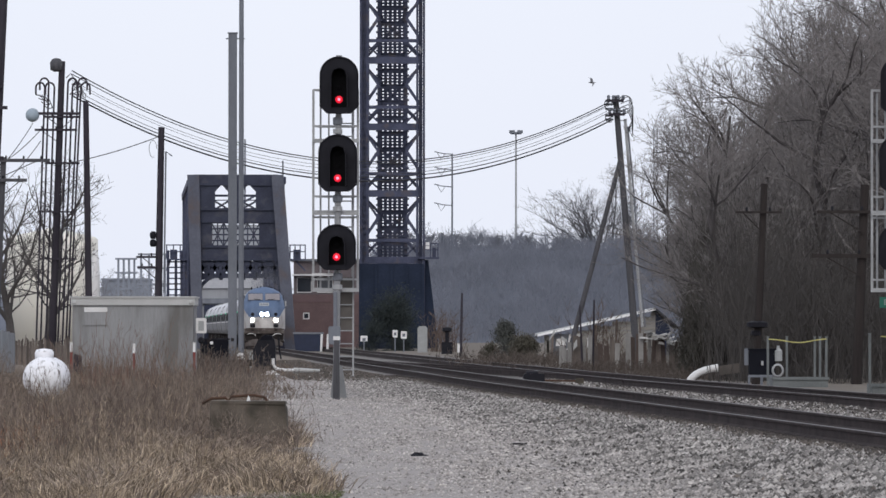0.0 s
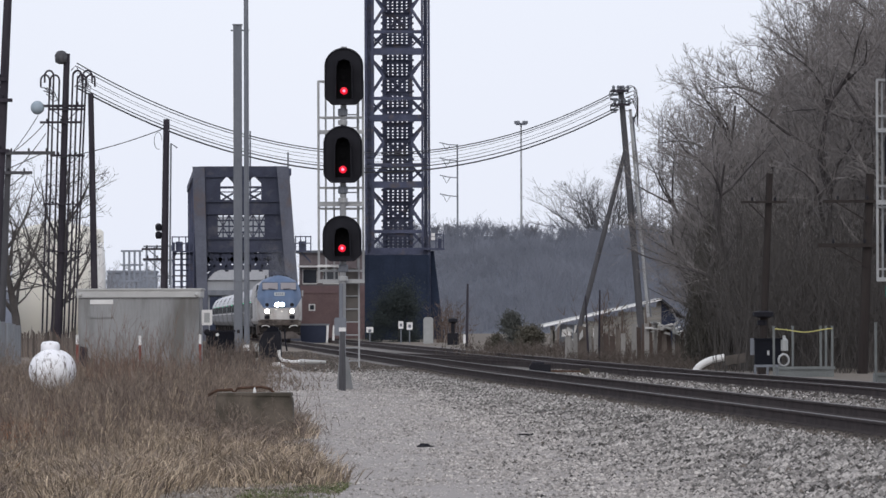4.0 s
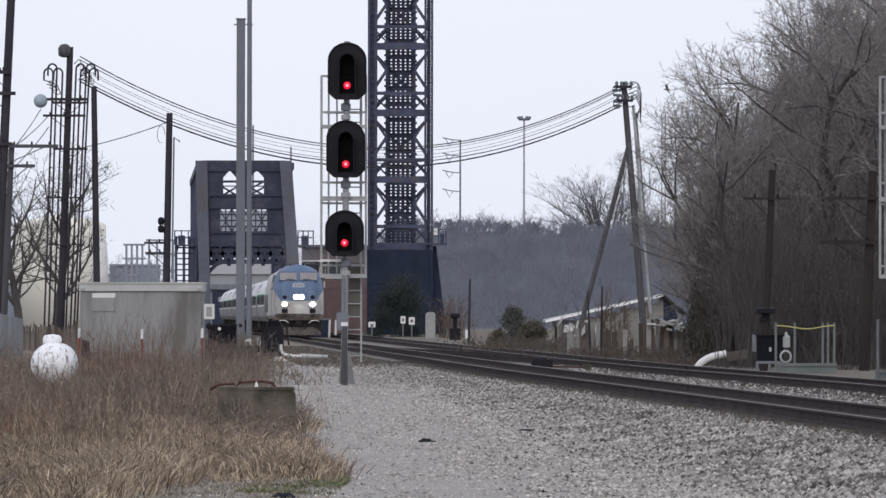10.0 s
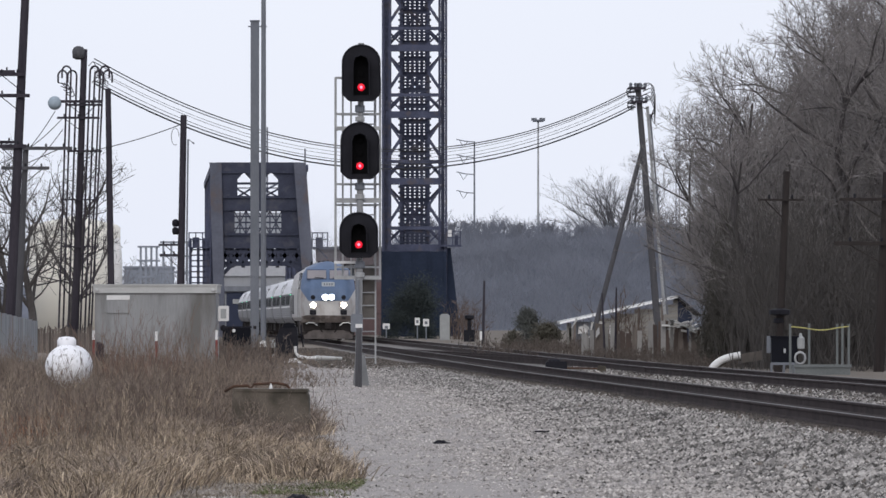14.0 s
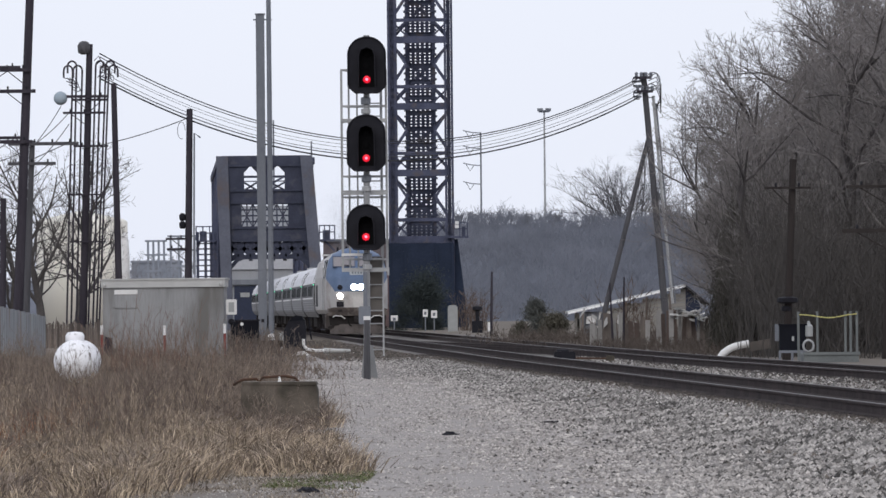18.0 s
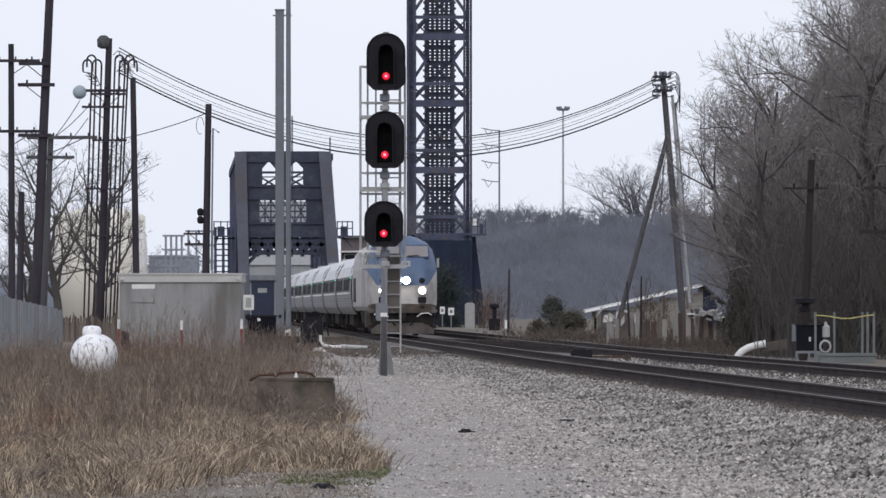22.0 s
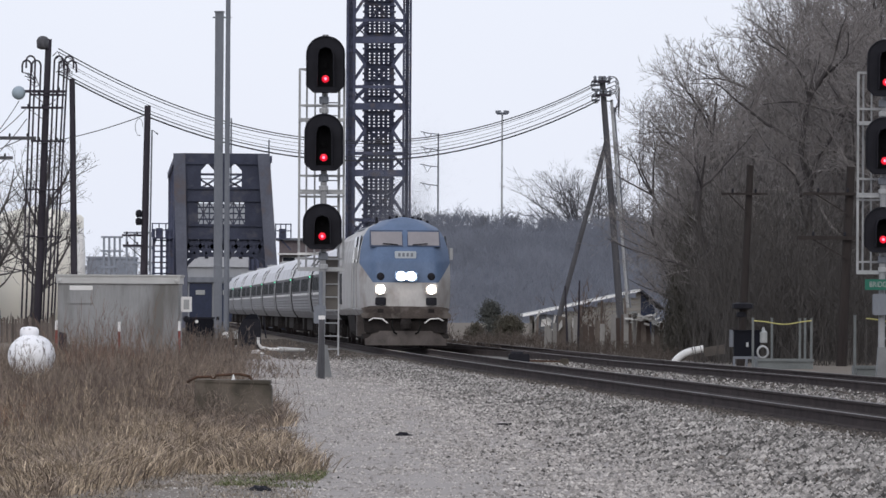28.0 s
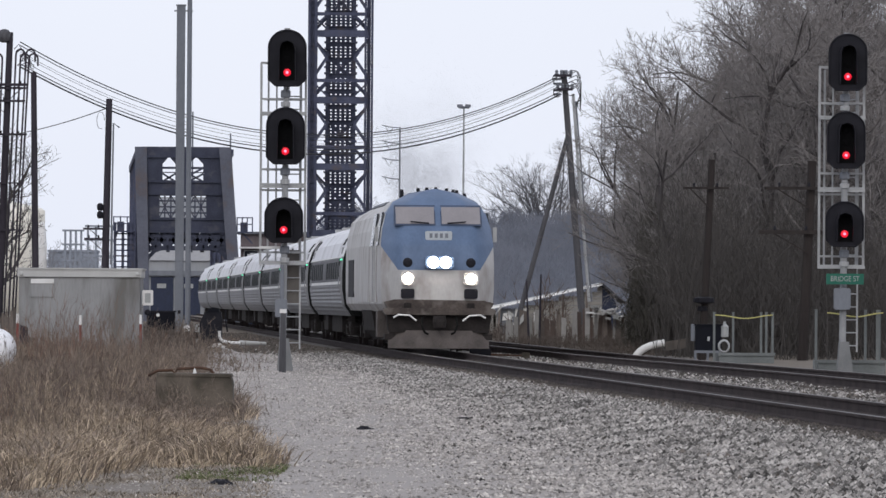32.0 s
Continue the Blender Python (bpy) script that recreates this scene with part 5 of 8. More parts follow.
def make_signal(x, y, base, sign=False):
    t = thing("railway_signal", "three-headed railway signal mast with lit red lamps" + (" and green street sign" if sign else " and caged ladder"), "signal", pose(x, y, 0), group="signals at the bridge")
    part("mast", Mesh().tube((-0.03, 0, base), (0.03, 0, 7.75), 0.08, 0.07, 14), mat("dull_mast_steel", (0.31, 0.315, 0.325), (0.22, 0.225, 0.235), 0.65, 0.1, 2, 25), t)
    part("foundation", Mesh().prism([(-0.17, base - 0.3), (0.24, base - 0.3), (0.17, base + 0.2), (0.11, base + 0.6), (-0.10, base + 0.6), (-0.13, base + 0.2)], -0.18, 0.18), mat("grey_cast_base", (0.20, 0.205, 0.21), (0.14, 0.145, 0.15), 0.7), t, "tapered mast base")
    for dx, z, h, lz in ((0.035, 7.04, 1.30, -0.34), (0.005, 5.22, 1.30, -0.36), (-0.02, 3.25, 1.03, -0.23)):
        signal_head(t, dx, z, 0.875, h, lz)
        part("clamp", Mesh().lathe([(0.09, -0.09), (0.115, -0.07), (0.115, 0.07), (0.09, 0.09)], 12, (0, 0, z - h / 2 - 0.18)), GALV_DARK, t)
        part("clamp", Mesh().lathe([(0.085, -0.06), (0.11, -0.05), (0.11, 0.05), (0.085, 0.06)], 12, (0, 0, z - h / 2 - 0.42)), GALV, t)
    # caged work platforms
    for sx in (-0.575, 0.47):
        part("cage_post", Mesh().bar((sx, 0.25, 2.26), (sx, 0.25, 6.95), 0.055), GALV, t)
        part("cage_post", Mesh().bar((sx * 0.72, 0.75, 2.26), (sx * 0.72, 0.75, 6.9), 0.045), GALV, t)
    part("rear_post", Mesh().bar((-0.22, 0.75, 2.26), (-0.22, 0.75, 7.0), 0.04), GALV, t)
    for z in (6.95, 6.10, 5.78, 4.45, 4.10, 3.96, 2.50, 2.28):
        me = Mesh()
        me.bar((-0.575, 0.25, z), (0.47, 0.25, z), 0.045)
        me.bar((-0.42, 0.75, z), (0.34, 0.75, z), 0.04)
        me.bar((-0.575, 0.25, z), (-0.42, 0.75, z), 0.04)
        me.bar((0.47, 0.25, z), (0.34, 0.75, z), 0.04)
        part("cage_rail", me, GALV, t)
    for z in (5.74, 4.04, 2.24):
        me = Mesh()
        for i in range(7):
            me.box(-0.56 + 0.15 * i, -0.52 + 0.15 * i, 0.15, 0.8, z - 0.02, z + 0.02)
        me.box(-0.60, 0.50, 0.12, 0.18, z - 0.03, z + 0.03)
        part("grating", me, GALV, t)
    me = Mesh()
    for x0 in (0.02, 0.36):
        me.bar((x0, 0.55, base + 0.35), (x0, 0.55, 7.2), 0.04)
    part("ladder_frame", me, GALV, t)
    rung = Mesh().tube((0.02, 0.55, 0), (0.36, 0.55, 0), 0.016, n=6).data("rung", GALV)
    for i in range(21):
        r = part("rung", rung, None, t)
        r.location.z = base + 0.5 + 0.305 * i
    if not sign:
        part("relay_case", Mesh().box(-0.05, 0.36, 0.62, 0.95, 1.28, 2.56, bevel=0.03), mat("drab_case", (0.15, 0.135, 0.125), (0.12, 0.11, 0.10), 0.7), t, "drab metal case")
        part("junction_box", Mesh().box(-0.21, 0.07, -0.22, 0.02, 0.98, 1.40, bevel=0.03), GALV_DARK, t)
        part("conduit", Mesh().path([(-0.05, -0.12, 1.4), (-0.05, -0.12, 2.2)], 0.05, 10), GALV_DARK, t)
        part("number_plate", Mesh().box(-0.60, -0.10, -0.10, -0.07, 2.58, 2.64), WHITE, t)
    else:
        part("junction_box", Mesh().box(-0.24, 0.14, -0.24, 0.0, 1.25, 1.75, bevel=0.03), GALV_DARK, t)
        sg = part("street_sign", Mesh().box(-0.44, 0.44, -0.30, -0.27, 1.84, 2.09), GREENSIGN, t, "green street sign with white letters")
        cu = bpy.data.curves.new("sign_text", "FONT")
        cu.body, cu.size, cu.align_x, cu.align_y, cu.extrude = "BRIDGE ST", 0.20, "CENTER", "CENTER", 0.002
        tmp = new("sign_text", cu)
        bpy.context.view_layer.update()
        me = bpy.data.meshes.new_from_object(tmp.evaluated_get(bpy.context.evaluated_depsgraph_get()))
        bpy.data.objects.remove(tmp)
        me.materials.clear()
        me.materials.append(CABINET)
        tx = part("sign_letters", me, None, sg)
        tx.matrix_basis = pose(0, -0.305, 1.965, 90) @ Matrix.Diagonal((0.72, 0.9, 1, 1))
    return t


make_signal(-1.93, 131, -0.12)
make_signal(11.19, 131, -0.10, True)
post = thing("marker_post", "weathered square wooden marker post with a white cap", "post", pose(-1.93, 129, 0))
part("shaft", Mesh().prism([(-0.085, -0.4), (0.085, -0.4), (0.07, 1.08), (-0.05, 1.08)], -0.08, 0.08), WOODGREY, post)
part("cap", Mesh().box(-0.07, 0.085, -0.09, 0.09, 1.08, 1.17), WHITE, post, "white cap")

# ---- equipment house, tank, block ----
hd = 150
h = thing("equipment_house", "grey sheet-metal signal equipment house with a pale roof edge", "equipment house", pose(-7.70, hd, 0))
hw, zt = 1.621, 1.97
part("wall", Mesh().box(-hw, hw, 0, 2.4, -0.4, zt), HOUSE, h)
part("roof", Mesh().prism([(-hw - 0.04, zt), (hw + 0.04, zt), (hw + 0.04, 2.17), (-hw - 0.04, 2.17)], -0.06, 2.46), HOUSE_ROOF, h, "pale roof edge")
part("roof_lip", Mesh().box(-hw - 0.07, hw + 0.07, -0.09, 2.5, 2.17, 2.21), HOUSE_ROOF, h)
for i in range(5):
    x = -hw + 2 * hw * (i + 0.5) / 5 + 0.15
    part("seam", Mesh().box(x - 0.012, x + 0.012, -0.012, 0.0, -0.4, zt), HOUSE, h)
for sx in (-1, 1):
    part("lifting_lug", Mesh().lathe([(0.03, -0.02), (0.055, 0), (0.03, 0.02)], 12, (sx * (hw - 0.06), -0.09, 2.05), "y"), HOUSE_ROOF, h)
pn = part("plate", Mesh().box(-9.00 - -7.70, -8.38 - -7.70, -0.03, 0, 1.43, 1.91), HOUSE, h, "grey plate with a pale top")
part("plate_top", Mesh().box(-9.00 - -7.70, -8.38 - -7.70, -0.045, -0.03, 1.79, 1.91), WHITE, pn)
part("meter_box", Mesh().box(-6.02 - -7.70, -5.74 - -7.70, 0.2, 0.5, 1.22, 1.63, bevel=0.02), WHITE, h, "white meter box")
part("meter_window", Mesh().box(-5.95 - -7.70, -5.80 - -7.70, 0.185, 0.2, 1.29, 1.55), CABINET, h)
part("conduit_box", Mesh().box(-9.05 - -7.70, -8.85 - -7.70, -0.15, 0, 0.34, 0.61), CABINET, h)
part("door_sill", Mesh().box(-8.24 - -7.70, -7.89 - -7.70, -0.2, 0, 0.02, 0.08), WHITE, h)
part("gas_meter", Mesh().lathe([(0.05, -0.1), (0.085, -0.05), (0.085, 0.05), (0.05, 0.1)], 12, (-5.88 - -7.70, 0.3, 1.03), "y"), BLACK, h)
for px, y, zt, zb in ((167, 147, 588, 640), (278, 147, 590, 630), (384.5, 149, 588, 640)):
    x = (px - 784) * y / 9900
    st = thing("marker_stake", "thin red and white marker stake", "stake", pose(x, y, 0), group="marker stakes")
    zz = lambda v: 1.33 + (564.5 - v) * y / 9900
    part("shaft", Mesh().tube((0, 0, -0.4), (0, 0, zz(zt + 17)), 0.035, n=8), RED, st, "red lower half")
    part("top", Mesh().tube((0, 0, zz(zt + 17)), (0, 0, zz(zt)), 0.036, n=8), WHITE, st)
solid("wooden_post", Mesh().prism([(-0.12, -0.4), (0.12, -0.4), (0.10, 0.66), (-0.08, 0.71)], -0.1, 0.1), WOODPOLE, "short rotten brown post", "post", pose(-8.57, 140, 0))

tk = thing("propane_tank", "chipped white round-ended gas tank standing in dry grass", "gas tank", pose(-7.92, 118, 0))
zc, r = 0.29, 0.447
prof = [(0.02, -0.42)] + [(r * math.sin(a), -0.42 * math.cos(a)) for a in [math.pi / 2 * i / 9 for i in range(1, 10)]]
prof += [(r * math.sin(a), 1.6 - 0.42 * math.cos(a)) for a in [math.pi / 2 + math.pi / 2 * i / 9 for i in range(0, 9)]] + [(0.02, 2.02)]
part("shell", Mesh().lathe(prof, 32, (0, 0, zc), "y"), TANK, tk, smooth=True)
part("dome_lid", Mesh().lathe([(0.20, zc + r - 0.05), (0.20, zc + r + 0.10), (0.16, zc + r + 0.16), (0.03, zc + r + 0.18)], 20, (-0.02, 0.25, 0)), TANK, tk, smooth=True)
part("seam", Mesh().lathe([(r - 0.01, -0.02), (r + 0.008, -0.01), (r + 0.008, 0.02), (r - 0.01, 0.03)], 32, (0, 0.0, zc), "y"), TANK, tk)
for y in (0.15, 1.3):
    part("foot", Mesh().box(-0.3, 0.3, y - 0.06, y + 0.06, -0.5, zc - r * 0.8), GALV_DARK, tk)

bk = thing("concrete_block", "stained concrete block with rusty iron on top in the grass", "concrete block", pose(-2.69, 88, 0))
hw = 0.596
rng = random.Random(19)
me = Mesh()
rim = [(-hw * 1.02, -0.6), (hw * 1.04, -0.6), (hw * 1.03, -0.25), (hw * 1.01, -0.05), (hw * 1.015, 0.05), (hw * 0.995, 0.11), (hw * 0.95, 0.155)]
rim += [(hw * (0.9 - 0.15 * k), 0.165 + 0.003 * k + rng.uniform(-0.008, 0.008)) for k in range(12)] + [(-hw * 0.95, 0.19), (-hw, 0.13), (-hw * 1.01, -0.2)]
n = len(rim)
for y, k in ((-0.45, 0.985), (-0.42, 1.0), (-0.1, 1.01), (0.2, 1.0), (0.5, 0.99)):
    me.v += [(x * k + rng.uniform(-0.006, 0.006), y + rng.uniform(-0.012, 0.012), z + rng.uniform(-0.006, 0.006)) for x, z in rim]
for r in range(4):
    for i in range(n):
        j = (i + 1) % n
        me.face((r * n + j, r * n + i, r * n + n + i, r * n + n + j))
me.face(range(n))
me.face(range(5 * n - 1, 4 * n - 1, -1))
part("block", me, CONCRETE, bk)
part("top_slab", Mesh().prism([(-hw * 0.98, 0.17), (hw * 0.99, 0.15), (hw * 0.97, 0.20), (-hw * 0.97, 0.21)], -0.47, 0.52), CONCRETE, bk)
part("iron_loop", Mesh().path([(-3.43 - -2.69, 0, 0.16), (-3.28 - -2.69, 0, 0.24), (-3.06 - -2.69, 0.1, 0.25), (-3.01 - -2.69, 0.1, 0.20), (-2.97 - -2.69, 0.1, 0.27), (-2.61 - -2.69, 0.1, 0.29), (-2.45 - -2.69, 0.1, 0.26), (-2.40 - -2.69, 0.1, 0.20)], 0.022, 8), RUST, bk, "bent rusty iron bar")
part("white_chip", Mesh().lathe([(0.03, 0), (0.02, 0.05), (0.004, 0.09)], 6, (-2.69 - -2.69, -0.2, 0.20)), WHITE, bk)

# ---- trees, brush and grass ----
class Twigs:
    """Many thin three-sided tapering pieces, gathered fast."""

    def __init__(self):
        self.a, self.b, self.r0, self.r1 = [], [], [], []
        self.fine = None

    def add(self, a, b, r0, r1):
        self.a.append(a)
        self.b.append(b)
        self.r0.append(r0)
        self.r1.append(r1)

    def data(self, name, material, n=3, facing=False):
        """facing: flat pieces turned roughly across the tracks' line."""
        a, b = np.array(self.a), np.array(self.b)
        r0, r1 = np.array(self.r0)[:, None], np.array(self.r1)[:, None]
        w = b - a
        w /= np.linalg.norm(w, axis=1)[:, None] + 1e-9
        ref = np.where(np.abs(w[:, 2:3]) < 0.9, np.array([[0, 0, 1.0]]), np.array([[1.0, 0, 0]]))
        u = np.cross(w, ref)
        u /= np.linalg.norm(u, axis=1)[:, None]
        q = np.cross(w, u)
        if n == 2:
            roll = np.random.default_rng(3).random(len(a))[:, None] * 2 * math.pi
            if facing:
                roll = math.pi / 2 + 0.16 * (roll - math.pi)
            u = u * np.cos(roll) + q * np.sin(roll)
        m = len(a)
        v = np.zeros((m, 2 * n, 3))
        for i in range(n):
            t = 2 * math.pi * i / n
            o = u * math.cos(t) + q * math.sin(t)
            v[:, i] = a + o * r0
            v[:, n + i] = b + o * r1
        f = []
        base = np.arange(m)[:, None] * 2 * n
        quads = [[i, (i + 1) % n, n + (i + 1) % n, n + i] for i in range(n if n > 2 else 1)]
        f = (base[:, None, :] + np.array(quads)[None]).reshape(-1, 4)
        me = bpy.data.meshes.new(name)
        me.from_pydata(v.reshape(-1, 3).tolist(), [], f.tolist())
        me.materials.append(material)
        me.update()
        return me


def grow(rng, tw, wood, p, d, length, r, level, spread, counts, droop=0.0, reach=1.0):
    """A limb that bends, tapers and splits."""
    segs = (7, 6, 5, 3, 2)[level]
    bend = (0.12, 0.17, 0.22, 0.26, 0.28)[level]
    pts = [p]
    dirs = [d]
    for i in range(segs):
        d = (d + Vector((rng.gauss(0, bend), rng.gauss(0, bend), rng.gauss(0.03 - droop, bend * 0.7)))).normalized()
        q = pts[-1] + d * (length / segs)
        k0, k1 = 1 - 0.75 * i / segs, 1 - 0.75 * (i + 1) / segs
        (wood if level < 2 else tw if (level < 3 or tw.fine is None) else tw.fine).add(tuple(pts[-1]), tuple(q), r * k0, r * k1)
        pts.append(q)
        dirs.append(d)
    if level >= len(counts):
        return
    for i in range(counts[level]):
        u = 0.25 + 0.75 * (i + rng.random()) / counts[level]
        k = min(segs, int(u * segs))
        base = pts[k]
        dd = dirs[k]
        side = Vector((rng.gauss(0, 1), rng.gauss(0, 1), rng.gauss(0.15, 0.6)))
        side = (side - dd * side.dot(dd)).normalized()
        nd = (dd * (1 - spread) + side * spread * rng.uniform(0.7, 1.25) + Vector((0, 0, 0.12))).normalized()
        grow(rng, tw, wood, base, nd, length * rng.uniform(0.42, 0.68) * (1.15 - 0.4 * u) * (reach if level == 0 else 1.0), r * 0.45 * (1.2 - 0.5 * u), level + 1, spread, counts, droop)


def make_tree(seed, height, trunk, counts, name, label, spread=0.55, twig=TWIG, thin=1.0, group="bare trees", reach=1.0):
    rng = random.Random(seed)
    t = thing(name, label, "tree", group=group)
    tw, wood = Twigs(), Twigs()
    tw.fine = Twigs()
    grow(rng, tw, wood, Vector((0, 0, -0.4)), Vector((rng.gauss(0, 0.06), rng.gauss(0, 0.06), 1)).normalized(), height * 0.78, trunk, 0, spread, counts, 0.0, reach)
    tw.r0 = [max(r, 0.0055 * thin) for r in tw.r0]
    tw.r1 = [max(r, 0.004 * thin) for r in tw.r1]
    part("trunk", wood.data("trunk", twig if twig is not TWIG else BARK, 7), None, t)
    part("crown", tw.data("crown", twig, 3), None, t)
    tw.fine.r0 = [max(r, 0.0065 * thin) for r in tw.fine.r0]
    tw.fine.r1 = [max(r, 0.005 * thin) for r in tw.fine.r1]
    part("twig_spray", tw.fine.data("twig_spray", twig, 2), None, t)
    return t


def make_fan_tree(seed, height, trunk, limbs, counts, name, label, twig, thin=1.0, group="bare trees"):
    """A short trunk that opens into a fan of rising limbs."""
    rng = random.Random(seed)
    t = thing(name, label, "tree", group=group)
    tw, wood = Twigs(), Twigs()
    tw.fine = Twigs()
    fork = height * 0.43
    wood.add((0, 0, -0.4), (0.05, 0, fork), trunk, trunk * 0.8)
    for i in range(limbs):
        a = 2 * math.pi * (i + rng.random() * 0.6) / limbs
        out = 0.12 if i == 0 else rng.uniform(0.35, 1.35)
        d = Vector((out * math.cos(a), out * math.sin(a), 1)).normalized()
        grow(rng, tw, wood, Vector((0.05, 0, fork - 0.1 * i)), d, height * rng.uniform(0.46, 0.56), trunk * 0.5, 1, 0.45, (0,) + counts)
    tw.r0 = [max(r, 0.007 * thin) for r in tw.r0]
    tw.r1 = [max(r, 0.005 * thin) for r in tw.r1]
    part("trunk", wood.data("trunk", twig, 7), None, t)
    part("crown", tw.data("crown", twig, 3), None, t)
    tw.fine.r0 = [max(r, 0.0065 * thin) for r in tw.fine.r0]
    tw.fine.r1 = [max(r, 0.005 * thin) for r in tw.fine.r1]
    part("twig_spray", tw.fine.data("twig_spray", twig, 2), None, t)
    return t


tree_a = make_tree(1, 15.0, 0.19, (13, 8, 7, 5), "bare_tree", "tall bare grey-brown winter tree with dense fine twigs", 0.5, reach=0.72)
tree_b = make_tree(2, 13.0, 0.17, (13, 8, 7, 5), "bare_tree", "tall bare grey-brown winter tree with dense fine twigs", 0.52, reach=0.72)
tree_c = make_tree(3, 11.0, 0.14, (12, 8, 7, 5), "bare_tree", "bare grey-brown winter tree with dense fine twigs", 0.5, reach=0.75)
PLACES = [(1330, 186, 2, 0.76), (1352, 176, 2, 0.86), (1395, 190, 0, 0.74), (1432, 205, 1, 0.98), (1470, 178, 0, 0.88), (1512, 192, 1, 1.05), (1555, 176, 2, 1.2),
          (1600, 195, 0, 1.02), (1645, 182, 1, 1.15), (1690, 200, 2, 1.4), (1735, 186, 0, 1.05), (1330, 225, 1, 0.76), (1385, 240, 0, 0.86), (1450, 235, 2, 1.25), (1530, 240, 0, 1.1), (1620, 235, 1, 1.3),
          (1312, 192, 2, 0.6), (1372, 210, 1, 0.82), (1490, 215, 2, 1.22), (1575, 215, 1, 1.15), (1665, 225, 0, 1.15), (1300, 240, 1, 0.66), (1415, 182, 1, 0.82), (1300, 215, 0, 0.66),
          (1340, 205, 2, 0.92), (1380, 222, 2, 1.02), (1545, 222, 2, 1.4), (1700, 175, 1, 1.0), (1540, 255, 0, 1.36), (1600, 262, 1, 1.6), (1715, 250, 1, 1.7),
          (1300, 190, 0, 0.66), (1322, 198, 1, 0.84), (1346, 188, 0, 0.78), (1500, 188, 0, 0.98), (1560, 202, 1, 1.2), (1620, 190, 0, 1.12)]
used = set()
rng = random.Random(9)
for px, y, k, s in PLACES:
    x = (px - 784) * y / 9900
    src = (tree_a, tree_b, tree_c)[k]
    m = pose(x, y, ground_z(x, y), 0, 0, rng.uniform(0, 360)) @ Matrix.Scale(s, 4)
    if k not in used:
        used.add(k)
        src.matrix_basis = m
    else:
        c = src.copy()
        scene.collection.objects.link(c)
        c.matrix_basis = m
        for ch in src.children:
            cc = ch.copy()
            scene.collection.objects.link(cc)
            cc.parent = c
            cc.matrix_parent_inverse = ch.matrix_parent_inverse
# the round far tree behind the dead-end pole, and trees by the left poles
far_tree = make_fan_tree(11, 15.6, 0.26, 15, (7, 6, 5), "bare_tree", "broad far bare tree with a rounded crown", mat("pale_grey_twigs", (0.135, 0.134, 0.145), (0.095, 0.095, 0.104), 0.95, island=0.15), thin=1.55)
far_tree.matrix_basis = pose(23.0, 700, -0.2) @ Matrix.Scale(1.31, 4)
left_tree = make_tree(12, 10.5, 0.27, (9, 6, 5, 4), "bare_tree", "bare forked tree among the poles", 0.55, mat("grey_tree_twigs", (0.092, 0.084, 0.082), (0.058, 0.053, 0.053), 0.95, island=0.15), thin=1.3)
left_tree.matrix_basis = pose(-21.03, 290, -0.3)
for px, y, s, r in ((122, 310, 1.05, 190), (6, 300, 0.8, 70)):
    c = copy_thing(left_tree, pose((px - 784) * y / 9900, y, -0.3, 0, 0, r) @ Matrix.Scale(s, 4))


def stuff_wood(name, label, spots, twig, counts, thin, seed, mats=None):
    """A distant wood joined into one piece."""
    rng = random.Random(seed)
    tw = Twigs()
    for x, y, z, h in spots:
        t0 = len(tw.a)
        grow(rng, tw, tw, Vector((x, y, z)), Vector((rng.gauss(0, 0.08), rng.gauss(0, 0.08), 1)).normalized(), h * 0.8, 0.16, 0, 0.5, counts)
    tw.r0 = [max(r, thin) for r in tw.r0]
    tw.r1 = [max(r, thin * 0.8) for r in tw.r1]
    ob = new(name, tw.data(name, twig, 2, True))
    return tagged(ob, label, "woods", kind="stuff")


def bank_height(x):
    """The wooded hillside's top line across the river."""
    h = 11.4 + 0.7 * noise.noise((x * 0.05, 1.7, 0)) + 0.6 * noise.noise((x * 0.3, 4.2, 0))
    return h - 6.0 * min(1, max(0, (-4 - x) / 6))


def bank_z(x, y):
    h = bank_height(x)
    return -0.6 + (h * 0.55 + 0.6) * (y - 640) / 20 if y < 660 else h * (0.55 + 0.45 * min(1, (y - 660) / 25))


def far_stems(n, seed):
    """Close-set bare stems with a few side twigs all over the hillside."""
    g = np.random.default_rng(seed)
    tw = Twigs()
    for x, u, k in zip(g.uniform(-6, 44, n), g.random(n), g.random(n)):
        y = 640.5 + 44 * u
        z = bank_z(x, y) - 0.2
        h = (1.6 + 1.6 * k) * (0.8 + 0.5 * noise.noise((x * 0.25, y * 0.1, 3.0)))
        p, d = np.array([x, y, z]), np.array([g.normal(0, 0.3), 0.0, 1.0])
        q = p + d * h * 0.55
        e = q + (d + np.array([g.normal(0, 0.5), 0, 0])) * h * 0.45
        tw.add(p, q, 0.026, 0.02)
        tw.add(q, e, 0.02, 0.012)
        for w in (0.4, 0.6, 0.8):
            b = p + (e - p) * w
            tw.add(b, b + np.array([g.normal(0, 0.45), g.normal(0, 0.4), g.uniform(0.3, 1.0)]) * h * 0.34, 0.018, 0.01)
    return tw


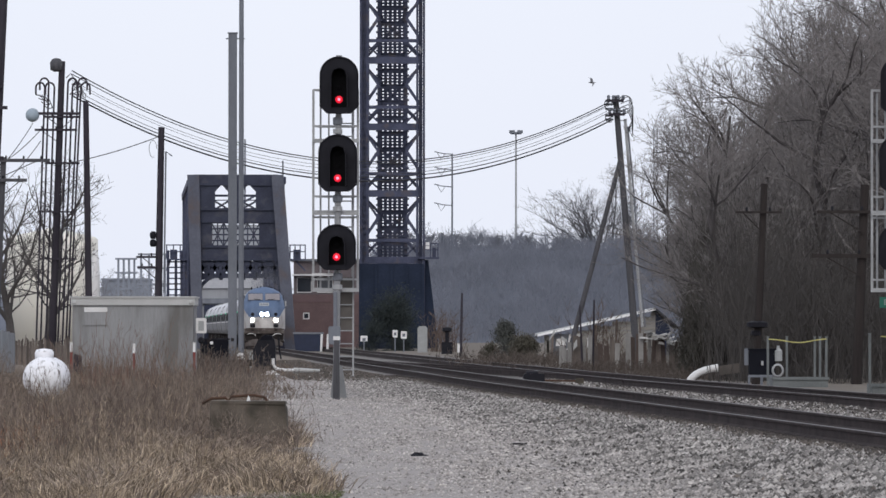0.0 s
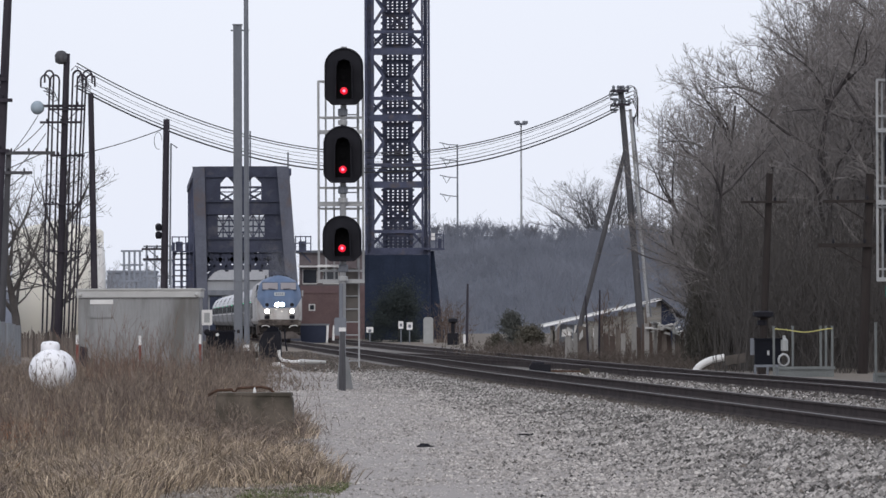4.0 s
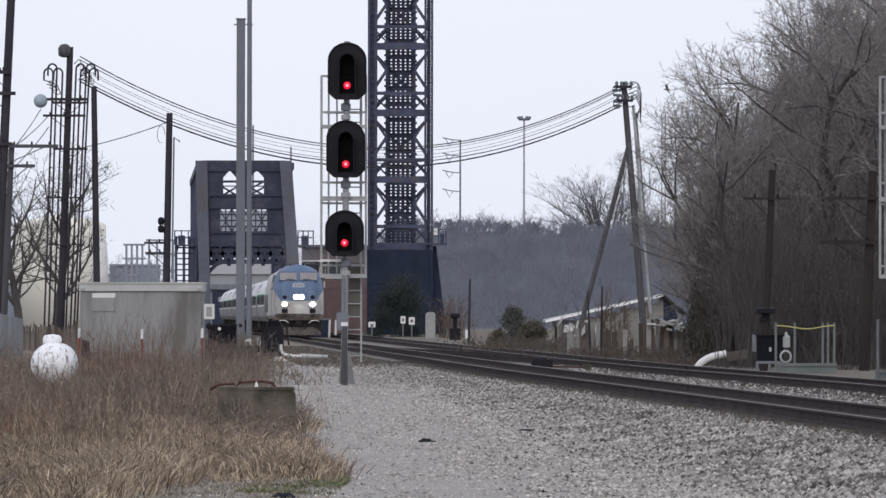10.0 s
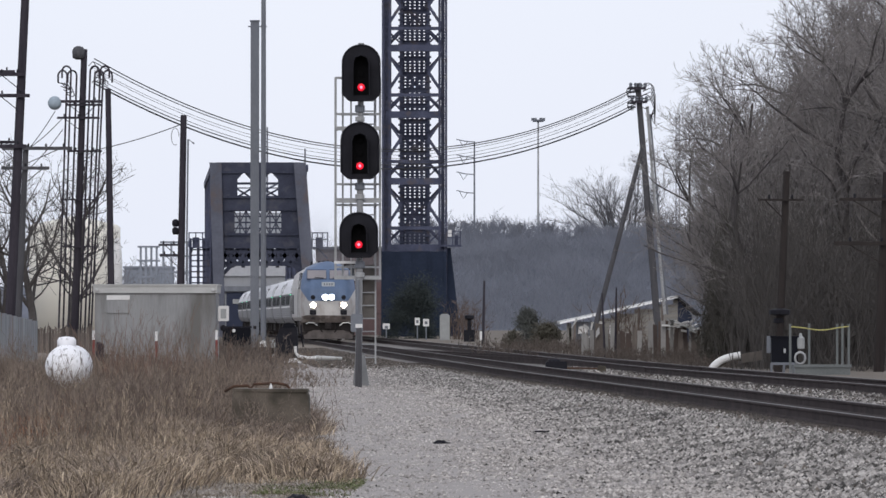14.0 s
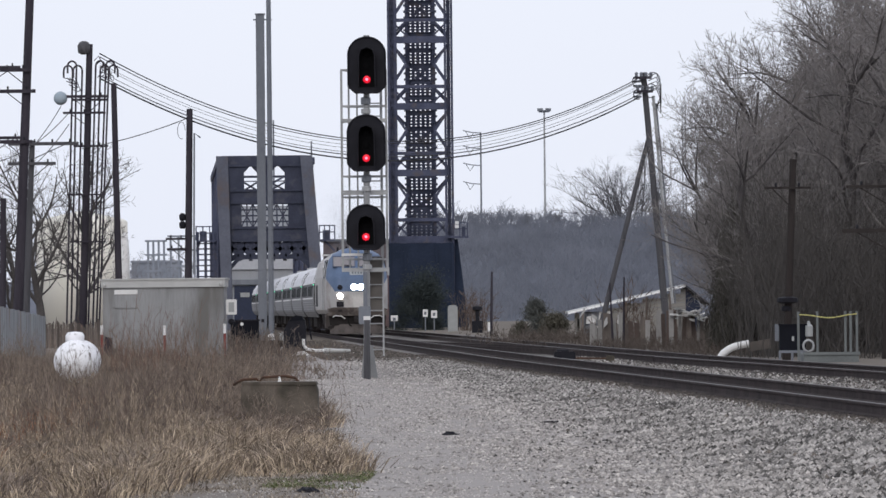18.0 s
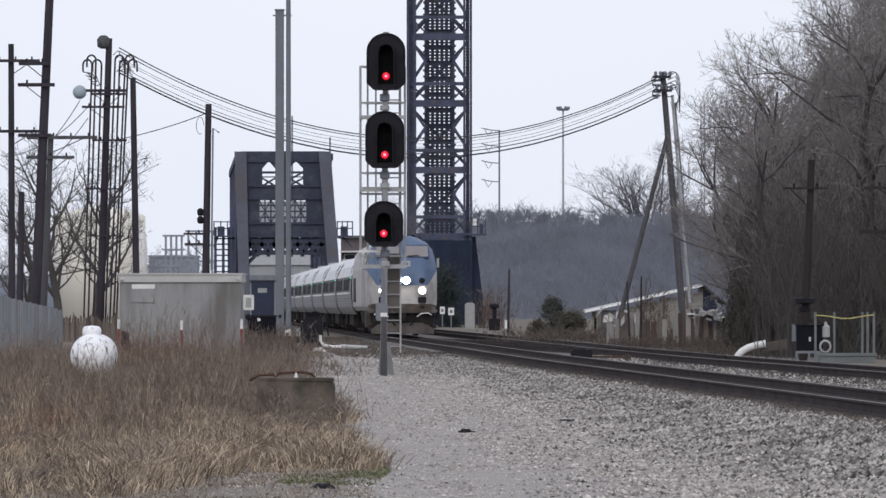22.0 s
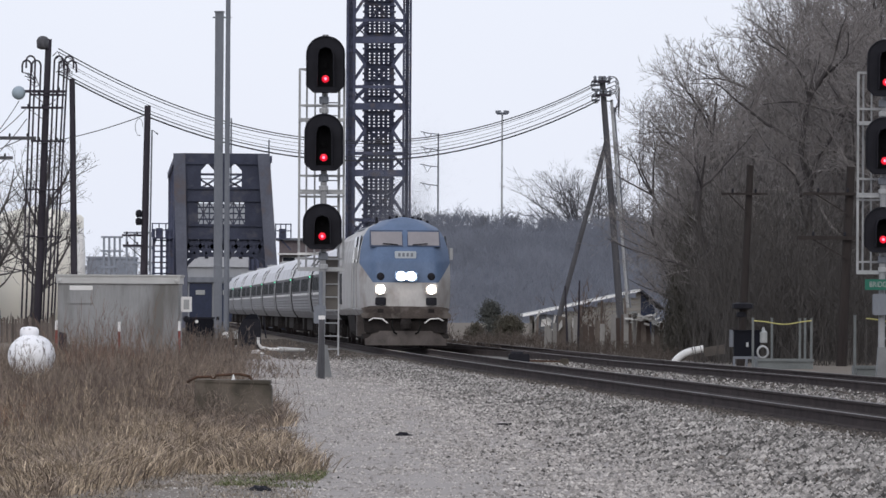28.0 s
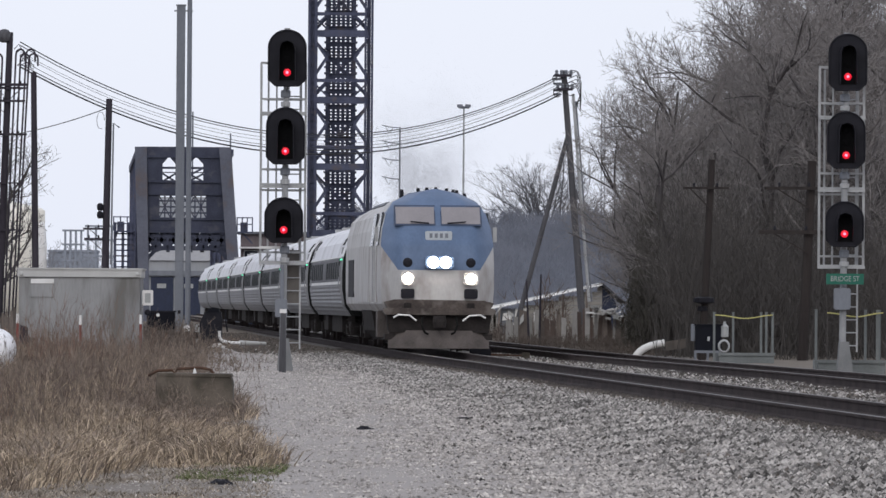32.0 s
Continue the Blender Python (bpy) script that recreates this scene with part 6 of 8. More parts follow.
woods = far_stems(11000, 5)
tagged(new("far_woods", woods.data("far_woods", HAZE_BANK_TWIG, 2, True)), "bare winter woods across the river, tinted blue-grey for haze", "woods", kind="stuff")
rng = random.Random(5)
spots = []
for i in range(180):
    x = (rng.uniform(720, 1420) - 784) * 0.0676
    spots.append((x, 684, bank_height(x) - 0.5, rng.uniform(0.9, 2.3)))
for i in range(26):
    y = rng.uniform(600, 680)
    px = rng.choice((rng.uniform(-60, 330), rng.uniform(190, 330)))
    spots.append(((px - 784) * y / 9900, y, 0, rng.uniform(5.0, 8.5)))
stuff_wood("far_trees", "bare treetops on the far skyline, tinted pale blue for haze", spots, HAZE_TWIG, (7, 4, 4), 0.02, 21)


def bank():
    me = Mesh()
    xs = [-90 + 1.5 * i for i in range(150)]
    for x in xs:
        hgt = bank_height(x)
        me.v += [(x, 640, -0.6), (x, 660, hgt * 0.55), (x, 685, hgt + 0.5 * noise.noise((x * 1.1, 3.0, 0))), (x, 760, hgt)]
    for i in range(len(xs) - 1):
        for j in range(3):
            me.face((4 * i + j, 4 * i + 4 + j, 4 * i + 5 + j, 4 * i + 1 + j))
    # haze-blue colour, darker than the stems so gaps between them look shaded
    solid("wooded_bank", me, mat("hazed_bank_scrub", (0.148, 0.160, 0.194), (0.098, 0.107, 0.131), 0.95, 0, 0.12, 1.2, 0.15, (1, 0.3, 0.12)), "wooded bank behind the bridge, tinted blue-grey for haze", "hillside", kind="structure", smooth=True)


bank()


def brush(name, label, spots, material, height, n, seed, thin=0.008, lean=0.25, splay=0.7):
    """Upright thin stems with side twigs, in one piece."""
    rng = random.Random(seed)
    tw = Twigs()
    for x, y, hs in spots:
        z = ground_z(x, y) - 0.05
        for _ in range(n):
            bx, by = x + rng.gauss(0, 0.5), y + rng.gauss(0, 0.9)
            d = Vector((rng.gauss(0, lean), rng.gauss(0, lean), 1)).normalized()
            h = height * hs * rng.uniform(0.5, 1.15)
            p = Vector((bx, by, z))
            for i in range(4):
                d = (d + Vector((rng.gauss(0, 0.12), rng.gauss(0, 0.12), 0.02))).normalized()
                q = p + d * h / 4
                tw.add(tuple(p), tuple(q), thin * (2.0 - 0.35 * i), thin * (1.65 - 0.35 * i))
                if i:
                    for _ in range(3):
                        e = (d + Vector((rng.gauss(0, splay), rng.gauss(0, splay), rng.gauss(0.1, 0.3)))).normalized()
                        tw.add(tuple(q), tuple(q + e * h * rng.uniform(0.12, 0.28)), thin, thin * 0.6)
                p = q
    ob = new(name, tw.data(name, material, 2))
    return tagged(ob, label, "brush", kind="stuff")


rng = random.Random(31)
spots = []
for i in range(520):
    y = rng.uniform(160, 235)
    px = rng.uniform(1350, 1760)
    spots.append(((px - 784) * y / 9900, y, rng.uniform(0.6, 1.2) * min(1, 0.6 + (px - 1300) / 120)))
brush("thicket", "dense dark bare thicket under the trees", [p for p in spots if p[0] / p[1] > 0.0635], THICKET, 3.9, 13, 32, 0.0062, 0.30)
edge = [p for p in spots if p[0] / p[1] <= 0.0635]
for i in range(110):
    y = rng.uniform(164, 200)
    edge.append(((rng.uniform(1328, 1450) - 784) * y / 9900, y, rng.uniform(0.7, 1.3)))
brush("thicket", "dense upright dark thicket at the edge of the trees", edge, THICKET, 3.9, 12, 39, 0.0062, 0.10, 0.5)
spots = [((rng.uniform(1000, 1262) - 784) * 206 / 9900, rng.uniform(203, 208.5), rng.uniform(0.5, 1.1)) for _ in range(46)]
brush("shed_weeds", "brown dead weeds along the plank fence", spots, SCRUB, 0.5, 12, 35, 0.007, 0.35)
spots = [((rng.uniform(855, 1250) - 784) * y / 9900, y, rng.uniform(0.5, 1.2)) for y in [rng.uniform(215, 262) for _ in range(110)]]
brush("scrub", "low dry brown scrub along the far track", spots, SCRUB, 0.62, 14, 33, 0.009, 0.4)
spots = [((rng.uniform(812, 842) - 784) * y / 9900, y, rng.uniform(0.6, 1.1)) for y in [rng.uniform(382, 392) for _ in range(8)]]
brush("rust_shrub", "rust-orange bare shrub behind the switch stand", spots, RUSTSHRUB, 2.4, 12, 36, 0.014, 0.25)
spots = [((px - 784 + rng.gauss(0, 4)) * 214 / 9900, 214 + rng.uniform(-2, 2), h) for px, h in ((1085, 0.9), (1088, 0.7), (1106, 1.0), (1110, 0.85), (1116, 0.95), (1122, 0.8), (1130, 0.6), (1068, 0.5), (1142, 0.5))]
brush("dead_stalks", "tall rust-brown dead stalks before the shed", spots, RUSTSHRUB, 2.6, 5, 37, 0.012, 0.10)
spots = [((rng.uniform(985, 1345) - 784) * y / 9900, y, rng.uniform(0.4, 1.2)) for y in [rng.uniform(168, 204) for _ in range(150)]]
spots = [p for p in spots if p[0] - track_x(p[1]) > FAR_TRACK + 2.0]
brush("trackside_weeds", "matted grey-brown dead weeds beyond the far track", spots, SCRUB, 0.42, 16, 38, 0.006, 0.6)
spots = [((rng.uniform(380, 470) - 784) * y / 9900, y, rng.uniform(0.6, 1.2)) for y in [rng.uniform(150, 215) for _ in range(42)]]
brush("scrub", "low dry brown scrub beside the poles", spots, SCRUB, 0.75, 12, 34, 0.009)


def evergreen(name, label, x, y, z, w, h, seed, leaf=EVERGREEN, n=9000):
    """A rounded bush of uneven leafy clumps."""
    rng = random.Random(seed)
    tw = Twigs()
    clumps = []
    for i in range(26):
        v, a = rng.random() ** 0.9, rng.uniform(0, 2 * math.pi)
        r = w * math.sqrt(max(0.05, 1 - v ** 2.2)) * rng.uniform(0.2, 0.85)
        clumps.append((Vector((r * math.cos(a), r * math.sin(a) * 0.8, h * v * rng.uniform(0.75, 0.98))), w * rng.uniform(0.14, 0.26)))
    for i in range(n):
        c, k = rng.choice(clumps)
        p = c + Vector((rng.gauss(0, k), rng.gauss(0, k), rng.gauss(0, k * 0.8)))
        p.z = max(0.05, p.z)
        d = Vector((rng.gauss(0, 1), rng.gauss(0, 1), rng.gauss(0.5, 0.8))).normalized()
        tw.add(tuple(p), tuple(p + d * rng.uniform(0.08, 0.2)), 0.02, 0.008)
    t = thing(name, label, "bush", pose(x, y, z), group="bushes")
    part("stem", Mesh().tube((0, 0, -0.3), (0, 0, h * 0.5), 0.08, 0.04, 7), BARK, t)
    part("crown", tw.data("crown", leaf), None, t)
    return t


evergreen("bush", "dark green bush in front of the tower base", -1.95, 400, -0.3, 2.3, 4.3, 1, n=16000)
evergreen("bush", "dark green shrub in the scrub", 4.05, 268, -0.3, 0.8, 2.15, 2, SHRUB, 4200)
evergreen("bush", "dull olive shrub in the scrub", 4.95, 266, -0.3, 0.85, 1.3, 3, OLIVE, 3600)
evergreen("bush", "dull olive shrub in the scrub", 3.4, 270, -0.3, 0.6, 0.95, 4, OLIVE, 2400)
VINE = mat("dark_dead_vines", (0.094, 0.088, 0.077), (0.060, 0.056, 0.050), 0.95, 0, 1, 10, island=0.4, spec=0.1)


def vine_clad_trunk(x, y, w, h, seed):
    """A leaning bare trunk with hanging tangles of dead vine at uneven heights."""
    rng = random.Random(seed)
    t = thing("vine_clad_trunk", "leaning bare trunk with hanging dead vines at the thicket edge", "tree", pose(x, y, -0.3), group="vine-clad trunks")
    lx = rng.uniform(-0.3, 0.5)
    part("trunk", Mesh().tube((0, 0, -0.3), (lx, 0, h), 0.085, 0.03, 7), BARK, t)
    tw = Twigs()
    clumps = [(rng.uniform(0.05, 1.0), rng.uniform(0, 6.28), rng.uniform(0.5, 1.2)) for _ in range(24)]
    for i in range(7000):
        v, a, k = rng.choice(clumps)
        r = w * k * (1.1 - 0.6 * v)
        c = Vector((lx * v + math.cos(a) * r * 0.6, math.sin(a) * r * 0.6, h * v))
        p = c + Vector((rng.gauss(0, r * 0.42), rng.gauss(0, r * 0.42), rng.gauss(0, 0.34)))
        d = Vector((rng.gauss(0, 0.45), rng.gauss(0, 0.45), rng.choice((-1, -1, 1)) * rng.uniform(0.3, 1.2))).normalized()
        p.z = max(0.35, p.z)
        tw.add(tuple(p), tuple(p + d * rng.uniform(0.12, 0.34)), 0.012, 0.006)
    part("vines", tw.data("vines", VINE), None, t)


for x, y, w, h, seed in ((8.95, 184, 0.5, 4.4, 6), (9.35, 181, 0.6, 3.6, 7), (9.8, 186, 0.65, 5.4, 8), (10.3, 183, 0.65, 4.6, 9), (10.9, 181, 0.7, 4.0, 10), (11.5, 184, 0.7, 4.8, 12)):
    vine_clad_trunk(x, y, w, h, seed)


def grass_blades(name, label, material, x, y, z, h, lean, w, az, rng):
    """Flat bent blades, all in one piece."""
    n = len(x)
    c, s = np.cos(az), np.sin(az)
    v = np.zeros((n, 5, 3))
    v[:, 0] = np.stack([x - w, y, z], 1)
    v[:, 1] = np.stack([x + w, y, z], 1)
    v[:, 2] = np.stack([x + w * 0.8 + c * lean * 0.35, y + s * lean * 0.35, z + h * 0.6], 1)
    v[:, 3] = np.stack([x - w * 0.8 + c * lean * 0.35, y + s * lean * 0.35, z + h * 0.6], 1)
    v[:, 4] = np.stack([x + c * lean, y + s * lean, z + h * (1 - 0.25 * np.minimum(1, lean / np.maximum(h, 0.01)))], 1)
    base = np.arange(n)[:, None] * 5
    me = bpy.data.meshes.new(name)
    faces = [tuple(r) for r in (base + np.array([[0, 1, 2, 3]])).tolist()] + [tuple(r) for r in (base + np.array([[3, 2, 4]])).tolist()]
    me.from_pydata(v.reshape(-1, 3).tolist(), [], faces)
    me.materials.append(material)
    return tagged(new(name, me), label, "grass", kind="stuff")


def grass_field():
    """Dry grass in tufts of many sizes, straw near the path, brown further in."""
    rng = np.random.default_rng(7)
    tufts = 7000
    ty = 44 + 104 * rng.random(tufts) ** 1.25
    left = -8.32 / 100 * ty
    right = np.array([field_edge(float(b)) for b in ty]) + 0.1
    tx = left + (right - left) * rng.random(tufts)
    big = np.array([noise.noise((float(a) * 0.8, float(b) * 0.22, 2.0)) for a, b in zip(tx, ty)])
    big = big + 0.45 * ((tx > right - 1.0) & (ty > 61) & (ty < 92))
    edge = 49.6 + 8.9 * np.clip((tx + 3.3) / 0.9, 0, 1) + 2.5 * np.array([noise.noise((float(a) * 0.9, 6.0, 1.0)) for a in tx])
    near = np.clip((ty - edge) / 3.0, 0, 1)
    size = np.clip(0.75 + 1.2 * big + rng.normal(0, 0.22, tufts), 0.22, 1.6) * np.clip(0.62 + (right - tx) * 0.5, 0.55, 1.0) * (0.30 + 0.70 * near)
    tank = np.exp(-((tx - -7.59) / 0.5) ** 2) * np.clip((ty - 98) / 8, 0, 1) * (ty < 117)
    size *= 1 - 0.62 * tank
    size *= np.where((tx > -2.95) & (tx < -1.95) & (ty > 76) & (ty < 88.2), 0.45, 1.0)
    keep = (rng.random(tufts) < 0.62 + 1.2 * big) & (rng.random(tufts) < 0.12 + 0.88 * near)
    tx, ty, size, big = tx[keep], ty[keep], size[keep], big[keep]
    per = 34
    k = len(tx)
    n = k * per
    sp = np.repeat(0.05 + 0.13 * size, per)
    az = rng.random(n) * 2 * np.pi
    rad = np.abs(rng.normal(0, 1, n)) * sp
    x = np.repeat(tx, per) + np.cos(az) * rad
    y = np.repeat(ty, per) + np.sin(az) * rad * 1.6
    deep = np.repeat(np.clip((ty - 78) / 40, 0, 1), per)
    h = np.repeat(size, per) * (0.30 + 0.26 * deep) * rng.uniform(0.35, 1.2, n)
    z = np.repeat(np.array([ground_z(float(a), float(b)) for a, b in zip(tx, ty)]), per) - 0.03
    lean = (0.25 * rad / np.maximum(sp, 0.01) + np.abs(rng.normal(0, 0.42, n)) + np.repeat(np.abs(rng.normal(0, 0.35, k)), per)) * h
    w = rng.uniform(0.003, 0.0065, n)
    patch = np.array([noise.noise((float(a) * 0.6, float(b) * 0.12, 9.0)) for a, b in zip(tx, ty)])
    brown = np.repeat(rng.random(k) < 0.36 + 0.60 * np.clip((ty - 72) / 24, 0, 1) + 0.9 * patch, per) | (rng.random(n) < 0.14)
    rust = np.repeat((rng.random(k) < 1.1 * np.exp(-((tx - -6.15) / 0.6) ** 2 - ((ty - 79) / 12) ** 2)), per) & (rng.random(n) < 0.8)
    az = np.where(rng.random(n) < 0.5, az + rng.normal(0, 0.5, n), np.repeat(rng.random(k) * 2 * np.pi, per) + rng.normal(0, 0.5, n))
    for nm, sel, m, lab in (("dry_grass", ~brown & ~rust, GRASS, "matted straw-coloured dry grass"), ("dead_weeds", brown & ~rust, WEED, "dead grey-brown weeds in the grass"),
                            ("rust_weeds", rust, RUSTWEED, "rust-orange dead weeds in the grass")):
        grass_blades(nm, lab, m, x[sel], y[sel], z[sel], h[sel], lean[sel], w[sel], az[sel], rng)
    # low matted litter and a faint green fringe at the near edge
    for nm, lab, m, count, y0, y1, hh in (("grass_litter", "flat grey-brown grass litter on the soil", LITTER, 36000, 43.5, 66, 0.045), ("green_grass", "thin pale green new grass along the edge", GREENGRASS, 6000, 56, 62, 0.045)):
        yy = rng.uniform(y0, y1, count)
        rr = np.array([field_edge(float(b)) for b in yy]) + 0.25
        xx = rr - (1.0 if nm == "green_grass" else 4.4) * rng.random(count) ** (1.0 if nm == "green_grass" else 0.9)
        pt = np.array([noise.noise((float(a) * 1.6, float(b) * 0.5, 4.0 if nm == "green_grass" else 12.0)) for a, b in zip(xx, yy)])
        s = rng.random(count) < (0.35 if nm == "green_grass" else 0.62) + 1.5 * pt
        xx, yy = xx[s], yy[s]
        c = len(xx)
        zz = np.array([ground_z(float(a), float(b)) for a, b in zip(xx, yy)]) - 0.008
        hv = hh * rng.uniform(0.4, 1.3, c)
        grass_blades(nm, lab, m, xx, yy, zz, hv, hv * rng.uniform(0.5, 2.2, c), rng.uniform(0.003, 0.007, c), rng.random(c) * 2 * np.pi, rng)


grass_field()

rng = random.Random(41)
spots = []
for i in range(150):
    y = rng.uniform(96, 142)
    x0, x1 = -8.32 / 100 * y, field_edge(y) - 0.5
    x = x0 + (x1 - x0) * rng.random()
    if y < 118 and abs(x * 118 / y - -7.93) < 0.75:
        continue
    spots.append((x, y, rng.uniform(0.5, 1.1)))
brush("tall_weeds", "tall thin dead weeds in front of the equipment house", spots, WEED, 1.0, 11, 42, 0.003, 0.16, 0.32)
for count, y0, y1, hh, lab, m, sd in ((120, 66, 98, 0.72, "wispy grey-brown dead weeds rising from the grass", WEED, 44), (46, 62, 92, 0.62, "pale straw-coloured seed stalks in the grass", GRASS, 45), (40, 70, 100, 0.85, "rust-brown wispy weeds in the grass", RUSTSHRUB, 46)):
    spots = []
    for i in range(count):
        y = rng.uniform(y0, y1)
        left, right = -8.32 / 100 * y, field_edge(y) - 0.35
        x = left + (right - left) * rng.random()
        if abs(x + 2.69) < 1.0 and y < 89:
            continue
        spots.append((x, y, rng.uniform(0.5, 1.15) * min(1.0, 0.55 + 0.4 * (right - x))))
    brush("wispy_weeds", lab, spots, m, hh, 15, sd, 0.0025, 0.22, 0.32)
spots = [(-6.26 + rng.gauss(0, 0.5), rng.uniform(112, 140), rng.uniform(0.8, 1.2)) for _ in range(14)]
edge_spots = [(-3.35 + 0.5 * rng.random(), rng.uniform(83.5, 87.3), rng.uniform(0.5, 1.1)) for _ in range(9)] + [(-3.1 + 0.5 * rng.random(), rng.uniform(83.5, 86.5), rng.uniform(0.3, 0.55)) for _ in range(5)]
brush("wispy_weeds", "grey-brown dead weeds leaning on the concrete block", edge_spots, WEED, 0.62, 10, 47, 0.003, 0.35)
brush("red_weeds", "tall rust-red dead weed stalks", spots, mat("rust_red_weed", (0.19, 0.118, 0.088), (0.115, 0.080, 0.066), 0.95, island=0.35), 1.35, 14, 43, 0.0032, 0.14, 0.3)

spots = []
rng = random.Random(51)
for i in range(70):
    y = rng.uniform(128, 215)
    e = field_edge(min(y, 185))
    spots.append((e + rng.uniform(-0.6, 0.9), y, rng.uniform(0.4, 1.1)))
brush("path_weeds", "low dead weeds along the edge of the path", spots, WEED, 0.42, 14, 52, 0.005, 0.5)

# ---- beside the far track ----
def make_platform(px_posts, x0, x1, y, zbase, ztop, chain):
    t = thing("work_platform", "grey steel work platform with posts and a yellow chain", "platform", pose(0, 0, 0), group="work platforms")
    part("deck", Mesh().box(x0, x1, y, y + 1.6, zbase - 0.35, zbase + 0.22), POST_GREY, t)
    part("deck_edge", Mesh().box(x0 - 0.03, x1 + 0.03, y - 0.04, y, zbase + 0.16, zbase + 0.24), POST_GREY, t)
    for i, x in enumerate(px_posts):
        yy = y + (0.05 if i % 2 == 0 else 1.3)
        p = part("post", Mesh().box(x - 0.03, x + 0.03, yy, yy + 0.06, zbase, ztop, bevel=0.01), POST_GREY, t)
        part("post_cap", Mesh().box(x - 0.04, x + 0.04, yy - 0.01, yy + 0.07, ztop, ztop + 0.02), POST_GREY, p)
    pts = []
    a, b = chain
    for i in range(13):
        u = i / 12
        pts.append((a + (b - a) * u, y - 0.02, ztop - 0.06 - 0.14 * 4 * u * (1 - u) * 0.5 + 0.02 * math.sin(9 * u)))
    part("chain", Mesh().path(pts, 0.018, 6), YELLOW, t, "yellow chain")
    return t


make_platform([9.34, 9.93, 10.60, 10.83, 10.91], 9.47, 10.95, 150, -0.18, 1.13, (9.36, 10.91))
make_platform([10.63, 11.91, 12.08, 12.24], 10.68, 12.27, 132, -0.18, 1.23, (10.88, 12.21))

dc = thing("dark_cabinet", "dark steel track cabinet on a pale frame", "cabinet", pose(9.37, 153, 0))
part("body", Mesh().box(-0.36, 0.36, 0, 0.5, 0.09, 0.78, bevel=0.03), CABINET_DARK, dc)
part("lid", Mesh().box(-0.39, 0.39, -0.03, 0.53, 0.77, 0.81), CABINET_DARK, dc)
part("hasp", Mesh().box(-0.03, 0.03, -0.03, 0, 0.35, 0.47), GALV, dc)
for x in (-0.36, -0.02, 0.33):
    part("leg", Mesh().box(x - 0.03, x + 0.03, 0.0, 0.06, -0.4, 0.07), GALV_DARK, dc)
part("stand_rail", Mesh().box(-0.38, 0.38, -0.01, 0.07, 0.02, 0.09), GALV_DARK, dc)
part("side_panel", Mesh().box(-0.47, -0.37, 0.1, 0.4, 0.35, 0.81), GALV_DARK, dc, "grey side panel")
part("air_cylinder", Mesh().lathe([(0.02, 0.46), (0.11, 0.47), (0.11, 0.75), (0.05, 0.81), (0.03, 0.89)], 14, (0.44, 0.05, 0)), CABINET, dc, "pale grey cylinder")
ring = Mesh()
for k in range(2):
    pts = [(0.42 + (0.15 - 0.02 * k) * math.cos(a), -0.04 - 0.03 * k, 0.21 + (0.17 - 0.02 * k) * math.sin(a)) for a in [2 * math.pi * i / 20 for i in range(21)]]
    ring.path(pts, 0.022, 6)
part("hose_coil", ring, GALV, dc, "coiled grey hose")

el = thing("white_elbow_pipe", "white drain pipe bending into the ground", "pipe", pose(7.77, 162, 0))
pts = [(0.84 - 0.84 * math.sin(math.radians(a)) ** 1.15, 0, -0.36 + 0.57 * math.cos(math.radians(a)) ** 0.9) for a in (2, 10, 20, 30, 40, 50, 60, 70, 80, 89)][::-1]
part("bend", Mesh().path(pts, 0.105, 18), WHITE, el, smooth=True)
part("collar", Mesh().tube((0.80, 0, 0.21), (0.88, 0, 0.22), 0.115, n=14), WHITE, el)
part("outlet", Mesh().prism([(0.88, -0.00), (1.5, 0.09), (1.5, 0.36), (0.88, 0.26)], -0.15, 0.2), mat("tan_sheet", (0.115, 0.10, 0.09), (0.07, 0.062, 0.056), 0.85), el, "dull tan duct")

wood_pole("utility_pole", "dark wooden pole with a crossarm before the thicket", (9.48, -0.4), (9.74, 5.45), 158, 0.112, CREOSOTE, arms=((4.64, -0.8, 0.5, 0.06),))
part("collar", Mesh().lathe([(0.14, 0), (0.30, 0.04), (0.30, 0.16), (0.14, 0.2)], 12, (9.53, 157.9, 1.37)), BLACK, solid("pole_band", Mesh().lathe([(0.135, 0), (0.15, 0.02), (0.15, 0.12), (0.135, 0.14)], 12, (9.51, 158, 1.16)), BLACK, "dark iron band round the pole", "pole band"))
wood_pole("utility_pole", "dark leaning wooden pole with a crossarm in the thicket", (12.09, -0.4), (12.34, 5.35), 155, 0.14, CREOSOTE, arms=((4.59, -1.3, 0.35, 0.08), (3.37, -1.4, 0.35, 0.11)))


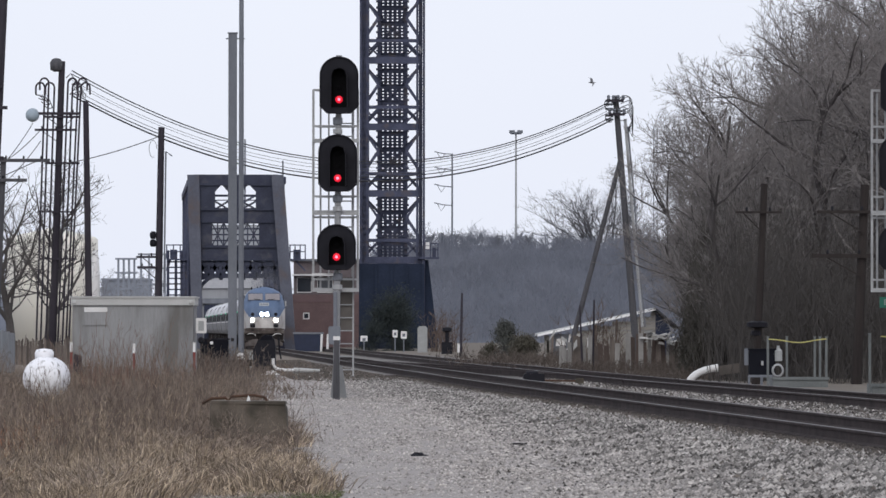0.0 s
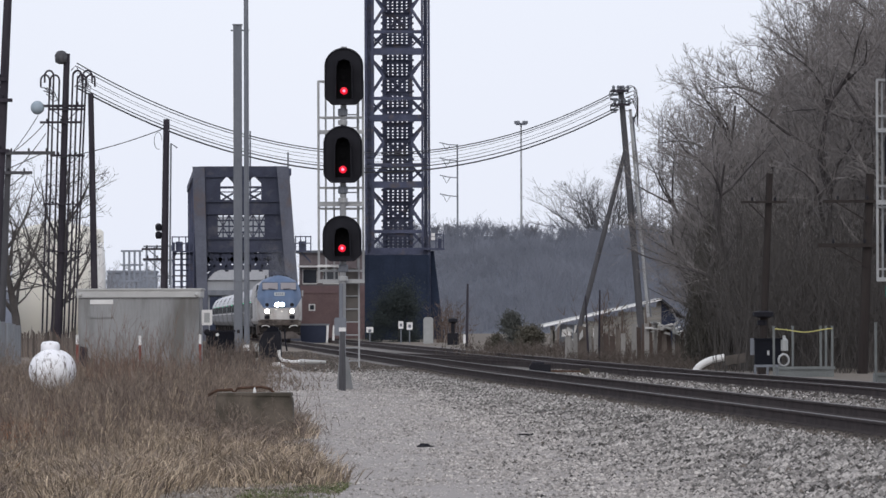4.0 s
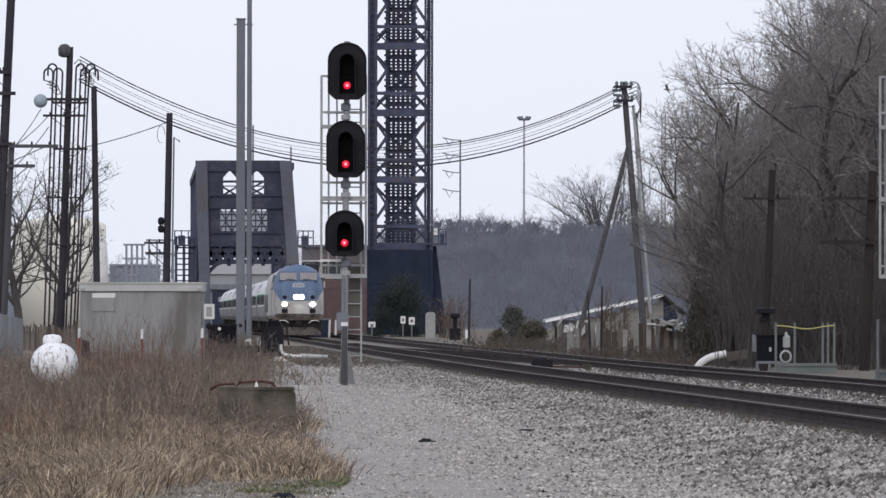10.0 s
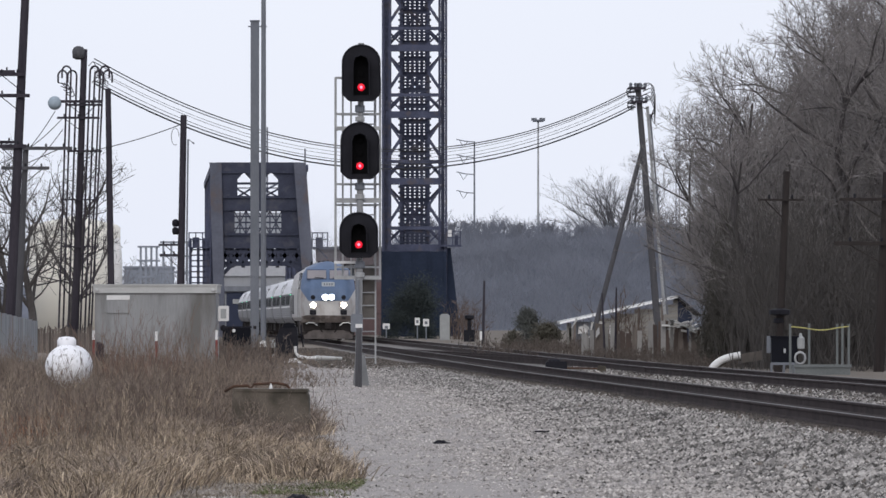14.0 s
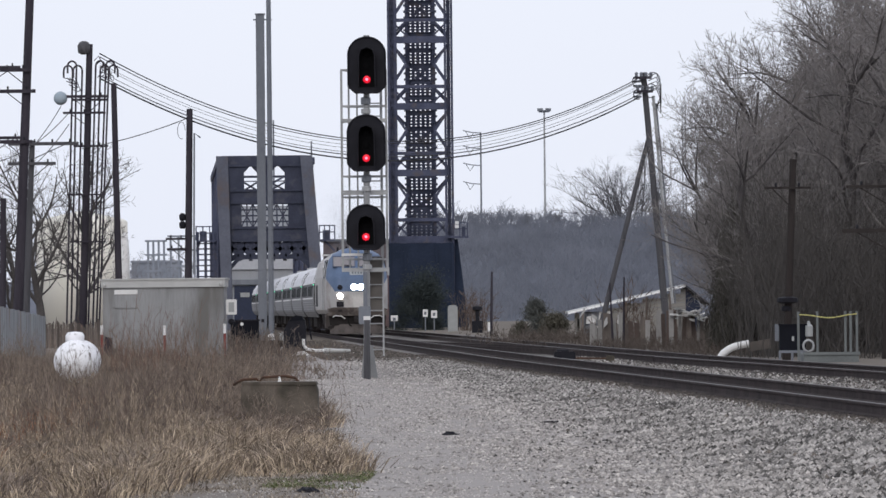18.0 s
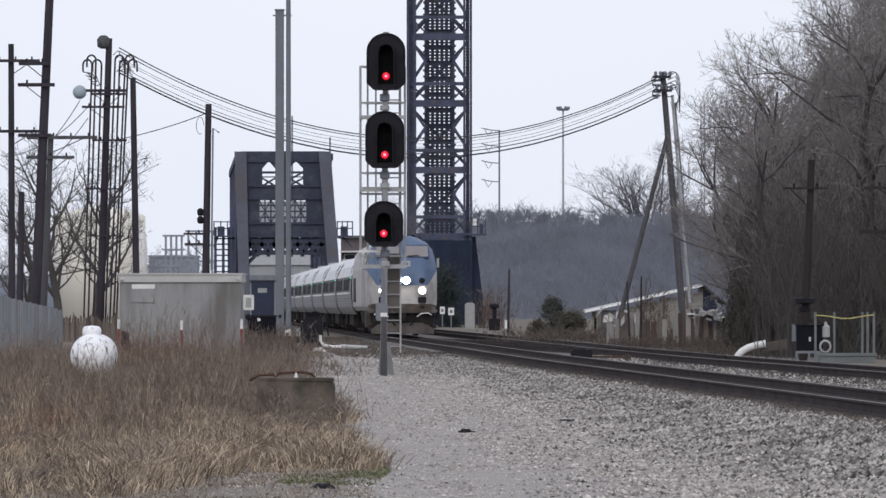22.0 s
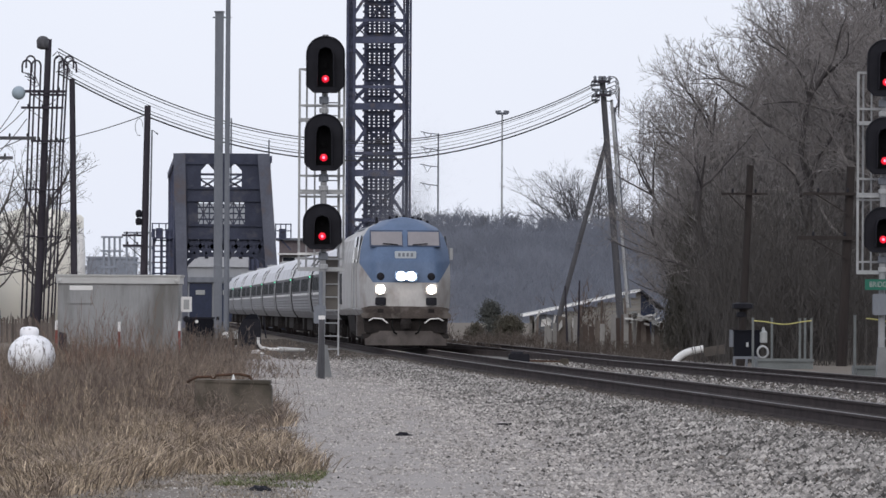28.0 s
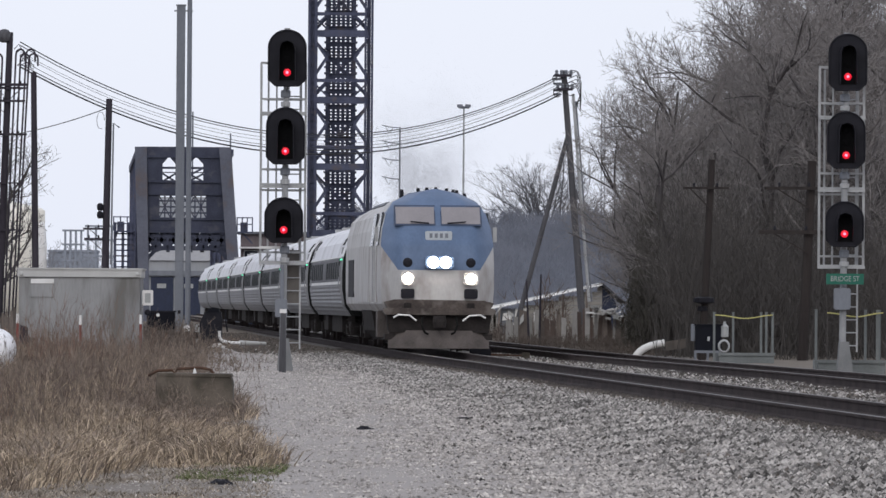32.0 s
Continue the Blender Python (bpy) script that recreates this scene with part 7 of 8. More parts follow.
def make_shed():
    """Low shed behind the dead-end pole, its sheet roof rising to the gable."""
    d = 292
    t = thing("old_shed", "run-down pale shed with a low white-edged roof", "shed")
    xl, xm, xr = 6.13, 12.30, 13.39
    lo, hi = 0.99, 2.46
    sid = mat("peeling_pale_siding", (0.33, 0.315, 0.29), (0.20, 0.19, 0.178), 0.85, 0, 1.5, 20, 0.2, (0.2, 1, 1))
    for i in range(11):
        z0, z1 = -0.4 + i * 0.24, -0.4 + (i + 1) * 0.24 - 0.016
        a = xl + 0.4 + (xm - xl) * min(1.0, max(0.0, (z1 + 0.08 - lo) / (hi - lo)))
        if a < xm - 0.1:
            part("board", Mesh().box(a, xm, d, d + 0.04, z0, z1), sid, t)
    part("end_wall", Mesh().prism([(xm, -0.4), (xr - 0.35, -0.4), (xr - 0.35, 1.44), (xm, 2.26)], d + 0.05, d + 0.1), DARKBLUE, t, "dark open end")
    part("side_wall", Mesh().box(xl + 0.5, xl + 0.62, d, d + 6, -0.4, lo + 0.02), sid, t)
    # thin sheet over the boards, its dark grey painting the open bay's shade
    part("open_bay", Mesh().box(xl + 0.7, xl + 2.1, d - 0.02, d, -0.2, lo + 0.1), GALV_DARK, t, "dark sheet standing for the shaded bay under the eaves")
    for a, w, z0, z1 in ((0.95, 0.55, 0.45, 0.88), (1.6, 0.75, 0.62, 1.12), (2.55, 0.5, 0.35, 0.95), (1.25, 0.7, 0.05, 0.36)):
        part("white_panel", Mesh().prism([(xl + a, z0), (xl + a + w, z0 + 0.06), (xl + a + w - 0.08, z1), (xl + a + 0.05, z1 - 0.05)], d - 0.12, d - 0.06), WHITE, t, "loose white panel")
    part("roof", Mesh().prism([(xl, lo), (xm, hi - 0.12), (xm, hi), (xl, lo + 0.12)], d - 0.5, d + 6.2), HOUSE_ROOF, t, "pale sheet roof")
    for k in range(7):
        u0, u1 = k / 7, (k + 1) / 7 - 0.012
        za, zb = lo - 0.03 + (hi - lo - 0.1) * u0, lo - 0.03 + (hi - lo - 0.1) * u1
        part("fascia_board", Mesh().prism([(xl + (xm - xl) * u0, za), (xl + (xm - xl) * u1, zb), (xl + (xm - xl) * u1, zb + 0.12), (xl + (xm - xl) * u0, za + 0.12)], d - 0.56, d - 0.5), ROOF_GLINT, t, "roof edge painted white for the reflected sky")
    part("rear_slope", Mesh().prism([(xm, hi - 0.13), (xr + 0.12, 1.36), (xr + 0.12, 1.46), (xm, hi)], d - 0.5, d + 6.2), mat("dark_shingle", (0.05, 0.05, 0.06), None, 0.9), t, "dark rear roof slope")
    for u in (0.12, 0.30, 0.48, 0.66, 0.86):
        x = xl + (xm - xl) * u
        part("rafter_prop", Mesh().bar((x, d - 0.45, -0.4), (x + 0.06, d - 0.45, lo + (hi - lo) * u - 0.12), 0.12), PLANK, t)
    return t


make_shed()
fc = thing("plank_fence", "ramshackle fence of grey, brown and rusty boards", "fence", kind="")
rng = random.Random(77)
cols = [PLANK, PLANK, mat("rust_brown_board", (0.10, 0.074, 0.065), (0.058, 0.046, 0.042), 0.9, 0, 2, 30, 0.3, (1, 1, 0.2), per_piece=0.3), mat("pale_board", (0.36, 0.35, 0.34), (0.20, 0.19, 0.185), 0.85, 0, 2, 30, 0.2, (1, 1, 0.2), per_piece=0.3), PLANK]
x = 5.22
while x < 10.14:
    w = rng.uniform(0.10, 0.24)
    px = 784 + x * 9900 / 210
    top = 1.33 + (564.5 - (590 if px < 1125 else 571 + max(0, px - 1180) * 0.24)) * 210 / 9900 + rng.gauss(0, 0.19 if px < 1140 else 0.08)
    lean = rng.gauss(0, 0.03)
    if rng.random() > (0.22 if px < 1140 else 0.08):
        part("board", Mesh().prism([(x, -0.4), (x + w - 0.015, -0.4), (x + w - 0.015 + lean, top - rng.uniform(0, 0.06)), (x + lean, top)], 210 + rng.uniform(-0.05, 0.05), 210.06 + rng.uniform(0, 0.05)), rng.choice((PLANK, cols[3], cols[3], cols[2]) if px < 1140 else (PLANK, cols[2], cols[2], cols[3])), fc)
    x += w
for px, py0, py1 in ((1073, 522, 590), (1091, 512, 585)):
    x = (px - 784) * 209 / 9900
    part("dead_stake", Mesh().tube((x, 209.5, -0.4), (x + rng.uniform(-0.2, 0.2), 209.5, 1.33 + (564.5 - py0) * 209 / 9900), 0.05, 0.03, 6), WOODPOLE, fc)
for px, py, w, h in ((1018, 577, 0.55, 0.10), (1040, 582, 0.5, 0.16), (1060, 592, 0.3, 0.30), (1205, 575, 0.7, 0.10), (1228, 572, 0.35, 0.14), (1220, 583, 0.8, 0.08)):
    x, z = (px - 784) * 209 / 9900, 1.33 + (564.5 - py) * 209 / 9900
    w, q = w * 0.5, rng.uniform(-0.16, 0.16)
    part("scrap_sheet", Mesh().prism([(x - w / 2, z - h / 2 - q), (x + w / 2, z - h / 3 + q), (x + w / 2.4, z + h / 2 + q * 1.4), (x - w / 2.8, z + h / 3 - q)], 209.7, 209.76), HOUSE_ROOF, fc, "white scrap sheet")

for k in range(26):
    px = rng.uniform(1178, 1250)
    py = 570 + (px - 1172) * 0.20 + rng.gauss(0, 6)
    x, z = (px - 784) * 209.4 / 9900, 1.33 + (564.5 - py) * 209.4 / 9900
    a, w, h = rng.gauss(0, 0.3), rng.uniform(0.06, 0.2), rng.uniform(0.02, 0.05)
    c, d = math.cos(a), math.sin(a)
    quad = [(x + u * w * c - v * h * d, z + u * w * d + v * h * c) for u, v in ((-1, -1), (1, -0.7), (0.8, 1), (-0.9, 0.8))]
    part("scrap_piece", Mesh().prism(quad, 209.35 + 0.02 * k, 209.5 + 0.02 * k), rng.choice((WHITE, HOUSE_ROOF, CABINET, cols[3])), fc, "pale scrap")

# small trackside things between the far track and the tower
cb = thing("grey_cabinet", "pale grey signal cabinet beside the track", "cabinet", pose(0.17, 374, 0))
part("body", Mesh().box(-0.33, 0.33, 0, 0.5, -0.3, 1.39, bevel=0.02), CABINET, cb)
part("roof", Mesh().prism([(-0.36, 1.39), (0.36, 1.39), (0.2, 1.54), (-0.2, 1.54)], -0.03, 0.53), CABINET, cb)
part("door", Mesh().box(-0.27, 0.27, -0.02, 0, -0.1, 1.27), CABINET, cb)
sw = thing("switch_stand", "dark switch stand with a lamp top", "switch stand", pose(1.70, 350, 0))
part("base", Mesh().box(-0.35, 0.35, -0.2, 0.3, -0.3, 0.53, bevel=0.05), BLACK, sw)
part("column", Mesh().box(-0.12, 0.12, -0.1, 0.1, 0.50, 1.21), BLACK, sw)
part("lamp", Mesh().lathe([(0.12, 1.14), (0.32, 1.24), (0.30, 1.42), (0.1, 1.49)], 12), BLACK, sw)
po = thing("thin_post", "thin dark leaning post with a white band", "post", pose(2.36, 320, 0))
part("shaft", Mesh().tube((-0.03, 0, -0.3), (0.05, 0, 3.41), 0.085, 0.06, 8), WOODPOLE, po)
part("band", Mesh().box(-0.22, -0.08, -0.1, -0.05, -0.01, 0.51), WHITE, po)
for px, y, zt, w in ((740, 380, 568, 0.17), (755.5, 376, 570, 0.2), (685, 382, 578, 0.24)):
    x = (px - 784) * y / 9900
    z = 1.33 + (564.5 - zt) * y / 9900
    sg = thing("track_sign", "small white trackside sign on a thin post", "sign", pose(x, y, 0), group="trackside signs")
    part("post", Mesh().box(-0.04, 0.04, 0, 0.06, -0.3, z), GALV_DARK, sg)
    pl = part("plate", Mesh().box(-w, w, -0.03, 0, z - 0.42 if w < 0.22 else z - 0.3, z + 0.08, bevel=0.03), WHITE, sg)
    part("dark_bar", Mesh().box(-w * 0.45, w * 0.45, -0.036, -0.03, z - 0.28, z - 0.08), GALV_DARK, pl)
sk = thing("blue_skip", "dark blue open skip by the bridge", "skip", pose(-7.70, 385, 0))
part("body", Mesh().prism([(-0.85, -0.3), (0.85, -0.3), (1.0, 1.04), (-1.0, 1.04)], 0, 1.4), DARKBLUE, sk)
part("rim", Mesh().box(-1.04, 1.04, -0.05, 1.45, 1.00, 1.12), GALV_DARK, sk)
for px in (609, 620):
    bo = solid("bollard", Mesh().tube((0, 0, -0.3), (0.05, 0, 1.00), 0.08, 0.08, 10), WHITE, "white steel bollard by the skip", "bollard", pose((px - 784) * 383 / 9900, 383, 0), group="bollards")

# old ties stacked behind the equipment house
rng = random.Random(8)
for k in range(9):
    row, i = divmod(k, 3)
    x, z = -7.22 + 0.28 * i + 0.1 * row + rng.gauss(0, 0.03), -0.40 + 0.24 * row
    solid("old_tie", Mesh().box(-0.12, 0.12, -1.2, 1.2, 0, 0.22, bevel=0.02), TIE, "old dark wooden tie in a stack", "railway tie", pose(x, 190, z, 0, 0, 35 + rng.gauss(0, 3)), group="stack of old ties")

# machines and pipe beside the near track
sm = thing("switch_machine", "dark low switch machine between the tracks", "switch machine", pose(3.20, 157, 0))
part("body", Mesh().box(-0.30, 0.30, -0.2, 0.2, -0.28, 0.09, bevel=0.04), BLACK, sm)
part("motor", Mesh().tube((-0.22, 0, 0.09), (0.12, 0, 0.09), 0.07, n=10), BLACK, sm)
part("throw_rod", Mesh().bar((0.28, 0, -0.1), (1.2, 0.1, -0.12), 0.05), RUST, sm)
solid("concrete_stub", Mesh().prism([(-0.14, -0.3), (0.14, -0.3), (0.11, -0.02), (-0.10, -0.01)], -0.1, 0.1), CONCRETE, "small pale concrete stub between the tracks", "concrete stub", pose(4.42, 155, 0))
bb = thing("battery_box", "dark trackside machine box with a humped lid", "box", pose(-5.07, 184, 0))
part("body", Mesh().prism([(-0.40, -0.4), (0.30, -0.4), (0.32, 0.74), (0.28, 1.00), (-0.02, 1.10), (-0.26, 0.97), (-0.42, 0.63)], 0, 0.7), BLACK, bb)
part("lid", Mesh().prism([(-0.2, 0.97), (0.24, 0.99), (0.2, 1.12), (0.0, 1.15), (-0.12, 1.10)], -0.03, 0.73), CABINET_DARK, bb)
part("side_pipe", Mesh().path([(0.42, 0.1, 1.08), (0.44, 0.1, 0.67), (0.5, 0.1, 0.34)], 0.03, 6), BLACK, bb)
jn = thing("low_cabinet", "low dark relay cabinet in the scrub", "cabinet", pose(-7.35, 200, 0))
part("body", Mesh().box(-0.5, 0.5, 0, 0.5, -0.4, 0.94, bevel=0.03), CABINET_DARK, jn)
part("lid", Mesh().box(-0.54, 0.54, -0.03, 0.53, 0.94, 1.00), BLACK, jn)
part("lamp", Mesh().lathe([(0.02, -0.03), (0.06, -0.02), (0.06, 0.02)], 12, (-0.1, -0.02, 0.84), "y"), WHITE, jn, "small white lamp")
cp = thing("white_conduit", "white plastic conduit lying along the ballast", "conduit", pose(0, 182, 0))
part("riser", Mesh().path([(-4.78, 0, 0.38), (-4.77, 0, 0.16), (-4.67, 0, 0.05), (-4.39, 0, -0.00), (-4.08, 0, -0.00)], 0.05, 8), WHITE, cp)
part("sleeve", Mesh().tube((-4.12, 0, -0.00), (-3.27, 0.3, -0.02), 0.085, 0.05, 10), HOUSE_ROOF, cp)
solid("white_rubble", Mesh().prism([(-0.3, -0.06), (0.3, -0.06), (0.1, 0.08), (-0.15, 0.05)], -0.1, 0.1), WHITE, "small heap of white rubble", "rubble", pose(-4.75, 178, -0.06))
jb = thing("junction_post", "pale small junction post beside the poles", "post", pose(-6.32, 210, 0))
part("shaft", Mesh().box(-0.10, 0.10, -0.1, 0.1, -0.3, 0.43, bevel=0.02), CABINET, jb)
part("cap", Mesh().box(-0.12, 0.12, -0.12, 0.12, 0.43, 0.49), CABINET, jb)

# ---- left side fences ----
fn = thing("sheet_metal_fence", "weathered grey-blue sheet metal fence", "fence")
for i in range(16):
    y = 165 + 2.4 * i
    px = -80 + 9.2 * i
    x = (px - 784) * y / 9900
    x2 = (px + 9.0 - 784) * (y + 2.4) / 9900
    z0, z1 = -0.5, 1.33 + (564.5 - (538 + 2.2 * i)) * y / 9900
    front = [(x + (x2 - x) * k / 16, y + 2.4 * k / 16 + (0.03 if k % 2 else 0.0)) for k in range(17)]
    me = Mesh().column(front + [(a + 0.012, b + 0.03) for a, b in reversed(front)], z0, z1)
    part("sheet", me, FENCE, fn)
wf = thing("board_fence", "low brown board fence behind the tank", "fence")
rng = random.Random(15)
for i in range(24):
    x = -17.72 + i * 0.125
    part("board", Mesh().prism([(x, -0.4), (x + 0.115, -0.4), (x + 0.115, 0.83 + rng.gauss(0, 0.12)), (x, 0.88 + rng.gauss(0, 0.1))], 243, 243.03), PLANK, wf)
wood_pole("utility_pole", "short dark pole stub", (-17.00, -0.4), (-16.90, 5.67), 212, 0.13)

# ---- on the path ----
rng = random.Random(3)
for px, py, y, w in ((783, 790, 79, 0.17), (529, 888, 55, 0.18), (872, 640, 140, 0.10)):
    x = (px - 784) * y / 9900
    me = Mesh()
    n = 11
    for lev, (k, z) in enumerate(((1.0, -0.02), (0.9, 0.018), (0.5, 0.04))):
        for i in range(n):
            a = 2 * math.pi * i / n
            me.v.append((w * 0.75 * k * math.cos(a) * rng.uniform(0.7, 1.15), w * 0.4 * k * math.sin(a) * rng.uniform(0.6, 1.2), z * rng.uniform(0.6, 1.5)))
    for lev in range(2):
        for i in range(n):
            j = (i + 1) % n
            me.face((lev * n + i, lev * n + j, lev * n + n + j, lev * n + n + i))
    me.face(range(2 * n, 3 * n))
    me.face(range(n - 1, -1, -1))
    solid("debris_clump", me, BLACK, "small dark clump of debris on the gravel", "debris", pose(x, y, ground_z(x, y)), group="debris on the path")


solid("dark_stick", Mesh().path([(-0.1, 0.02, 0.03), (-0.02, 0.0, 0.035), (0.06, -0.02, 0.03), (0.11, -0.01, 0.04)], 0.014, 6), BLACK, "short dark stick lying on the gravel", "stick", pose(1.48, 83, ground_z(1.48, 83)), group="debris on the path")


def stone_heap(name, label, material, x, y, r, g):
    """Angular loose stones, all in one piece."""
    n = len(x)
    z = np.array([ground_z(float(a), float(b)) for a, b in zip(x, y)])
    base = np.array([[1, 0, 0], [0, 1, 0], [-1, 0, 0], [0, -1, 0], [0, 0, 0.85], [0.15, 0.1, -0.6]])
    v = base[None] * r[:, None, None] * g.uniform(0.55, 1.45, (n, 6, 1))
    v[:, :, 0] *= g.uniform(0.8, 1.5, n)[:, None]
    a = g.random(n) * 2 * np.pi
    c, s = np.cos(a)[:, None], np.sin(a)[:, None]
    vx = v[:, :, 0] * c - v[:, :, 1] * s
    vy = v[:, :, 0] * s + v[:, :, 1] * c
    v = np.stack([vx + x[:, None], vy + y[:, None], v[:, :, 2] + (z + r * 0.25)[:, None]], 2)
    f = np.array([[0, 1, 4], [1, 2, 4], [2, 3, 4], [3, 0, 4], [0, 3, 5], [1, 0, 5]])
    faces = (np.arange(n)[:, None, None] * 6 + f[None]).reshape(-1, 3)
    me = bpy.data.meshes.new(name)
    me.from_pydata(v.reshape(-1, 3).tolist(), [], faces.tolist())
    me.materials.append(material)
    return tagged(new(name, me), label, "ballast", kind="stuff")


def scatter_stones():
    g = np.random.default_rng(11)
    n = 132000
    y = 43 + 129 * g.random(n) ** 1.75
    tx = 1.93 - SLOPE * (y - 150) + near_bend(y)
    left = np.array([field_edge(float(v)) for v in y]) - 0.2
    x = left + (tx - 1.25 - left) * g.random(n) ** 0.75
    off = tx - x
    u = np.clip(1 - (off - 2.6) / (2.6 + 0.055 * np.clip(112 - y, 0, 60)), 0, 1)
    patch = np.array([noise.noise((float(a) * 0.8, float(b) * 0.25, 5.0)) for a, b in zip(x, y)])
    keep = g.random(n) < np.clip(0.08 + 0.98 * u + 0.5 * patch * (1 - u), 0.03, 1.0)
    x, y, u, off = x[keep], y[keep], u[keep], off[keep]
    thin = g.random(len(x)) < np.clip((0.92 - u) / 0.6, 0, 0.85)
    stone_heap("path_stones", "pale small stones trodden into the path", GRIT, x[thin], y[thin], g.uniform(0.010, 0.024, int(thin.sum())) * (1 + 0.5 * u[thin]), g)
    x, y, u, off = x[~thin], y[~thin], u[~thin], off[~thin]
    foul = g.random(len(x)) < np.clip((1.75 - off) / 0.55, 0.03, 0.9)
    k2 = 24000
    y2 = 45 + 125 * g.random(k2) ** 1.2
    x2 = 1.93 - SLOPE * (y2 - 150) + near_bend(y2) + 0.95 + (track_gap(y2) - 0.34) * g.random(k2)
    x, y, u = np.concatenate([x, x2]), np.concatenate([y, y2]), np.concatenate([u, np.ones(k2)])
    foul = np.concatenate([foul, g.random(k2) < 0.25])
    r = g.uniform(0.012, 0.043, len(x)) * (0.45 + 0.58 * u)
    stone_heap("ballast_stones", "loose grey and pale crushed ballast stones", STONE, x[~foul], y[~foul], r[~foul], g)
    k4 = 15000
    y4 = g.uniform(165, 270, k4)
    x4 = 1.93 - SLOPE * (y4 - 150) - 1.5 - 3.2 * g.random(k4) ** 1.4
    r4 = g.uniform(0.02, 0.055, k4)
    stone_heap("coarse_ballast", "scattered coarse grey-brown ballast along the track shoulder", FOULED, x4[: 3 * k4 // 4], y4[: 3 * k4 // 4], r4[: 3 * k4 // 4], g)
    stone_heap("coarse_ballast", "scattered coarse pale ballast along the track shoulder", STONE, x4[3 * k4 // 4 :], y4[3 * k4 // 4 :], r4[3 * k4 // 4 :] * 0.7, g)
    k3 = 16000
    y3 = 45 + 125 * g.random(k3) ** 1.2
    across = g.random(k3)
    x3 = 1.93 - SLOPE * (y3 - 150) + near_bend(y3) + np.where(across < 0.6, -1.7 + 0.85 * across / 0.6, -0.6 + 1.2 * (across - 0.6) / 0.4)
    x, y, r = np.concatenate([x[foul], x3]), np.concatenate([y[foul], y3]), np.concatenate([r[foul], g.uniform(0.010, 0.027, k3)])
    stone_heap("fouled_ballast", "oil-browned dirty ballast beside the rails", FOULED, x, y, r, g)


def scatter_grit():
    """Fine gravel all over the trodden path and the bare soil."""
    g = np.random.default_rng(12)
    n = 64000
    y = 43 + 90 * g.random(n) ** 1.5
    left = np.array([field_edge(float(v)) for v in y])
    left = np.where(y < 61, left - 1.3, left - 0.4)
    tx = 1.93 - SLOPE * (y - 150) + near_bend(y) - 1.2
    mid = np.array([path_mid(float(v)) for v in y])
    x = left + (np.maximum(mid, tx - 2.0) - left) * g.random(n)
    z = np.array([ground_z(float(a), float(b)) for a, b in zip(x, y)])
    r = g.uniform(0.006, 0.014, n) * np.where(g.random(n) < 0.06, 1.9, 1.0) * (0.8 + (y - 43) / 150)
    base = np.array([[1, 0.2, -0.2], [-0.2, 1, -0.2], [-1, -0.1, -0.2], [0.1, -1, -0.2], [0, 0, 0.8]])
    v = base[None] * r[:, None, None] * g.uniform(0.6, 1.4, (n, 5, 1)) + np.stack([x, y, z], 1)[:, None, :]
    f = np.array([[0, 1, 4], [1, 2, 4], [2, 3, 4], [3, 0, 4]])
    faces = (np.arange(n)[:, None, None] * 5 + f[None]).reshape(-1, 3)
    me = bpy.data.meshes.new("path_grit")
    me.from_pydata(v.reshape(-1, 3).tolist(), [], faces.tolist())
    me.materials.append(GRIT)
    tagged(new("path_grit", me), "fine pale grit trodden into the path", "gravel", kind="stuff")


GRIT = mat("path_grit", (0.46, 0.43, 0.405), (0.235, 0.218, 0.207), 0.95, 0, 2.0, 30, island=0.48)
scatter_stones()
scatter_grit()

# ties under both tracks
tie = Mesh().box(-1.3, 1.3, -0.115, 0.115, -0.40, -0.182, bevel=0.012).data("tie", TIE)
for tr, share in ((near_track, 0), (far_track, 1)):
    for i in range(240):
        y = 58 + 0.53 * i
        ob = part("tie", tie, None, tr)
        slant = (track_x(y + 1) - track_x(y - 1)) / 2
        ob.matrix_basis = pose(track_x(y, share * float(track_gap(y))), y, 0, 0, 0, -math.degrees(math.atan(slant)))


# ---- birds ----
def make_gull(k=1.0, name="gull", label="grey gull flying with spread wings"):
    g = thing(name, label, "bird", group="birds in the air")
    part("body", Mesh().lathe([(r * k, y * k) for r, y in ((0.01, -0.25), (0.05, -0.15), (0.07, 0.0), (0.05, 0.14), (0.03, 0.2), (0.01, 0.27))], 10, (0, 0, 0), "y"), mat("grey_feathers", (0.16, 0.16, 0.17), None, 0.9), g)
    for s in (-1, 1):
        me = Mesh()
        rows = [(0.04, 0.10, -0.10, 0.02), (0.30, 0.10, -0.08, 0.14), (0.55, 0.03, -0.06, 0.12), (0.78, -0.10, -0.14, 0.04)]
        for x, ya, yb, z in rows:
            me.v += [(s * x, ya, z + 0.012), (s * x, yb, z + 0.004), (s * x, ya, z - 0.012), (s * x, yb, z - 0.004)]
        me.v = [(x * k, y * k, z * k) for x, y, z in me.v]
        for i in range(3):
            for a, b in ((0, 1), (1, 3), (3, 2), (2, 0)):
                me.face((4 * i + a, 4 * i + b, 4 * i + 4 + b, 4 * i + 4 + a))
        me.face((0, 1, 3, 2))
        me.face((12, 13, 15, 14))
        part("wing", me, mat("wing_feathers", (0.13, 0.13, 0.14), None, 0.9), g)
    return g


gulls = [make_gull()]
gulls += [copy_thing(gulls[0], pose(0, 0, 0)) for _ in range(2)]
small_bird = make_gull(0.28, "small_bird", "small dark bird in quick flight")


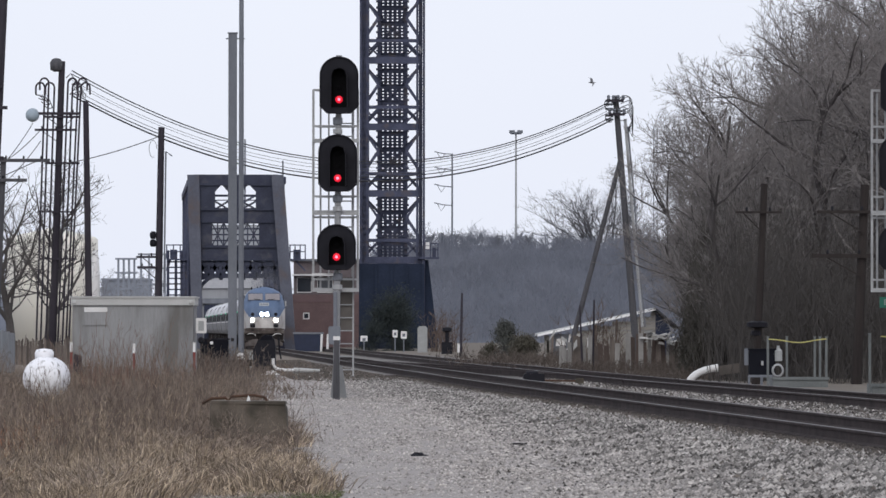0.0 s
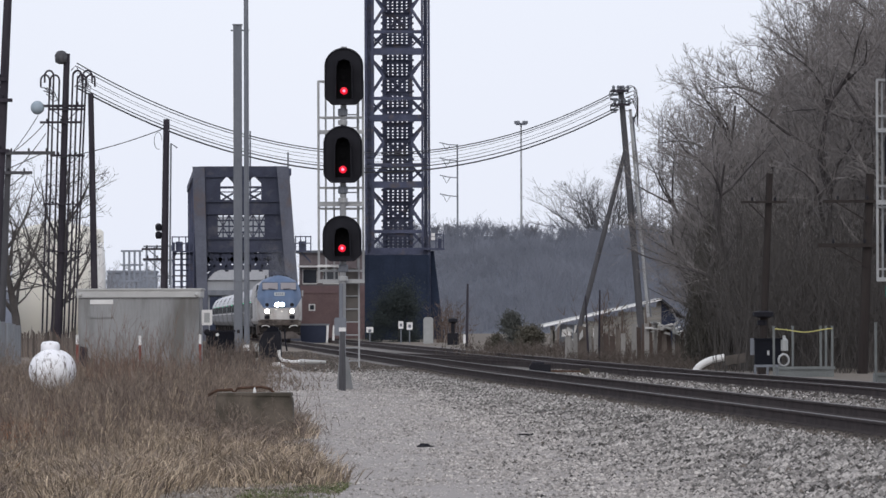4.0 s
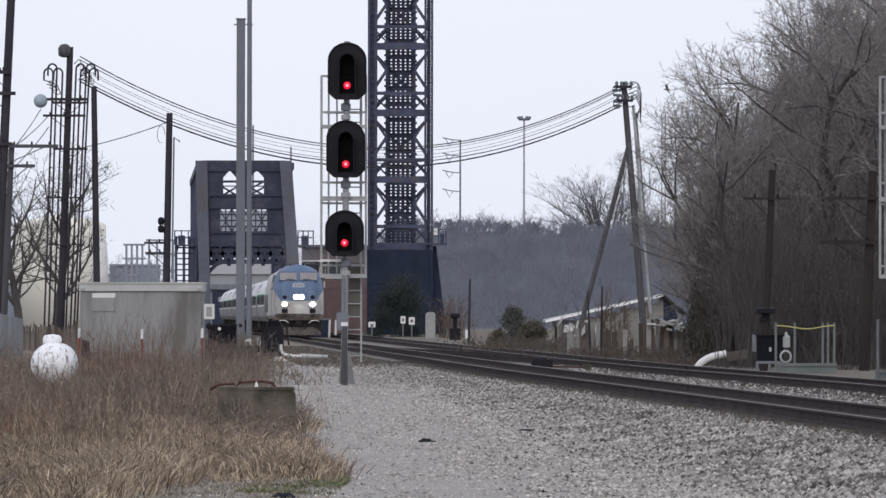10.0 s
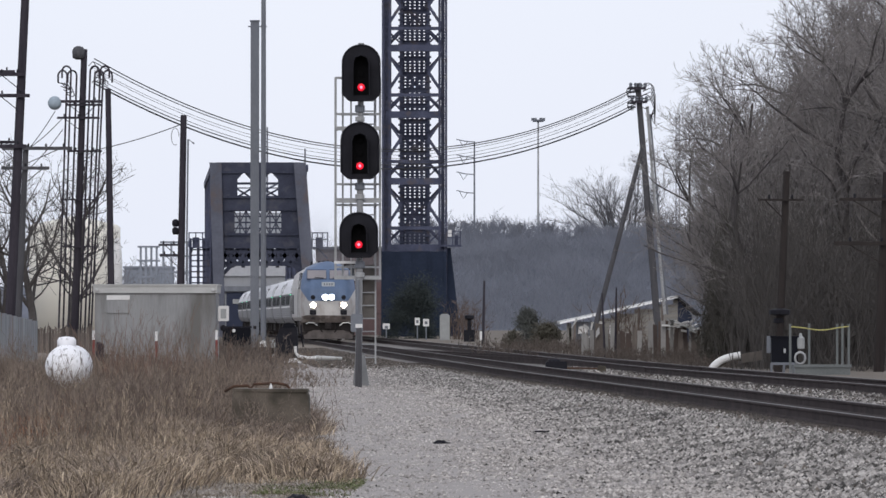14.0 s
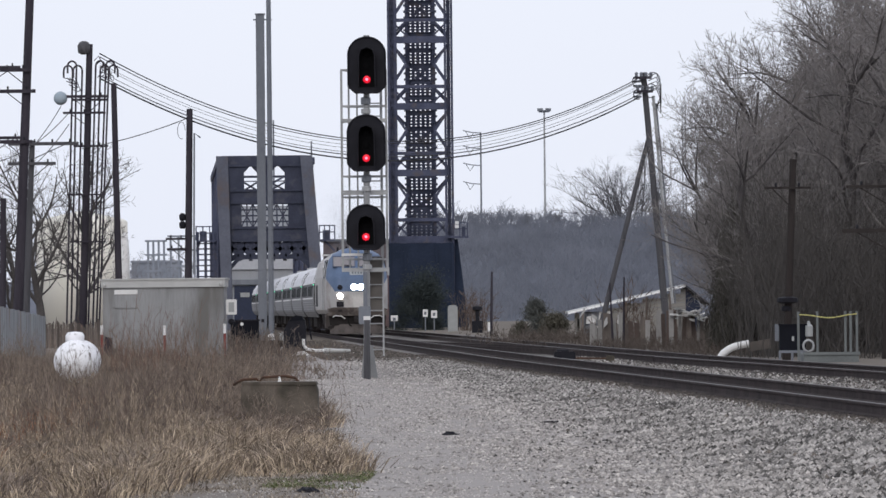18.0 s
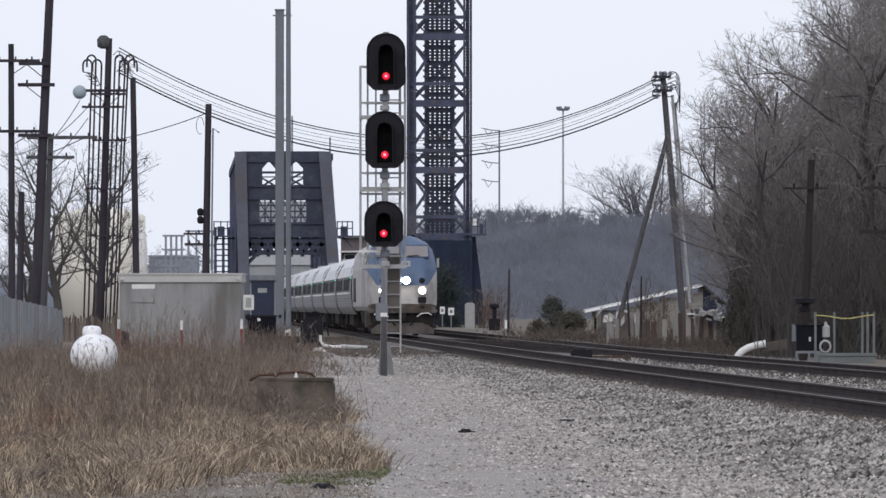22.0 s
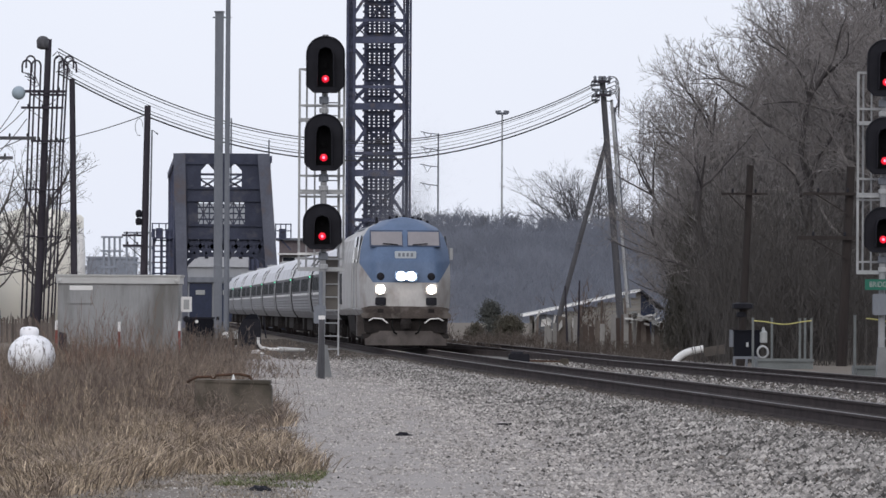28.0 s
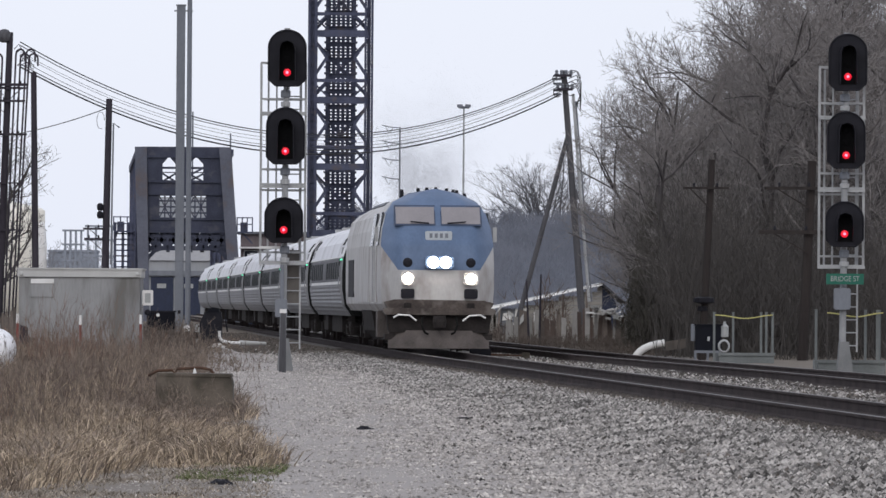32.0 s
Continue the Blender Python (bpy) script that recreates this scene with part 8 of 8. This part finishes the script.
# ---- exhaust over the locomotive: fine soot specks ----
def make_exhaust(seed, n, back, z0, z1, w0, w1, drift, grain):
    g = np.random.default_rng(seed)
    u = g.random(n) ** 1.2
    u = np.where(g.random(n) < u, u * g.random(n), u)
    r = w0 + (w1 - w0) * u
    x = g.normal(0, 0.45, n) * r + drift * (0.5 + 0.5 * u)
    y = -back - 10 * u + g.normal(0, 0.8, n) * r
    z = z0 + (z1 - z0) * u + g.normal(0, 0.35, n) * r
    puff = np.array([noise.noise((float(a) * 0.7, float(b) * 0.25, float(c) * 0.7 + seed)) for a, b, c in zip(x, y, z)])
    keep = (g.random(n) < 0.65 + 1.3 * puff) & (z > 4.3)
    x, y, z = x[keep], y[keep], z[keep]
    n = len(x)
    s = g.uniform(0.8, 1.2, n) * grain
    base = np.array([[1, 0.4, -0.6], [-1, -0.4, -0.6], [0, 0, 1.0]])
    v = base[None] * s[:, None, None] + np.stack([x, y, z], 1)[:, None, :]
    f = (np.arange(n)[:, None] * 3 + np.array([[0, 1, 2]])).reshape(-1, 3)
    me = bpy.data.meshes.new("exhaust_smoke")
    me.from_pydata(v.reshape(-1, 3).tolist(), [], f.tolist())
    me.materials.append(SOOT)
    return tagged(new("exhaust_smoke", me), "thin grey diesel exhaust over the locomotive", "smoke", kind="stuff")


SOOT = mat("grey_soot", (0.18, 0.186, 0.212), (0.145, 0.15, 0.172), 1.0)
exhaust = [make_exhaust(1, 50000, 14.0, 4.4, 7.6, 0.6, 1.6, 0.0, 0.0045), make_exhaust(2, 90000, 14.0, 4.6, 8.0, 1.3, 1.9, -1.5, 0.0036)]

# ---- what moves ----
# seconds, distance of the locomotive's nose ahead of the camera's place along the track
NOSE = [(0, 408.0), (2.5, 391.0), (5, 373.6), (8, 353.5), (10.5, 336.5), (13.5, 314.0), (16.5, 289.4), (21, 250.3), (23.5, 229.0), (26, 206.0), (29, 177.6), (32, 150.0)]


def motions():
    step = math.hypot(1, SLOPE)
    for i, ob in enumerate([loco] + coaches):
        back = 0 if i == 0 else (20.9 + 26.0 * (i - 1)) / step
        walk(ob, [(t, pose(track_x(y + back), y + back, 0, 0, 0, HEADING)) for t, y in NOSE])
    for ob in exhaust:
        walk(ob, [(t, pose(track_x(y), y, 0, 0, 0, HEADING)) for t, y in NOSE])
    # gulls over the river: seconds, x, height
    paths = ([(0, 12.3, 19.0), (0.6, 18.8, 20.1), (4, 56.0, 23.0), (16, 187.0, 26.0), (32, 362.0, 28.0)],
             [(0, 0.0, 21.3), (0.9, 9.6, 21.2), (1.8, 18.6, 20.8), (6, 62.0, 22.0), (16, 166.0, 25.0), (32, 332.0, 28.0)],
             [(0, 142.0, 24.0), (8, 42.0, 18.0), (10.5, 11.0, 17.5), (11.2, 2.4, 19.8), (12, -8.0, 25.0), (13, -20.0, 33.0), (18, -80.0, 55.0), (32, -257.0, 70.0)])
    for g, rows, turn in zip(gulls, paths, (-80, -80, 80)):
        walk(g, [(t, pose(x, 400, z, 0, 25, turn)) for t, x, z in rows])

    walk(small_bird, [(t, pose(2.9 + 15.4 * (t - 19.7), 371, 13.2 - 0.6 * max(-1, min(1, t - 19.7)), 0, 15, -85)) for t in (0, 10, 19.7, 20.2, 26, 32)])


motions()
